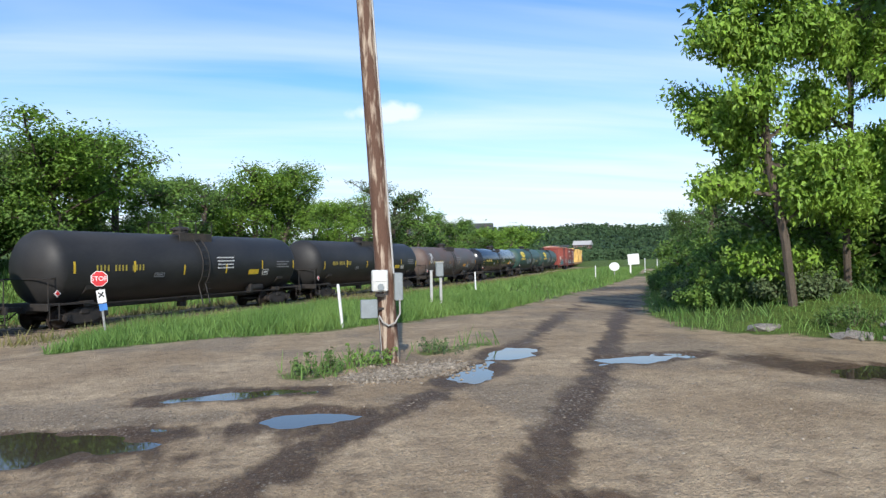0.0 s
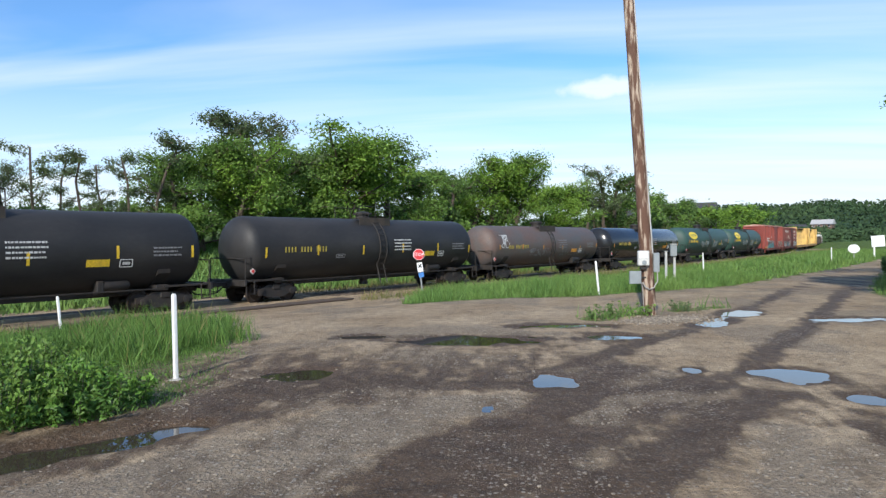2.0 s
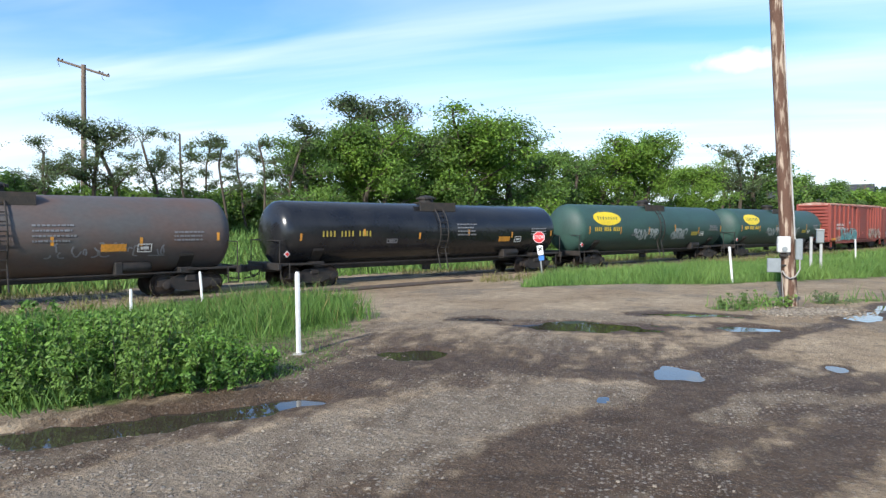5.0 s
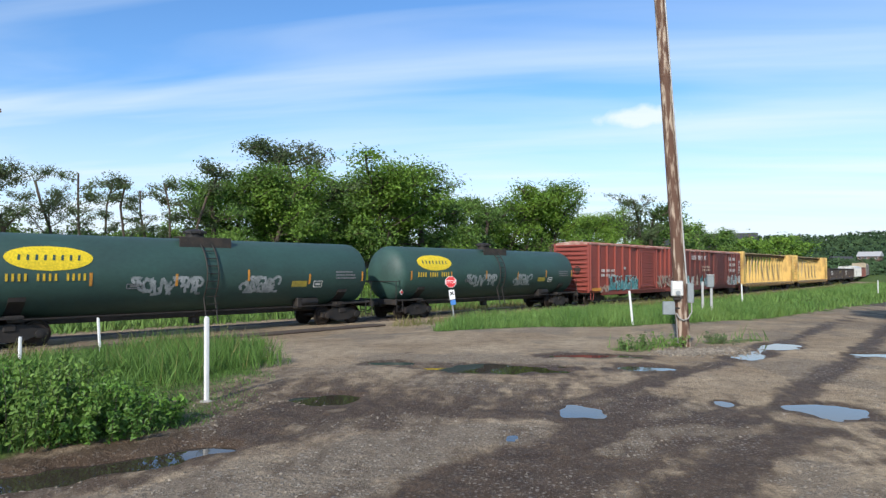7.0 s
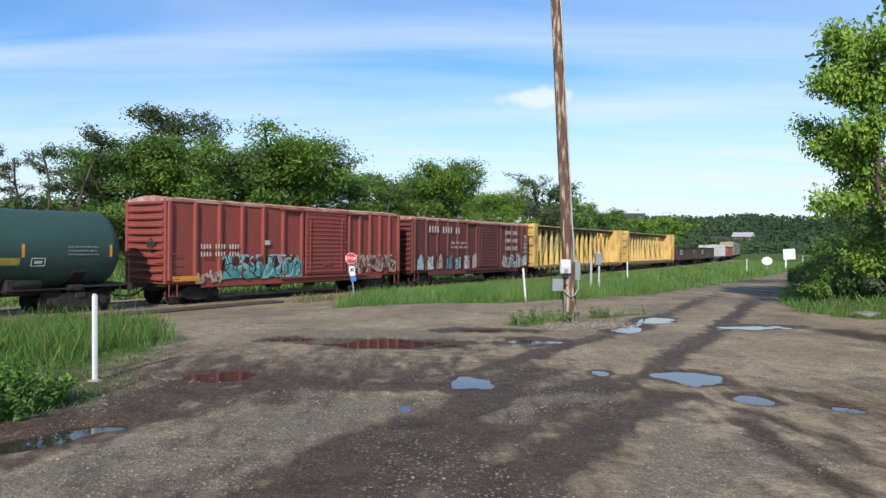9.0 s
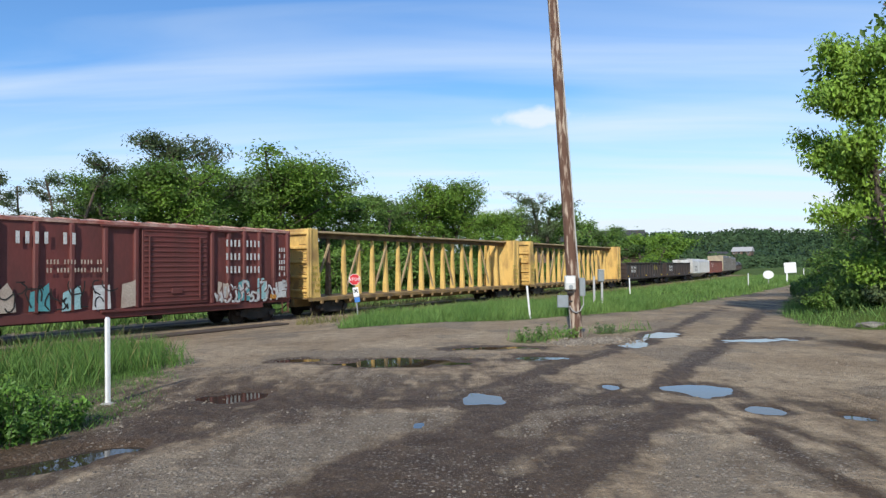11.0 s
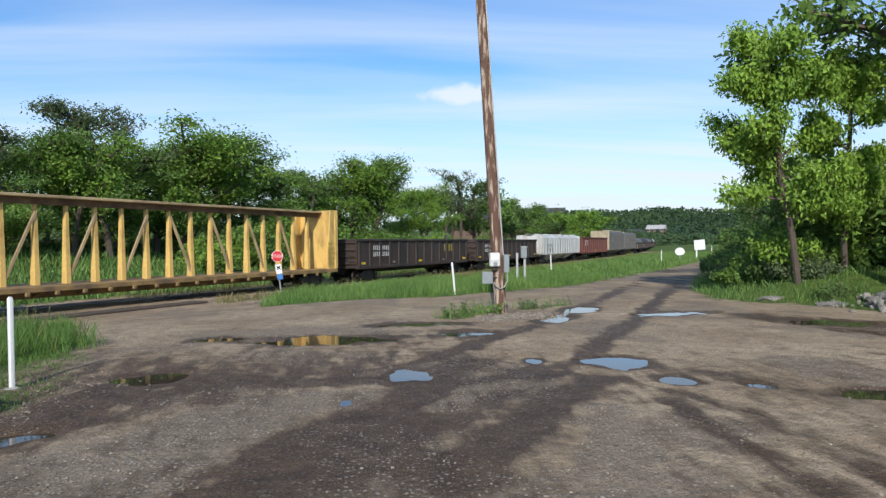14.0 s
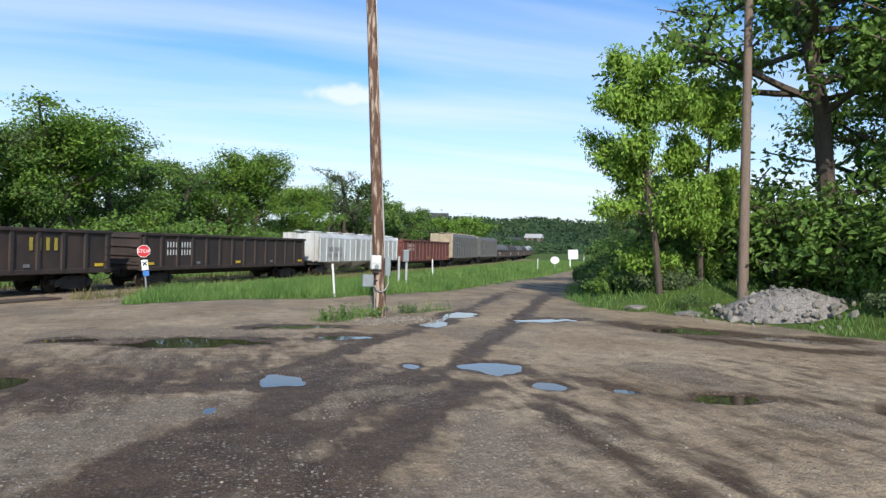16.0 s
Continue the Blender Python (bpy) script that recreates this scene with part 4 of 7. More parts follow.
def tank_car(label, shell_mat, R, zc, L, coupled, mark="yellow_mark", seed=0, logo=False, heavy=True, rails=True):
    """R shell radius, zc its middle above the rail, L shell length over the heads, coupled the length over couplers."""
    car = thing("tank_car", label, "tank car", group="cars of the freight train")
    h = L / 2
    hd = R * 0.52
    prof = []
    for k in range(9):
        a = math.pi / 2 * k / 8
        prof.append((max(0.02, R * math.sin(a)), -h + hd * (1 - math.cos(a))))
    prof += [(r, -x) for r, x in prof[8::-1]]
    part("shell", Build().turned(prof, 48, "x", (0, 0, zc)), shell_mat, car, smooth=True)
    # sill, draft ends and bolsters
    b = Build()
    e = coupled / 2 - 0.75
    zb = zc - R
    b.box((0, 0, 0.86), (e * 2, 0.5, 0.34), bevel=0.03)
    for sx in (-1, 1):
        b.box((sx * (e - 0.05), 0, 0.95), (0.12, 2.9, 0.28), bevel=0.02)
        b.box((sx * (e - 1.0), 0, 1.02), (1.9, 2.6, 0.06))
    part("underframe", b, "steel_black", car)
    for sx in (-1, 1):
        s = Build()
        x = sx * (h - 1.9)
        for k in range(-4, 5):
            a0, a1 = -math.pi / 2 + (k - 0.5) * 0.24, -math.pi / 2 + (k + 0.5) * 0.24
            q = [(math.cos(a0), math.sin(a0)), (math.cos(a1), math.sin(a1))]
            vs = []
            for dx in (-0.25, 0.25):
                for c, sn in q:
                    vs += [(x + dx, (R + 0.02) * c, zc + (R + 0.02) * sn), (x + dx, (R + 0.04) * c * 0.97, min(zc + R * sn - 0.05, zb + 0.22 + abs(c) * 0.45))]
            s.add(vs, [(0, 1, 3, 2), (4, 6, 7, 5), (0, 4, 5, 1), (2, 3, 7, 6), (1, 5, 7, 3)])
        s.box((x, 0, 0.98), (0.5, 2.4, 0.22), bevel=0.02)
        part("saddle", s, "steel_black", car)
    add_trucks(car, h - 1.75)
    add_coupler(car, coupled / 2)
    # manway, platform, rails, ladders
    m = Build().turned([(0.36, zc + R - 0.12), (0.36, zc + R + 0.22), (0.44, zc + R + 0.23), (0.44, zc + R + 0.30), (0.30, zc + R + 0.38), (0.05, zc + R + 0.42)], 20)
    for k in range(8):
        m.turned([(0.03, zc + R + 0.2), (0.03, zc + R + 0.33)], 6, "z", (0.46 * math.cos(k * 0.785), 0.46 * math.sin(k * 0.785), 0))
    part("manway", m, "steel_black", car, smooth=True)
    pl = Build()
    for sy in (-1, 1):
        pl.box((0, sy * 0.72, zc + R + 0.02), (2.3, 0.42, 0.04), bevel=0.005)
        pl.box((0, sy * 0.94, zc + R - 0.18), (2.2, 0.05, 0.4))
    part("platform", pl, "grime", car)
    gr = Build()
    for sy in (-1, 1) if rails else ():
        y = sy * 0.95
        for x in (-1.1, 0, 1.1):
            gr.tube([(x, y, zc + R), (x, y, zc + R + 0.62)], 0.02, 6)
        gr.tube([(-1.1, y, zc + R + 0.62), (1.1, y, zc + R + 0.62)], 0.02, 6)
    if rails:
        part("guard_rail", gr, "steel_black", car)
    for sy in (-1, 1):
        ld = Build()
        for x in (-0.24, 0.24):
            pts = [(x, sy * 0.95, zc + R + 0.02)]
            for k in range(8):
                a = math.radians(62 - k * 14)
                pts.append((x, sy * (R + 0.10) * math.cos(a), zc + (R + 0.10) * math.sin(a)))
            pts.append((x, sy * (R + 0.06), 0.55))
            ld.tube(pts, 0.028, 6)
        for k in range(11):
            z = 0.65 + k * 0.3
            dz = z - zc
            if abs(dz) < R * 0.92:
                y = (R + 0.10) * math.sqrt(max(0.0, 1 - (dz / (R + 0.10)) ** 2)) if dz > 0 else R + 0.08
                ld.tube([(-0.24, sy * y, z), (0.24, sy * y, z)], 0.02, 6)
        part("ladder", ld, "steel_black", car)
    for sx in (-1, 1):
        er = Build()
        x = sx * (e - 0.1)
        for sy in (-1, 1):
            er.tube([(x, sy * 1.35, 1.08), (x, sy * 1.35, 2.0), (x - sx * 0.5, sy * (R * 0.80), 2.05)], 0.022, 6)
            er.tube([(x, sy * 1.42, 0.45), (x, sy * 1.42, 1.1)], 0.025, 6)
            er.tube([(x - sx * 0.4, sy * 1.42, 0.45), (x - sx * 0.4, sy * 1.42, 1.1)], 0.025, 6)
            er.tube([(x, sy * 1.42, 0.47), (x - sx * 0.4, sy * 1.42, 0.47)], 0.025, 6)
        er.tube([(x, -1.35, 2.0), (x, 1.35, 2.0)], 0.022, 6)
        part("end_rail", er, "steel_black", car)
    # running gear hung below: brake cylinder, reservoir, outlet valve, pipes
    br = Build().turned([(0.05, -0.55), (0.2, -0.5), (0.2, 0.4), (0.12, 0.5)], 14, "x", (h - 3.6, -0.95, 1.15))
    br.box((h - 4.2, -0.95, 1.1), (0.25, 0.4, 0.5), bevel=0.03)
    part("brake_gear", br, "steel_black", car, smooth=True)
    ov = Build().turned([(0.22, 0.42), (0.22, 0.65), (0.30, 0.72), (0.34, zb + 0.15)], 14)
    ov.tube([(-h + 2, -1.2, zb + 0.02), (h - 2, -1.2, zb + 0.02)], 0.03, 6)
    part("bottom_outlet", ov, "steel_black", car, smooth=True)
    # bright reflector strips and stencils on the yard side
    rr = random.Random(seed)
    for k, x in enumerate(np.linspace(-h + 1.0, h - 0.8, 6)):
        zz, hh = rr.uniform(-0.22, 0.0), 0.46 if heavy else 0.3
        b2 = Build()
        vs = [(x + dx, dy, zz + hh * (j / 6 - 0.5)) for j in range(7) for dx, dy in ((-0.05, 0), (0.05, 0))]
        b2.add(vs, [(2 * j, 2 * j + 1, 2 * j + 3, 2 * j + 2) for j in range(6)])
        part("reflector_strip", on_shell(b2, R, zc), mark, car)
    st = bars(-h + (1.5 if logo else 2.0), -h + (4.1 if logo else 4.6), -0.05, 1, 0.3, 0.24, 0.0, 0.05, seed)
    tagged(part("number_stencil", on_shell(st, R, zc), "dull_yellow" if not logo else "yellow_mark", car, "row of stencilled characters"), kind="stuff")
    if not logo:
        st = bars(0.9, 2.3, 0.35, 4, 0.17, 0.07, 0.0, 0.3, seed + 5)
        tagged(part("data_stencil", on_shell(st, R, zc), "white_mark" if heavy else "grey_mark", car), kind="stuff")
    st = bars(h - 2.4, h - 1.2, 0.10, 3, 0.14, 0.07, 0.0, 0.2, seed + 6)
    tagged(part("data_stencil", on_shell(st, R, zc), "grey_mark", car), kind="stuff")
    for x, z, w, hh, mt in ((h - 3.4, -0.45, 0.45, 0.28, "white_mark"), (-h * 0.35, -0.4, 0.55, 0.16, "grey_mark")):
        fr = Build().box((x, 0, z + hh / 2), (w, 0.012, 0.03)).box((x, 0, z - hh / 2), (w, 0.012, 0.03)).box((x - w / 2, 0, z), (0.03, 0.012, hh)).box((x + w / 2, 0, z), (0.03, 0.012, hh)).box((x, 0, z), (w * 0.6, 0.012, hh * 0.35))
        part("data_panel", on_shell(fr, R, zc), mt, car)
    b2 = Build().box((h - 4.4, 0, -0.42), (0.8, 0.012, 0.26))
    part("placard", on_shell(b2, R, zc), "dull_yellow" if logo else mark, car)
    end_txt = bars(-0.5, 0.5, 0, 2, 0.16, 0.09, 0.0, 0.3, seed + 3)
    for sx in (-1,):
        eb = Build().add([(sx * (h - 0.30) , x * 0.8 - 0.62, z + zc + 0.45) for x, y, z in end_txt.v], end_txt.f)
        tagged(part("end_stencil", eb, mark, car), kind="stuff")
    part("placard_holder", Build().box((-h + 0.35, -1.38, 1.45), (0.20, 0.03, 0.20), Matrix.Rotation(0.785, 3, "Y")), "white_mark", car)
    part("hazard_mark", Build().box((-h + 0.35, -1.40, 1.45), (0.12, 0.03, 0.12), Matrix.Rotation(0.785, 3, "Y")), "red_lamp", car)
    if not heavy:
        for x0, x1, z0, z1, sd, mt in ((-h + 1.2, -h + 2.0, -0.1, 0.75, 5, "white_mark"), (-h + 4.6, -h + 7.4, -0.75, -0.2, 6, "grey_mark"), (1.2, 5.2, -0.75, -0.25, 7, "grey_mark")):
            if shell_mat == "rusty_tank":
                tagged(part("spray_paint", on_shell(scrawl(x0, x1, z0, z1, 0.0, sd, 16 if x1 - x0 > 1 else 9, 0.05), R, zc), mt, car), kind="stuff")
    if logo:
        for x0, x1, sd in ((-h + 5.6, -h + 8.2, 8), (1.4, 3.0, 9)):
            tagged(part("spray_paint", on_shell(scrawl(x0, x1, -0.75, -0.1, 0.0, sd, 22, 0.11), R, zc), "pale_mark", car), kind="stuff")
        # cut into strips so that it follows the shell
        el = Build()
        n = 26
        for i in range(n):
            z0, z1 = -0.46 + 0.92 * i / n, -0.46 + 0.92 * (i + 1) / n
            w0, w1 = 1.35 * math.sqrt(max(0, 1 - (z0 / 0.46) ** 2)), 1.35 * math.sqrt(max(0, 1 - (z1 / 0.46) ** 2))
            el.add([((-h * 0.52 - 1.3) - w0, 0, 0.62 + z0), ((-h * 0.52 - 1.3) + w0, 0, 0.62 + z0), ((-h * 0.52 - 1.3) + w1, 0, 0.62 + z1), ((-h * 0.52 - 1.3) - w1, 0, 0.62 + z1)], [(0, 1, 2, 3)])
        part("oval_emblem", on_shell(el, R, zc), "logo_yellow", car, "yellow oval emblem")
        tx = Build()
        for k in range(8):
            x = (-h * 0.52 - 1.3) - 0.92 + k * 0.26
            tx.box((x, -0.008, 0.62), (0.075, 0.008, 0.20), Matrix.Rotation(0.2, 3, "Y"))
        part("emblem_lettering", on_shell(tx, R, zc), "green_tank", car, "dark bars in the oval")
    return car


def box_car(label, paint, roof, L, coupled, top, seed, tags):
    car = thing("box_car", label, "box car", group="cars of the freight train")
    h, w, zb = L / 2, 1.5, 0.95
    body = Build().box((0, 0, (zb + top) / 2), (L, w * 2 - 0.12, top - zb), bevel=0.03)
    part("body", body, paint, car)
    rf = Build()
    rf.add([(-h - 0.03, -w, top - 0.02), (h + 0.03, -w, top - 0.02), (h + 0.03, 0, top + 0.14), (-h - 0.03, 0, top + 0.14), (-h - 0.03, w, top - 0.02), (h + 0.03, w, top - 0.02),
            (-h - 0.03, -w, top - 0.12), (h + 0.03, -w, top - 0.12), (-h - 0.03, w, top - 0.12), (h + 0.03, w, top - 0.12)],
           [(0, 1, 2, 3), (3, 2, 5, 4), (6, 7, 1, 0), (8, 4, 5, 9), (6, 0, 3, 4, 8), (7, 9, 5, 2, 1), (6, 8, 9, 7)])
    for k in range(13):
        x = -h + 0.3 + k * (L - 0.6) / 12
        for sy in (-1, 1):
            rf.box((x, sy * w / 2, top + 0.075), (0.10, w * 1.0, 0.05), Matrix.Rotation(-sy * 0.107, 3, "X"))
    part("roof", rf, roof, car)
    door = (0.55, 3.0)
    # side posts, as pressed steel ribs
    xs = list(np.linspace(-h + 0.14, -0.25, 7)) + list(np.linspace(3.3, h - 0.14, 6))
    post = Build().box((0, 0, 0), (0.20, 0.17, top - zb - 0.25), bevel=0.045).mesh("side_post", paint)
    door_rib = Build().tube([(0.05, 0, 0), (2.95, 0, 0)], 0.045, 6).mesh("door_rib", paint)
    for sy in (-1, 1):
        for x in xs:
            part("side_post", post, "", car).location = (float(x), sy * (w - 0.02), (zb + top) / 2)
        d = Build().box((1.5, sy * (w + 0.02), (zb + top) / 2 + 0.02), (3.05, 0.07, top - zb - 0.35), bevel=0.02)
        dr = part("door", d, paint, car)
        for k in range(15):
            part("door_rib", door_rib, "", dr).location = (0, sy * (w + 0.045), zb + 0.32 + k * (top - zb - 0.62) / 14)
        hb = Build().tube([(0.25, sy * (w + 0.12), zb + 0.4), (0.25, sy * (w + 0.12), top - 0.5)], 0.03, 6).tube([(2.6, sy * (w + 0.12), zb + 0.4), (2.6, sy * (w + 0.12), top - 0.5)], 0.03, 6)
        hb.box((1.5, sy * (w + 0.1), zb + 0.75), (0.5, 0.06, 0.25), bevel=0.02)
        part("lock_bar", hb, paint, dr)
        part("door_track", Build().box((1.5, sy * (w + 0.06), zb + 0.08), (6.4, 0.12, 0.08)), paint, car)
        part("door_track", Build().box((1.5, sy * (w + 0.05), top - 0.16), (6.4, 0.1, 0.07)), paint, car)
        sl = Build().box((0, sy * (w - 0.04), zb - 0.02), (L - 3.4, 0.08, 0.36), bevel=0.02)
        part("side_sill", sl, paint, car)
    # ribbed ends
    for sx in (-1, 1):
        en = Build()
        rib = Build().tube([(sx * (h + 0.02), -w + 0.22, 0), (sx * (h + 0.07), -w * 0.5, 0), (sx * (h + 0.09), 0, 0), (sx * (h + 0.07), w * 0.5, 0), (sx * (h + 0.02), w - 0.22, 0)], 0.075, 6).mesh("end_rib", paint, True)
        for k in range(11):
            part("end_rib", rib, "", car).location = (0, 0, zb + 0.22 + k * (top - zb - 0.4) / 10)
        for sy in (-1, 1):
            part("corner_post", Build().box((sx * (h + 0.01), sy * (w - 0.1), (zb + top) / 2), (0.10, 0.16, top - zb - 0.02), bevel=0.02), paint, car)
        ld = Build()
        for sy in (-1, 1):
            for k in range(4):
                z = 1.15 + k * 0.36
                ld.tube([(sx * (h - 0.1), sy * (w + 0.06), z), (sx * (h - 0.55), sy * (w + 0.06), z)], 0.018, 6)
                ld.tube([(sx * (h + 0.17), sy * (w - 0.1), z), (sx * (h + 0.17), sy * (w - 0.55), z)], 0.018, 6)
            ld.tube([(sx * (h - 0.12), sy * w, 0.95), (sx * (h - 0.12), sy * w, 0.45), (sx * (h - 0.5), sy * w, 0.45), (sx * (h - 0.5), sy * w, 0.95)], 0.025, 6)
        tagged(part("grab_iron", ld, paint, car), kind="stuff")
        bw = Build().turned([(0.26, 0.0), (0.28, 0.03), (0.24, 0.05)], 18, "x", (sx * (h + 0.14), -0.55, 2.6))
        part("brake_wheel", bw, "steel_black", car) if sx < 0 else None
    un = Build().box((0, 0, 0.80), (coupled - 1.6, 0.6, 0.35)).box((0, 0, 0.9), (L - 0.2, 2.5, 0.12))
    un.turned([(0.18, -0.4), (0.18, 0.4)], 12, "x", (-1.5, -0.8, 0.72)).box((1.0, -0.8, 0.7), (0.5, 0.4, 0.35), bevel=0.03)
    part("underframe", un, "steel_black", car)
    add_trucks(car, h - 1.75)
    add_coupler(car, coupled / 2)
    for name, b, mt in tags(h, w + 0.062, zb, top):
        tagged(part(name, b, mt, car), kind="stuff" if len(b.f) > 8 else "")
    return car


def red_tags(h, y, zb, top):
    y = -y
    yield "number_stencil", bars(-h + 1.6, -h + 3.6, 2.55, 2, 0.34, 0.2, y, 0.1, 31), "white_mark"
    yield "data_stencil", Build().box((-h + 5.3, y, 2.75), (0.32, 0.012, 0.2)), "white_mark"
    base = Build()
    rr = random.Random(5)
    for x0, x1, seg in ((-h + 2.7, -h + 7.5, 11),):
        for k in range(seg):
            a = x0 + (x1 - x0) * k / seg
            wd = (x1 - x0) / seg * 1.25
            lo, hi = 1.0 + rr.uniform(0, 0.1), 1.75 + rr.uniform(0.0, 0.55)
            base.add([(a, y, lo), (a + wd, y, lo + 0.05), (a + wd * rr.uniform(0.5, 1.3), y, hi), (a + wd * rr.uniform(-0.2, 0.4), y, hi - rr.uniform(0, 0.3))], [(0, 1, 2, 3)])
    yield "spray_paint", base, "teal_paint"
    yield "spray_paint", scrawl(-h + 2.7, -h + 7.4, 1.1, 2.15, y - 0.006, 11, 22, 0.09), "pale_teal"
    yield "spray_paint", scrawl(-h + 2.7, -h + 7.4, 1.05, 2.1, y - 0.012, 12, 14, 0.05), "steel_black"
    yield "spray_paint", scrawl(3.4, h - 0.6, 1.15, 2.1, y - 0.004, 14, 26, 0.13), "pale_paint"
    yield "spray_paint", scrawl(-h + 1.2, -h + 2.6, 1.0, 1.5, y - 0.004, 15, 8, 0.12), "pale_paint"
    yield "spray_paint", scrawl(3.6, h - 0.8, 1.2, 2.0, y - 0.010, 16, 12, 0.06), "box_brown"
    yield "yellow_label", Build().box((-h + 0.9, y, 1.18), (1.3, 0.012, 0.22)), "orange_mark"


def brown_tags(h, y, zb, top):
    y = -y
    yield "lettering", bars(-h + 1.6, -h + 5.4, 3.75, 1, 0.5, 0.42, y, 0.03, 51), "white_mark"
    yield "lettering", bars(-h + 4.2, -h + 6.4, 2.9, 2, 0.3, 0.16, y, 0.1, 52), "pale_paint"
    yield "lettering", bars(4.0, 6.3, 3.75, 3, 0.6, 0.3, y, 0.15, 53), "white_mark"
    yield "number_stencil", bars(h - 0.75, h - 0.35, 3.5, 5, 0.3, 0.2, y, 0.1, 54), "white_mark"
    rr = random.Random(77)
    for k in range(14):
        x = -h + 0.65 + k * (2 * h - 1.3) / 13.0
        if 0.0 < x < 3.1:
            continue
        wd = 0.72
        blk = Build().add([(x - wd / 2, y, 1.1 + rr.uniform(0, 0.1)), (x + wd / 2, y, 1.1 + rr.uniform(0, 0.1)), (x + wd / 2 - 0.05, y, 1.75 + rr.uniform(0, 0.5)), (x + wd * 0.1, y, 1.9 + rr.uniform(0, 0.3)), (x - wd / 2 + 0.05, y, 1.7 + rr.uniform(0, 0.45))], [(0, 1, 2, 3, 4)])
        yield "spray_paint", blk, ("pale_teal", "white_mark", "pale_paint", "teal_paint")[k % 4]
    yield "spray_paint", scrawl(3.4, h - 0.4, 1.1, 2.0, y - 0.006, 62, 18, 0.10), "white_mark"
    yield "spray_paint", scrawl(3.2, h - 0.3, 1.0, 2.1, y - 0.008, 63, 14, 0.05), "box_brown"
    yield "spray_paint", scrawl(-h + 1.0, -h + 6.6, 1.2, 2.2, y - 0.010, 64, 20, 0.05), "steel_black"
    yield "yellow_label", Build().box((h - 1.1, y, 1.25), (0.4, 0.012, 0.2)), "orange_mark"


def centerbeam_car(label, L, coupled, top):
    car = thing("centerbeam_car", label, "flat car", group="cars of the freight train")
    h, w, deck = L / 2, 1.42, 1.06
    dk = Build().box((0, 0, deck - 0.04), (L, w * 2, 0.08), bevel=0.01)
    part("deck", dk, "beam_dirty", car)
    for sy in (-1, 1):
        sl = Build().box((0, sy * (w - 0.03), deck - 0.10), (L, 0.07, 0.19), bevel=0.015)
        part("side_sill", sl, "beam_dirty", car)
        wn = Build().box((0, 0, 0), (0.16, 0.12, 0.16), bevel=0.02).mesh("winch", "beam_dirty")
        for k in range(20):
            part("winch", wn, "", car).location = (-h + 0.9 + k * (L - 1.8) / 19, sy * (w + 0.02), deck - 0.26)
    cs = Build().box((0, 0, 0.78), (L, 0.55, 0.45), bevel=0.02)
    for k in range(12):
        x = -h + 1.5 + k * (L - 3.0) / 11
        cs.add([(x - 0.05, -w, 0.95), (x + 0.05, -w, 0.95), (x + 0.05, -0.2, 0.6), (x - 0.05, -0.2, 0.6), (x + 0.05, w, 0.95), (x - 0.05, w, 0.95), (x + 0.05, 0.2, 0.6), (x - 0.05, 0.2, 0.6)],
               [(0, 1, 2, 3), (3, 2, 6, 7), (7, 6, 4, 5), (0, 5, 4, 1)])
    part("center_sill", cs, "beam_dirty", car)
    tc = Build().box((0, 0, top - 0.10), (L - 0.5, 0.85, 0.12), bevel=0.02)
    tc = part("top_chord", tc, "beam_tan", car)
    # web below the chord, a darker brown than the tan cap
    part("chord_web", Build().box((0, 0, top - 0.29), (L - 0.5, 0.30, 0.26)), "beam_brown", tc)
    n = 17
    post = Build()
    post.add([(-0.10, -0.17, deck), (0.10, -0.17, deck), (0.10, 0.17, deck), (-0.10, 0.17, deck), (-0.055, -0.08, top - 0.3), (0.055, -0.08, top - 0.3), (0.055, 0.08, top - 0.3), (-0.055, 0.08, top - 0.3)],
             [(0, 1, 2, 3), (4, 7, 6, 5), (0, 4, 5, 1), (1, 5, 6, 2), (2, 6, 7, 3), (3, 7, 4, 0)])
    rusty = post.mesh("post", "beam_brown")
    post = post.mesh("post", "beam_yellow")
    xs = np.linspace(-h + 1.6, h - 1.2, n)
    for k, x in enumerate(xs):
        ob = part("post", rusty if k in (0, 1) else post, "", car)
        ob.location = (float(x), 0, 0)
    for k, (a, b) in enumerate(zip(xs, xs[1:])):
        if k % 2 == 0:
            up = k < n // 2
            z0, z1 = (deck + 0.1, top - 0.7) if up else (top - 0.7, deck + 0.1)
            d = Build()
            for sy in (-0.09,):
                d.tube([(a, sy, z0), (b, sy, z1)], 0.07, 4)
            part("diagonal_brace", d, "beam_tan", car)
    for sx in (-1, 1):
        bh = Build().box((sx * (h - 0.16), 0, (deck + top) / 2), (0.14, w * 2, top - deck), bevel=0.02)
        bh = part("bulkhead", bh, "beam_yellow", car)
        for k in range(5):
            z = deck + 0.35 + k * (top - deck - 0.6) / 4
            part("stiffener", Build().box((sx * (h - 0.02), 0, z), (0.16, w * 2 - 0.3, 0.14), bevel=0.03), "beam_yellow", bh)
        for sy in (-1, 1):
            part("corner_post", Build().box((sx * (h - 0.02), sy * (w - 0.08), (deck + top) / 2), (0.16, 0.14, top - deck), bevel=0.03), "beam_yellow", bh)
        for sy in (-1, 1):
            sd = Build()
            vs = [(sx * (h - 0.2), sy * (w - 0.05), deck), (sx * (h - 0.88), sy * (w - 0.05), deck), (sx * (h - 0.66), sy * (w - 0.05), top), (sx * (h - 0.2), sy * (w - 0.05), top)]
            vs += [(x, y - sy * 0.08, z) for x, y, z in vs]
            sd.add(vs, [(0, 1, 2, 3), (4, 7, 6, 5), (0, 4, 5, 1), (1, 5, 6, 2), (2, 6, 7, 3), (3, 7, 4, 0)])
            part("bulkhead_gusset", sd, "beam_yellow", car)
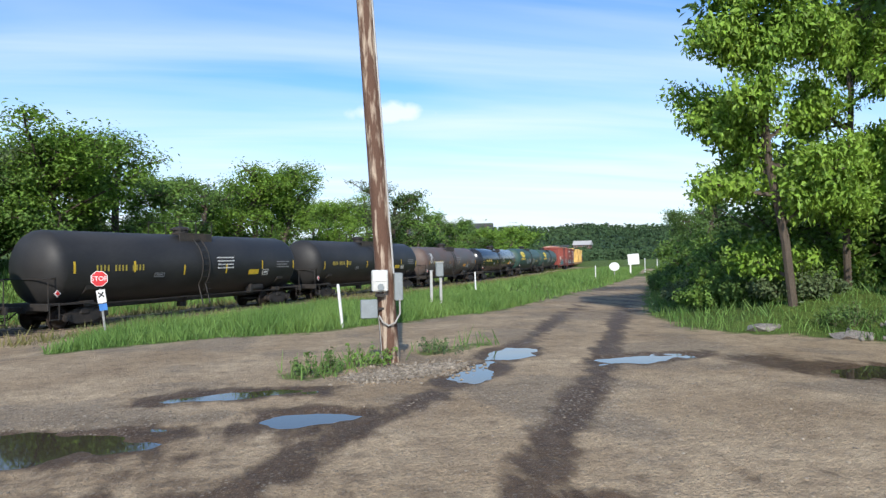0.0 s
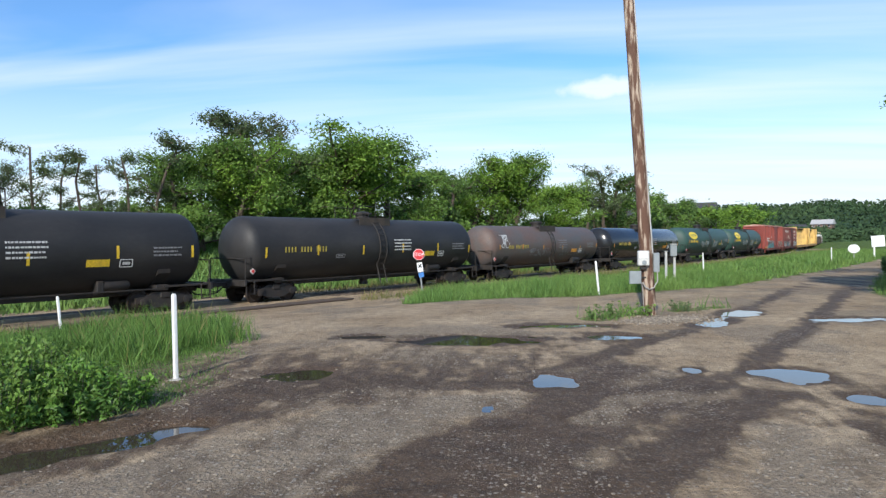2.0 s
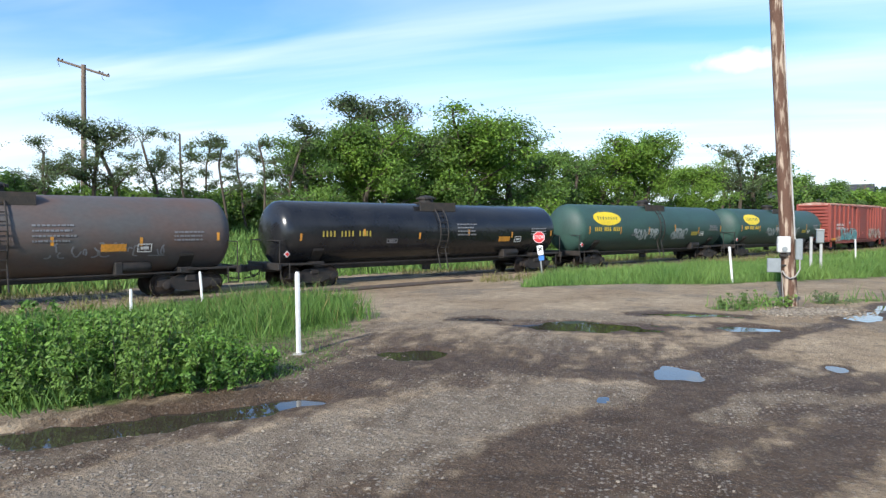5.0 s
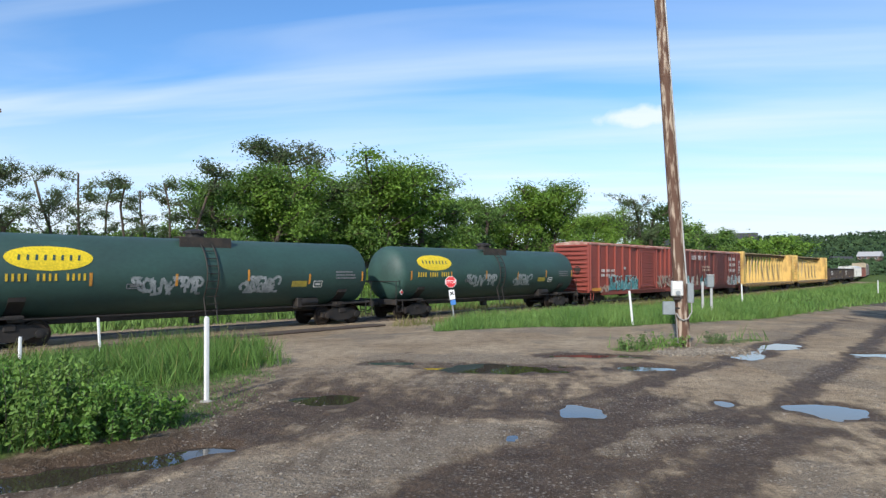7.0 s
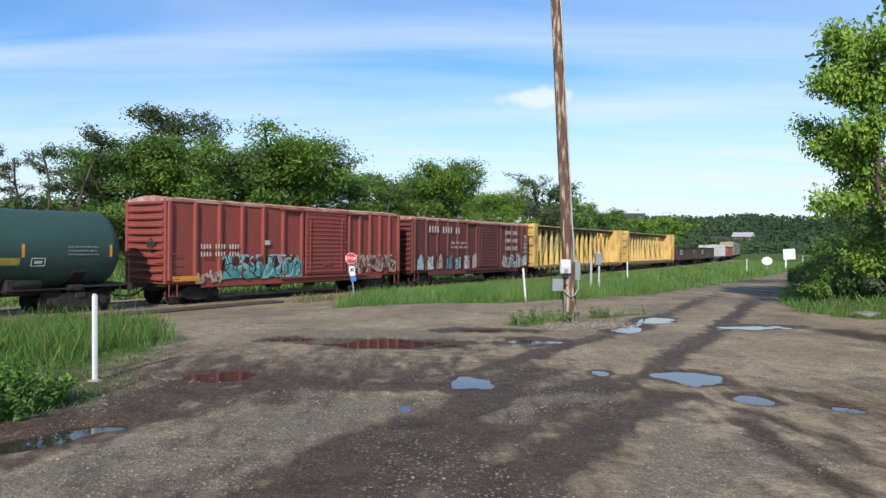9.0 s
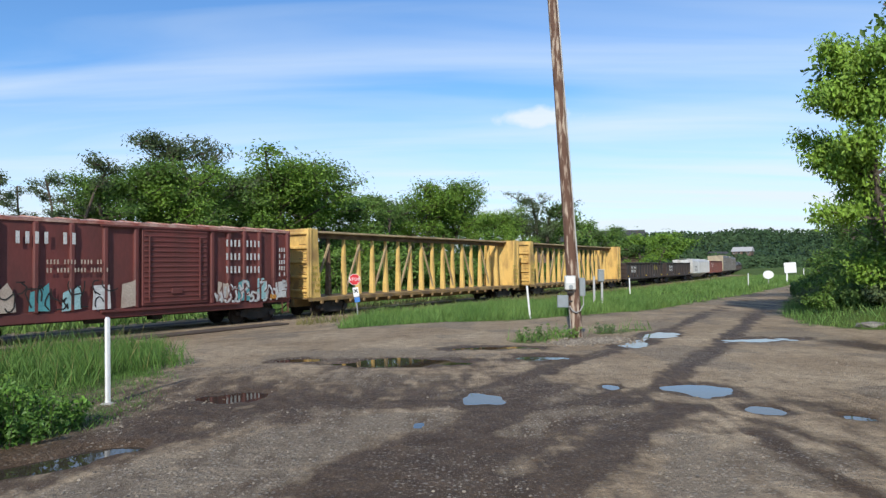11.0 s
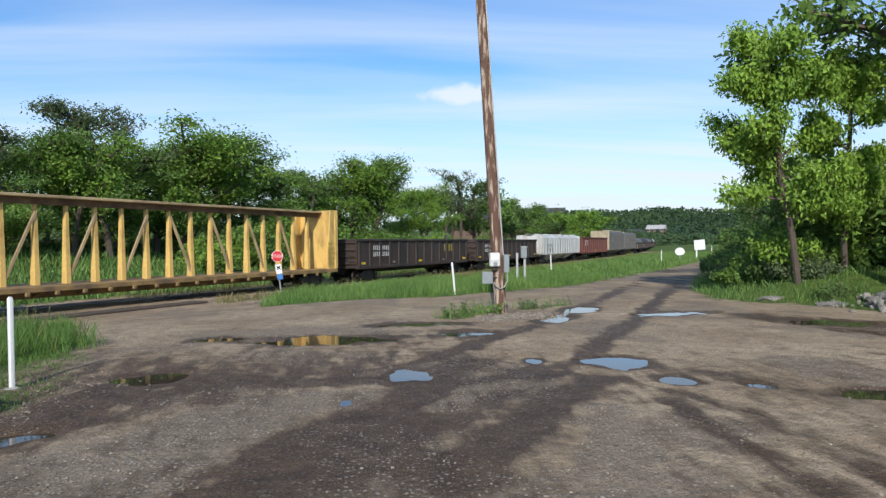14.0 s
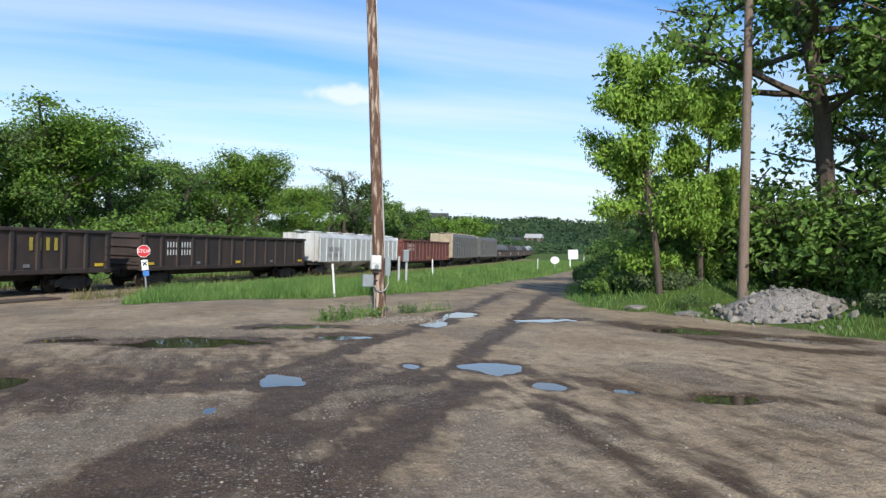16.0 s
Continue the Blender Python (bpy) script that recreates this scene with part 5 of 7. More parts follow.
        t = bars(-0.35, 0.35, 2.6, 5, 0.3, 0.16, 0, 0.3, 70)
        tagged(part("data_stencil", Build().add([(x + sx * (h - 0.55), y - w - 0.0 + 0.03, z) for x, y, z in t.v], t.f), "dull_yellow", car), kind="stuff")
        ld = Build()
        for k in range(8):
            ld.tube([(sx * (h + 0.1), -w + 0.15, 1.3 + k * 0.36), (sx * (h + 0.1), -w + 0.6, 1.3 + k * 0.36)], 0.02, 6)
        tagged(part("grab_iron", ld, "beam_dirty", car), kind="stuff")
    add_trucks(car, h - 2.1)
    add_coupler(car, coupled / 2)
    return car


def gondola(label, paint, L, coupled, top, seed, marks="white_mark", ribs=14, cover=None, big=False):
    car = thing("gondola_car", label, "gondola car", group="cars of the freight train")
    h, w, zb = L / 2, 1.48, 0.98
    b = Build()
    for sy in (-1, 1):
        b.box((0, sy * (w - 0.06), (zb + top) / 2), (L, 0.08, top - zb))
    for sx in (-1, 1):
        b.box((sx * (h - 0.06), 0, (zb + top) / 2), (0.1, w * 2 - 0.2, top - zb))
    b.box((0, 0, zb + 0.05), (L - 0.1, w * 2 - 0.1, 0.1))
    part("body", b, paint, car)
    for sy in (-1, 1):
        ch = Build().box((0, sy * (w - 0.01), top - 0.03), (L + 0.06, 0.20, 0.16), bevel=0.03)
        part("top_chord", ch, paint, car)
        sl = Build().box((0, sy * (w - 0.02), zb + 0.06), (L, 0.14, 0.22), bevel=0.02)
        part("side_sill", sl, paint, car)
    rib = Build()
    rib.add([(-0.11, 0.05, zb), (0.11, 0.05, zb), (0.11, 0.05, top - 0.1), (-0.11, 0.05, top - 0.1), (-0.07, -0.10, zb + 0.05), (0.07, -0.10, zb + 0.05), (0.07, -0.10, top - 0.12), (-0.07, -0.10, top - 0.12)],
            [(4, 5, 6, 7), (0, 4, 7, 3), (1, 2, 6, 5), (0, 1, 5, 4), (3, 7, 6, 2)])
    rib = rib.mesh("side_rib", paint)
    for sy in (-1, 1):
        for x in np.linspace(-h + 0.25, h - 0.25, ribs):
            ob = part("side_rib", rib, "", car)
            ob.location, ob.rotation_euler = (float(x), sy * (w - 0.03), 0), (0, 0, 0 if sy < 0 else math.pi)
    for sx in (-1, 1):
        e = Build()
        for k in range(4):
            z = zb + 0.3 + k * (top - zb - 0.5) / 3
            e.box((sx * (h + 0.02), 0, z), (0.14, w * 2 - 0.1, 0.12), bevel=0.03)
        for k in range(4):
            e.tube([(sx * (h + 0.12), -w + 0.1, 1.1 + k * 0.35), (sx * (h + 0.12), -w + 0.5, 1.1 + k * 0.35)], 0.018, 6)
            e.tube([(sx * (h - 0.1), -w - 0.07, 1.1 + k * 0.35), (sx * (h - 0.5), -w - 0.07, 1.1 + k * 0.35)], 0.018, 6)
        part("end_frame", e, paint, car)
    y = -w - 0.02
    tagged(part("number_stencil", bars(-h + 1.9, -h + 3.9, top - 0.55, 2, 0.42, 0.30, y, 0.1, seed), marks, car, "stencilled characters"), kind="stuff")
    if big:
        tagged(part("lettering", bars(h - 4.4, h - 2.6, top - 0.62, 1, 0.4, 0.55, y, 0.05, seed + 1), "dull_yellow", car, "large yellow letters"), kind="stuff")
    for k, x in enumerate(np.linspace(-h + 0.7, h - 0.7, 5)):
        part("reflector_strip", Build().box((x, y, zb + 0.32), (0.5 if k % 2 == 0 else 0.3, 0.012, 0.14)), "yellow_mark" if k % 2 == 0 else "grey_mark", car)
    un = Build().box((0, 0, 0.78), (coupled - 1.6, 0.6, 0.36))
    part("underframe", un, "steel_black", car)
    add_trucks(car, h - 1.8)
    add_coupler(car, coupled / 2)
    if cover:
        cv = Build()
        segs = 5
        for k in range(segs):
            x0, x1 = -h + 0.2 + k * (L - 0.4) / segs, -h + 0.2 + (k + 1) * (L - 0.4) / segs - 0.12
            prof = [(-w - 0.02, top - 0.2), (-w + 0.1, top + 0.5), (-w + 0.55, top + 0.95), (0, top + 1.1), (w - 0.55, top + 0.95), (w - 0.1, top + 0.5), (w + 0.02, top - 0.2)]
            vs = [(x, py, pz) for x in (x0, x1) for py, pz in prof]
            q = len(prof)
            cv.add(vs, [(i, i + 1, q + i + 1, q + i) for i in range(q - 1)] + [tuple(range(q)), tuple(range(q, 2 * q))[::-1]])
        part("cover", cv, cover, car, "rounded steel coil cover")
    return car


def hopper_car(label, paint, L, coupled, top, end_paint, marks="grey_mark", seed=3):
    car = thing("hopper_car", label, "hopper car", group="cars of the freight train")
    h, w = L / 2, 1.55
    b = Build()
    prof = [(-w, 1.15), (-w, top - 0.35), (-w + 0.35, top), (w - 0.35, top), (w, top - 0.35), (w, 1.15)]
    q = len(prof)
    b.add([(x, py, pz) for x in (-h + 0.5, h - 0.5) for py, pz in prof], [(i, (i + 1) % q, q + (i + 1) % q, q + i) for i in range(q)] + [tuple(range(q))[::-1], tuple(range(q, 2 * q))])
    for k in range(3):
        x0 = -h + 2.6 + k * (L - 5.2) / 3
        x1 = x0 + (L - 5.2) / 3
        xm = (x0 + x1) / 2
        b.add([(x0, -w, 1.2), (x1, -w, 1.2), (x1, w, 1.2), (x0, w, 1.2), (xm - 0.4, -0.5, 0.45), (xm + 0.4, -0.5, 0.45), (xm + 0.4, 0.5, 0.45), (xm - 0.4, 0.5, 0.45)],
              [(0, 1, 5, 4), (1, 2, 6, 5), (2, 3, 7, 6), (3, 0, 4, 7), (4, 5, 6, 7)])
    part("body", b, paint, car)
    rib = Build().box((0, 0, (1.15 + top - 0.4) / 2), (0.14, 0.12, top - 1.6), bevel=0.03).mesh("side_rib", paint)
    for sy in (-1, 1):
        for x in np.linspace(-h + 0.7, h - 0.7, 16):
            ob = part("side_rib", rib, "", car)
            ob.location = (float(x), sy * (w + 0.01), 0)
    for sx in (-1, 1):
        e = Build().box((sx * (h - 0.42), 0, (1.2 + top) / 2), (0.12, w * 2, top - 1.25), bevel=0.03)
        for yy in (-1.2, -0.4, 0.4, 1.2):
            e.box((sx * (h - 0.3), yy, (1.1 + top) / 2), (0.16, 0.12, top - 1.2), bevel=0.02)
        part("end_frame", e, end_paint, car)
    rw = Build().box((0, 0, top + 0.12), (L - 0.2, 0.7, 0.04))
    for k in range(6):
        rw.box((-h + 1.2 + k * (L - 2.4) / 5, -0.8, top + 0.08), (1.2, 0.55, 0.12), bevel=0.03)
    part("running_board", rw, end_paint, car)
    part("underframe", Build().box((0, 0, 0.85), (coupled - 1.6, 0.6, 0.3)).box((-h + 1.0, 0, 1.0), (2.0, 2.7, 0.12)).box((h - 1.0, 0, 1.0), (2.0, 2.7, 0.12)), "steel_black", car)
    tagged(part("data_stencil", bars(-h + 2.0, -h + 4.6, top - 1.2, 2, 0.5, 0.3, -w - 0.08, 0.2, seed), marks, car), kind="stuff")
    add_trucks(car, h - 1.75)
    add_coupler(car, coupled / 2)
    return car


# (middle of the car along the train at the start, car)
TRAIN = []


def make_train():
    def put(a, b, car):
        TRAIN.append(((a + b) / 2, car))
        return car

    black = "dirty black tank car with yellow reflector strips"
    t = put(24.2, 42.3, tank_car(black, "black_tank", 1.50, 2.42, 16.4, 18.1, seed=2))
    t2 = put(42.3, 60.4, tank_car(black, "black_tank", 1.48, 2.40, 16.4, 18.1, seed=3))
    put(6.1, 24.2, tank_car(black, "black_tank", 1.50, 2.42, 16.4, 18.1, seed=4))
    put(60.4, 77.4, tank_car("weathered grey-brown tank car with rust and pale scrawls", "rusty_tank", 1.38, 2.28, 15.4, 17.0, "orange_mark", 6, heavy=False, rails=False))
    put(77.4, 96.3, tank_car("glossy black tank car with small white stencils", "gloss_tank", 1.36, 2.30, 17.2, 18.8, "orange_mark", 8, heavy=False, rails=False))
    put(96.3, 114.9, tank_car("dark green tank car with a yellow oval emblem", "green_tank", 1.46, 2.40, 17.2, 18.6, "orange_mark", 9, logo=True, rails=False))
    put(114.9, 134.0, tank_car("dark green tank car with a yellow oval emblem", "green_tank", 1.46, 2.40, 17.4, 19.1, "orange_mark", 10, logo=True, rails=False))
    put(134.0, 151.1, box_car("red box car with ribbed sides and teal spray paint", "box_red", "roof_tan", 15.7, 17.1, 4.55, 1, red_tags))
    put(151.1, 168.2, box_car("faded brown box car with pale lettering and spray paint", "box_brown", "roof_tan", 15.7, 17.1, 4.45, 2, brown_tags))
    c = put(168.2, 192.8, centerbeam_car("empty yellow centerbeam flat car with tan and brown top beam", 23.2, 24.6, 4.65))
    TRAIN.append(((193.2 + 218.1) / 2, copy_thing(c, Matrix.Identity(4))))
    put(218.3, 236.7, gondola("empty black gondola car with white stencils", "gon_black", 16.6, 17.9, 2.85, 81, big=True))
    put(236.9, 255.2, gondola("empty dark brown gondola car with ribbed sides", "gon_brown", 16.6, 17.9, 2.85, 84))
    put(255.3, 274.5, hopper_car("dirty white ribbed hopper car", "white_car", 18.0, 19.2, 3.4, "white_car"))
    put(274.5, 294.0, gondola("faded red gondola car with ribbed sides", "gon_red", 18.2, 19.5, 3.2, 88))
    put(294.0, 312.0, hopper_car("tall grey covered hopper with tan ends", "hopper_grey", 16.8, 18.0, 4.4, "hopper_tan"))
    put(312.0, 330.0, hopper_car("tall grey covered hopper with tan ends", "hopper_grey", 16.8, 18.0, 4.3, "hopper_grey"))
    u = 330.0
    for k in range(8):
        mt = ("hopper_grey", "gon_black", "hopper_grey", "gon_brown", "tank_light", "hopper_grey", "gon_black", "tank_light")[k]
        ROLLING[0] = False
        put(u, u + 16.0, gondola("dark coil car under a rounded steel cover", "gon_black", 14.8, 16.0, 2.3, 90 + k, cover=mt))
        u += 16.0
    for k in range(3):
        put(u, u + 18.1, tank_car("distant pale tank car", "tank_light", 1.48, 2.40, 16.4, 18.1, seed=20 + k))
        u += 18.1


make_train()


def motions():
    # wheels turn as they roll; a row for each frame keeps each turn small
    turn = SPEED / 0.457
    for w, wx in WHEELSETS:
        walk(w, [(k / FPS, pose(wx, 0, 0.457, 0, math.degrees(-turn * k / FPS) % 360, 0)) for k in range(481)])
    stops = [0.5 * k for k in range(33)]
    for u, car in TRAIN:
        walk(car, [(t, on_track(u - SPEED * t, RAIL_Z)) for t in stops])


# ---- poles, posts and signs ----
def ground_z(x, y):
    return float(height(np.array([x]), np.array([y]))[0])


def polar(az, r):
    return r * math.sin(radians(az)), r * math.cos(radians(az))


def build_main_pole():
    x, y = 4.2, 21.75
    z = ground_z(x, y) - 0.1
    p = thing("utility_pole", "brown weathered wooden utility pole with white streaks", "utility pole", pose(x, y, z))
    lean = Vector((-0.057, 0.010, 1.0))
    # boxes face the camera's side of the pole
    b = Build()
    n, rows = 20, 26
    vs = []
    for j in range(rows):
        h = 13.0 * j / (rows - 1)
        rad = 0.205 - 0.0045 * h
        for k in range(n):
            a = 2 * math.pi * k / n
            r = rad * (1 + 0.025 * math.sin(3 * a + h * 0.4) + 0.02 * math.sin(7 * a + h))
            vs.append(lean * h + Vector((r * math.cos(a), r * math.sin(a), 0)))
    b.add(vs, [(j * n + k, j * n + (k + 1) % n, (j + 1) * n + (k + 1) % n, (j + 1) * n + k) for j in range(rows - 1) for k in range(n)] + [tuple(range(n * (rows - 1), n * rows))])
    part("shaft", b, "pole_wood", p, smooth=True)

    def at(h, dx, dy=-0.2):
        return lean * h + Vector((dx, dy, 0))
    c = Build().tube([at(h, 0.205 - 0.0045 * h, -0.06) for h in (2.0, 4, 6, 8, 10, 12.8)], 0.024, 8)
    part("conduit", c, "conduit", p, "pale conduit running up the pole", True)
    mb = part("meter_box", Build().box(at(1.86, -0.14, -0.27), (0.34, 0.20, 0.46), bevel=0.025), "box_paint", p, "off-white metal meter box")
    part("box_lid", Build().box(at(1.95, -0.14, -0.378), (0.27, 0.02, 0.20), bevel=0.008), "white_plastic", mb)
    part("meter_dial", Build().turned([(0.07, 0.0), (0.07, 0.03), (0.05, 0.04)], 16, "y", tuple(at(1.73, -0.14, -0.41))), "box_grey", mb)
    part("switch_box", Build().box(at(1.72, 0.27, -0.12), (0.19, 0.16, 0.60), bevel=0.02), "box_grey", p, "narrow grey switch box")
    part("lower_panel", Build().box(at(1.26, -0.40, -0.16), (0.36, 0.10, 0.40), bevel=0.015), "box_grey", p, "blue-grey metal panel")
    part("bracket", Build().box(at(1.26, -0.18, -0.16), (0.3, 0.05, 0.05)), "steel_black", p)
    part("bracket", Build().box(at(1.55, -0.14, -0.2), (0.2, 0.2, 0.06)), "steel_black", p)
    pts = [at(1.45, 0.27, -0.2), at(1.15, 0.25, -0.24), at(0.95, 0.12, -0.26), at(0.90, -0.02, -0.27), at(0.98, -0.14, -0.26), at(1.12, -0.2, -0.24)]
    part("cable_loop", Build().tube(pts, 0.02, 8), "cable", p, "", True)
    part("ground_wire", Build().tube([at(0.1, -0.19, -0.1), at(0.6, -0.19, -0.1), at(1.1, -0.2, -0.1)], 0.012, 6), "cable", p)


def build_pole(at, top, rad, mat, label, arm=False, lean=0.0):
    x, y = at
    z = ground_z(x, y) - 0.2
    p = thing("utility_pole", label, "utility pole", pose(x, y, z))
    b = Build()
    b.tube([(lean * h, 0.0, h) for h in np.linspace(0, top - z, 10)], rad, 14, rad * 0.72)
    part("shaft", b, mat, p, smooth=True)
    if arm:
        h = top - z - 0.25
        tilt = Matrix.Rotation(radians(15), 3, "Y")
        d = Matrix.Rotation(radians(40), 3, "Z")
        cb = Build().box((lean * h, 0, h), (3.6, 0.14, 0.16), d @ tilt, bevel=0.02)
        part("crossarm", cb, "pole_old", p)
        for k, u in enumerate((-1.7, -1.45, 1.1, 1.3, 1.7)):
            c = d @ tilt @ Vector((u, 0, 0.08)) + Vector((lean * h, 0, h))
            ins = Build().turned([(0.03, -0.05), (0.06, 0.02), (0.07, 0.06), (0.03, 0.12)], 10, "z", tuple(c))
            part("insulator", ins, "steel_black", p)
        for u in (-1.7, 1.3):
            c = d @ tilt @ Vector((u, 0, -0.1)) + Vector((lean * h, 0, h))
            part("hanging_wire", Build().tube([c, c + Vector((0.05, 0, -0.25)), c + Vector((0.2, 0, -0.4))], 0.018, 5), "steel_black", p)


def white_post(x, y, h, lean=0.0, foot=False):
    z = ground_z(x, y) - 0.05
    p = thing("marker_post", "slim white plastic marker post standing in grass", "marker post", pose(x, y, z), "white marker posts")
    b = Build()
    w, d, n = 0.048, 0.03, 10
    vs = []
    for hh in (0, h - 0.04, h):
        k = 0.6 if hh == h else 1.0
        for a in range(n):
            t = 2 * math.pi * a / n
            vs.append((lean * hh + w * k * math.cos(t), d * k * math.sin(t) + 0.012 * math.cos(2 * t), hh))
    b.add(vs, [(j * n + k, j * n + (k + 1) % n, (j + 1) * n + (k + 1) % n, (j + 1) * n + k) for j in range(2) for k in range(n)] + [tuple(range(2 * n, 3 * n))])
    part("shaft", b, "white_plastic", p, smooth=True)
    if foot:
        part("footing", Build().turned([(0.13, 0.0), (0.12, 0.05), (0.06, 0.08)], 9), "stone", p)


def text_mesh(body, size, mat):
    cu = bpy.data.curves.new("letters", "FONT")
    cu.body, cu.size, cu.align_x, cu.align_y, cu.extrude = body, size, "CENTER", "CENTER", 0.004
    ob = new("letters", cu)
    me = bpy.data.meshes.new_from_object(ob.evaluated_get(bpy.context.evaluated_depsgraph_get()))
    bpy.data.objects.remove(ob)
    me.materials.clear()
    me.materials.append(M[mat])
    return me


def build_stop_sign():
    x, y = -4.6, 32.8
    z = ground_z(x, y)
    s = thing("stop_sign", "red octagonal stop sign over a white crossing plate", "road sign", pose(x, y, z, 0, 0, 8))
    part("post", Build().box((0.10, 0.03, 0.85), (0.07, 0.04, 1.75), Matrix.Rotation(radians(-6), 3, "Y")), "galvanised", s)
    o = Build().turned([(0.29, -0.006), (0.29, 0.006)], 8, "y")
    o.v = [Matrix.Rotation(radians(22.5), 3, "Y") @ Vector(p) + Vector((0, -0.02, 2.08)) for p in o.v]
    plate = part("sign_plate", o, "sign_white", s)
    o2 = Build().turned([(0.27, -0.004), (0.27, 0.004)], 8, "y")
    o2.v = [Matrix.Rotation(radians(22.5), 3, "Y") @ Vector(p) + Vector((0, -0.028, 2.08)) for p in o2.v]
    part("red_face", o2, "sign_red", plate)
    t = part("lettering", text_mesh("STOP", 0.22, "sign_white"), "", plate)
    t.matrix_basis = pose(0, -0.036, 2.08, 90, 0, 0)
    tilt = Matrix.Rotation(radians(-8), 3, "Y")
    c = part("crossing_plate", Build().box((0.06, -0.02, 1.46), (0.28, 0.012, 0.46), tilt), "sign_white", s, "white plate with a black cross")
    for a in (45, -45):
        part("cross_stroke", Build().box((0.055, -0.032, 1.52), (0.24, 0.006, 0.05), Matrix.Rotation(radians(a - 8), 3, "Y")), "sign_black", c)
    part("blue_plate", Build().box((0.12, -0.02, 1.08), (0.26, 0.012, 0.24), tilt), "sign_blue", s, "small blue plate")


def build_far_signs():
    for name, (x, y), w, h, zc, rnd in (("round_sign", polar(25.6, 80), 0.52, 0.45, 1.15, True), ("square_sign", polar(27.1, 89), 0.64, 0.62, 1.85, False)):
        z = ground_z(x, y)
        s = thing(name, "blank white sign board on a post by the road", "road sign", pose(x, y, z, 0, 0, -24))
        b = Build()
        if rnd:
            b.turned([(w, -0.012), (w, 0.012)], 20, "y", (0, 0, zc))
            b.v = [(p[0], p[1], zc + (p[2] - zc) * 0.85) for p in b.v]
        else:
            b.box((0, 0, zc), (w * 2, 0.025, h * 2), Matrix.Rotation(radians(-4), 3, "Y"), bevel=0.01)
        part("board", b, "sign_white", s)
        part("post", Build().box((0 if rnd else -0.35, 0.05, (zc - h * 0.5) / 2), (0.08 if rnd else 0.16, 0.06, zc - h * 0.5)), "galvanised" if rnd else "white_plastic", s)
    x, y = polar(28.0, 97)
    white_post(x, y, 2.0)
    x, y = polar(29.0, 110)
    white_post(x, y, 1.8)


def build_pedestals():
    for dx, h, head in ((0.0, 1.75, False), (0.42, 1.9, True)):
        x, y = 8.0 + dx, 36.5 - 0.1 * dx
        p = thing("utility_pedestal", "grey metal utility pedestal post in the grass", "utility box", pose(x, y, ground_z(x, y) - 0.05), "utility pedestals behind the pole")
        part("post", Build().box((0, 0, h / 2), (0.12, 0.1, h), bevel=0.015), "conduit", p)
        if head:
            part("cabinet", Build().box((-0.06, -0.06, h - 0.1), (0.34, 0.2, 0.62), bevel=0.03), "box_grey", p)
            part("cap", Build().box((-0.06, -0.06, h + 0.23), (0.38, 0.24, 0.05), bevel=0.015), "conduit", p)
        else:
            part("cap", Build().box((0, 0, h + 0.01), (0.15, 0.13, 0.04), bevel=0.01), "conduit", p)


build_main_pole()
build_pole(polar(40.3, 29.0), 12.5, 0.21, "pole_old", "grey-brown wooden utility pole beside the trees", lean=-0.012)
build_pole(polar(-44.1, 58.0), 14.4, 0.22, "pole_old", "old wooden utility pole with a tilted crossarm", arm=True, lean=0.022)
for args in ((-5.95, 11.5, 1.56, -0.01, True), (3.65, 29.6, 1.50, -0.09), (13.1, 48.0, 1.45, -0.03), (-14.1, 19.9, 1.2, -0.09), (31.3, 69.7, 1.4, 0.0), (-14.3, 16.8, 0.85, 0.0)):
    white_post(*args)
build_stop_sign()
build_far_signs()
build_pedestals()


# ---- trees, bushes, grass ----
def leaf_cloud(points, rr, per, spread, size, squash=0.75):
    """Leaves, each a bent pair of triangles, scattered round branch tips."""
    pts = np.repeat(np.asarray(points, float), per, axis=0)
    n = len(pts)
    way = rr.normal(size=(n, 3))
    way /= np.linalg.norm(way, axis=1)[:, None]
    lobe = np.repeat(rr.uniform(0.65, 1.35, len(points)), per)[:, None]
    c = pts + way * np.array([1, 1, squash]) * (spread * 1.9 * rr.random(n) ** 0.6)[:, None] * lobe
    nrm = rr.normal(size=(n, 3)) * 0.6 + way * 0.7 + np.array([-0.06, -0.42, 0.50])
    nrm /= np.linalg.norm(nrm, axis=1)[:, None]
    t = np.cross(nrm, rr.normal(size=(n, 3)))
    t /= np.linalg.norm(t, axis=1)[:, None] + 1e-9
    b = np.cross(nrm, t)
    s = (size * rr.uniform(0.6, 1.3, n))[:, None]
    drop = np.array([0, 0, -0.25])
    v = np.stack([c - t * s, c + b * s * 0.48 + nrm * s * 0.1, c + t * s + drop * s, c - b * s * 0.48 + nrm * s * 0.1], 1).reshape(-1, 3)
    i = np.arange(n)[:, None] * 4
    f = np.concatenate([i + [0, 1, 2], i + [0, 2, 3]], 0)
    return v, f


def leaf_mesh(name, v, f, mat):
    me = bpy.data.meshes.new(name)
    me.from_pydata(v.tolist(), [], f.tolist())
    me.materials.append(M[mat])
    return me


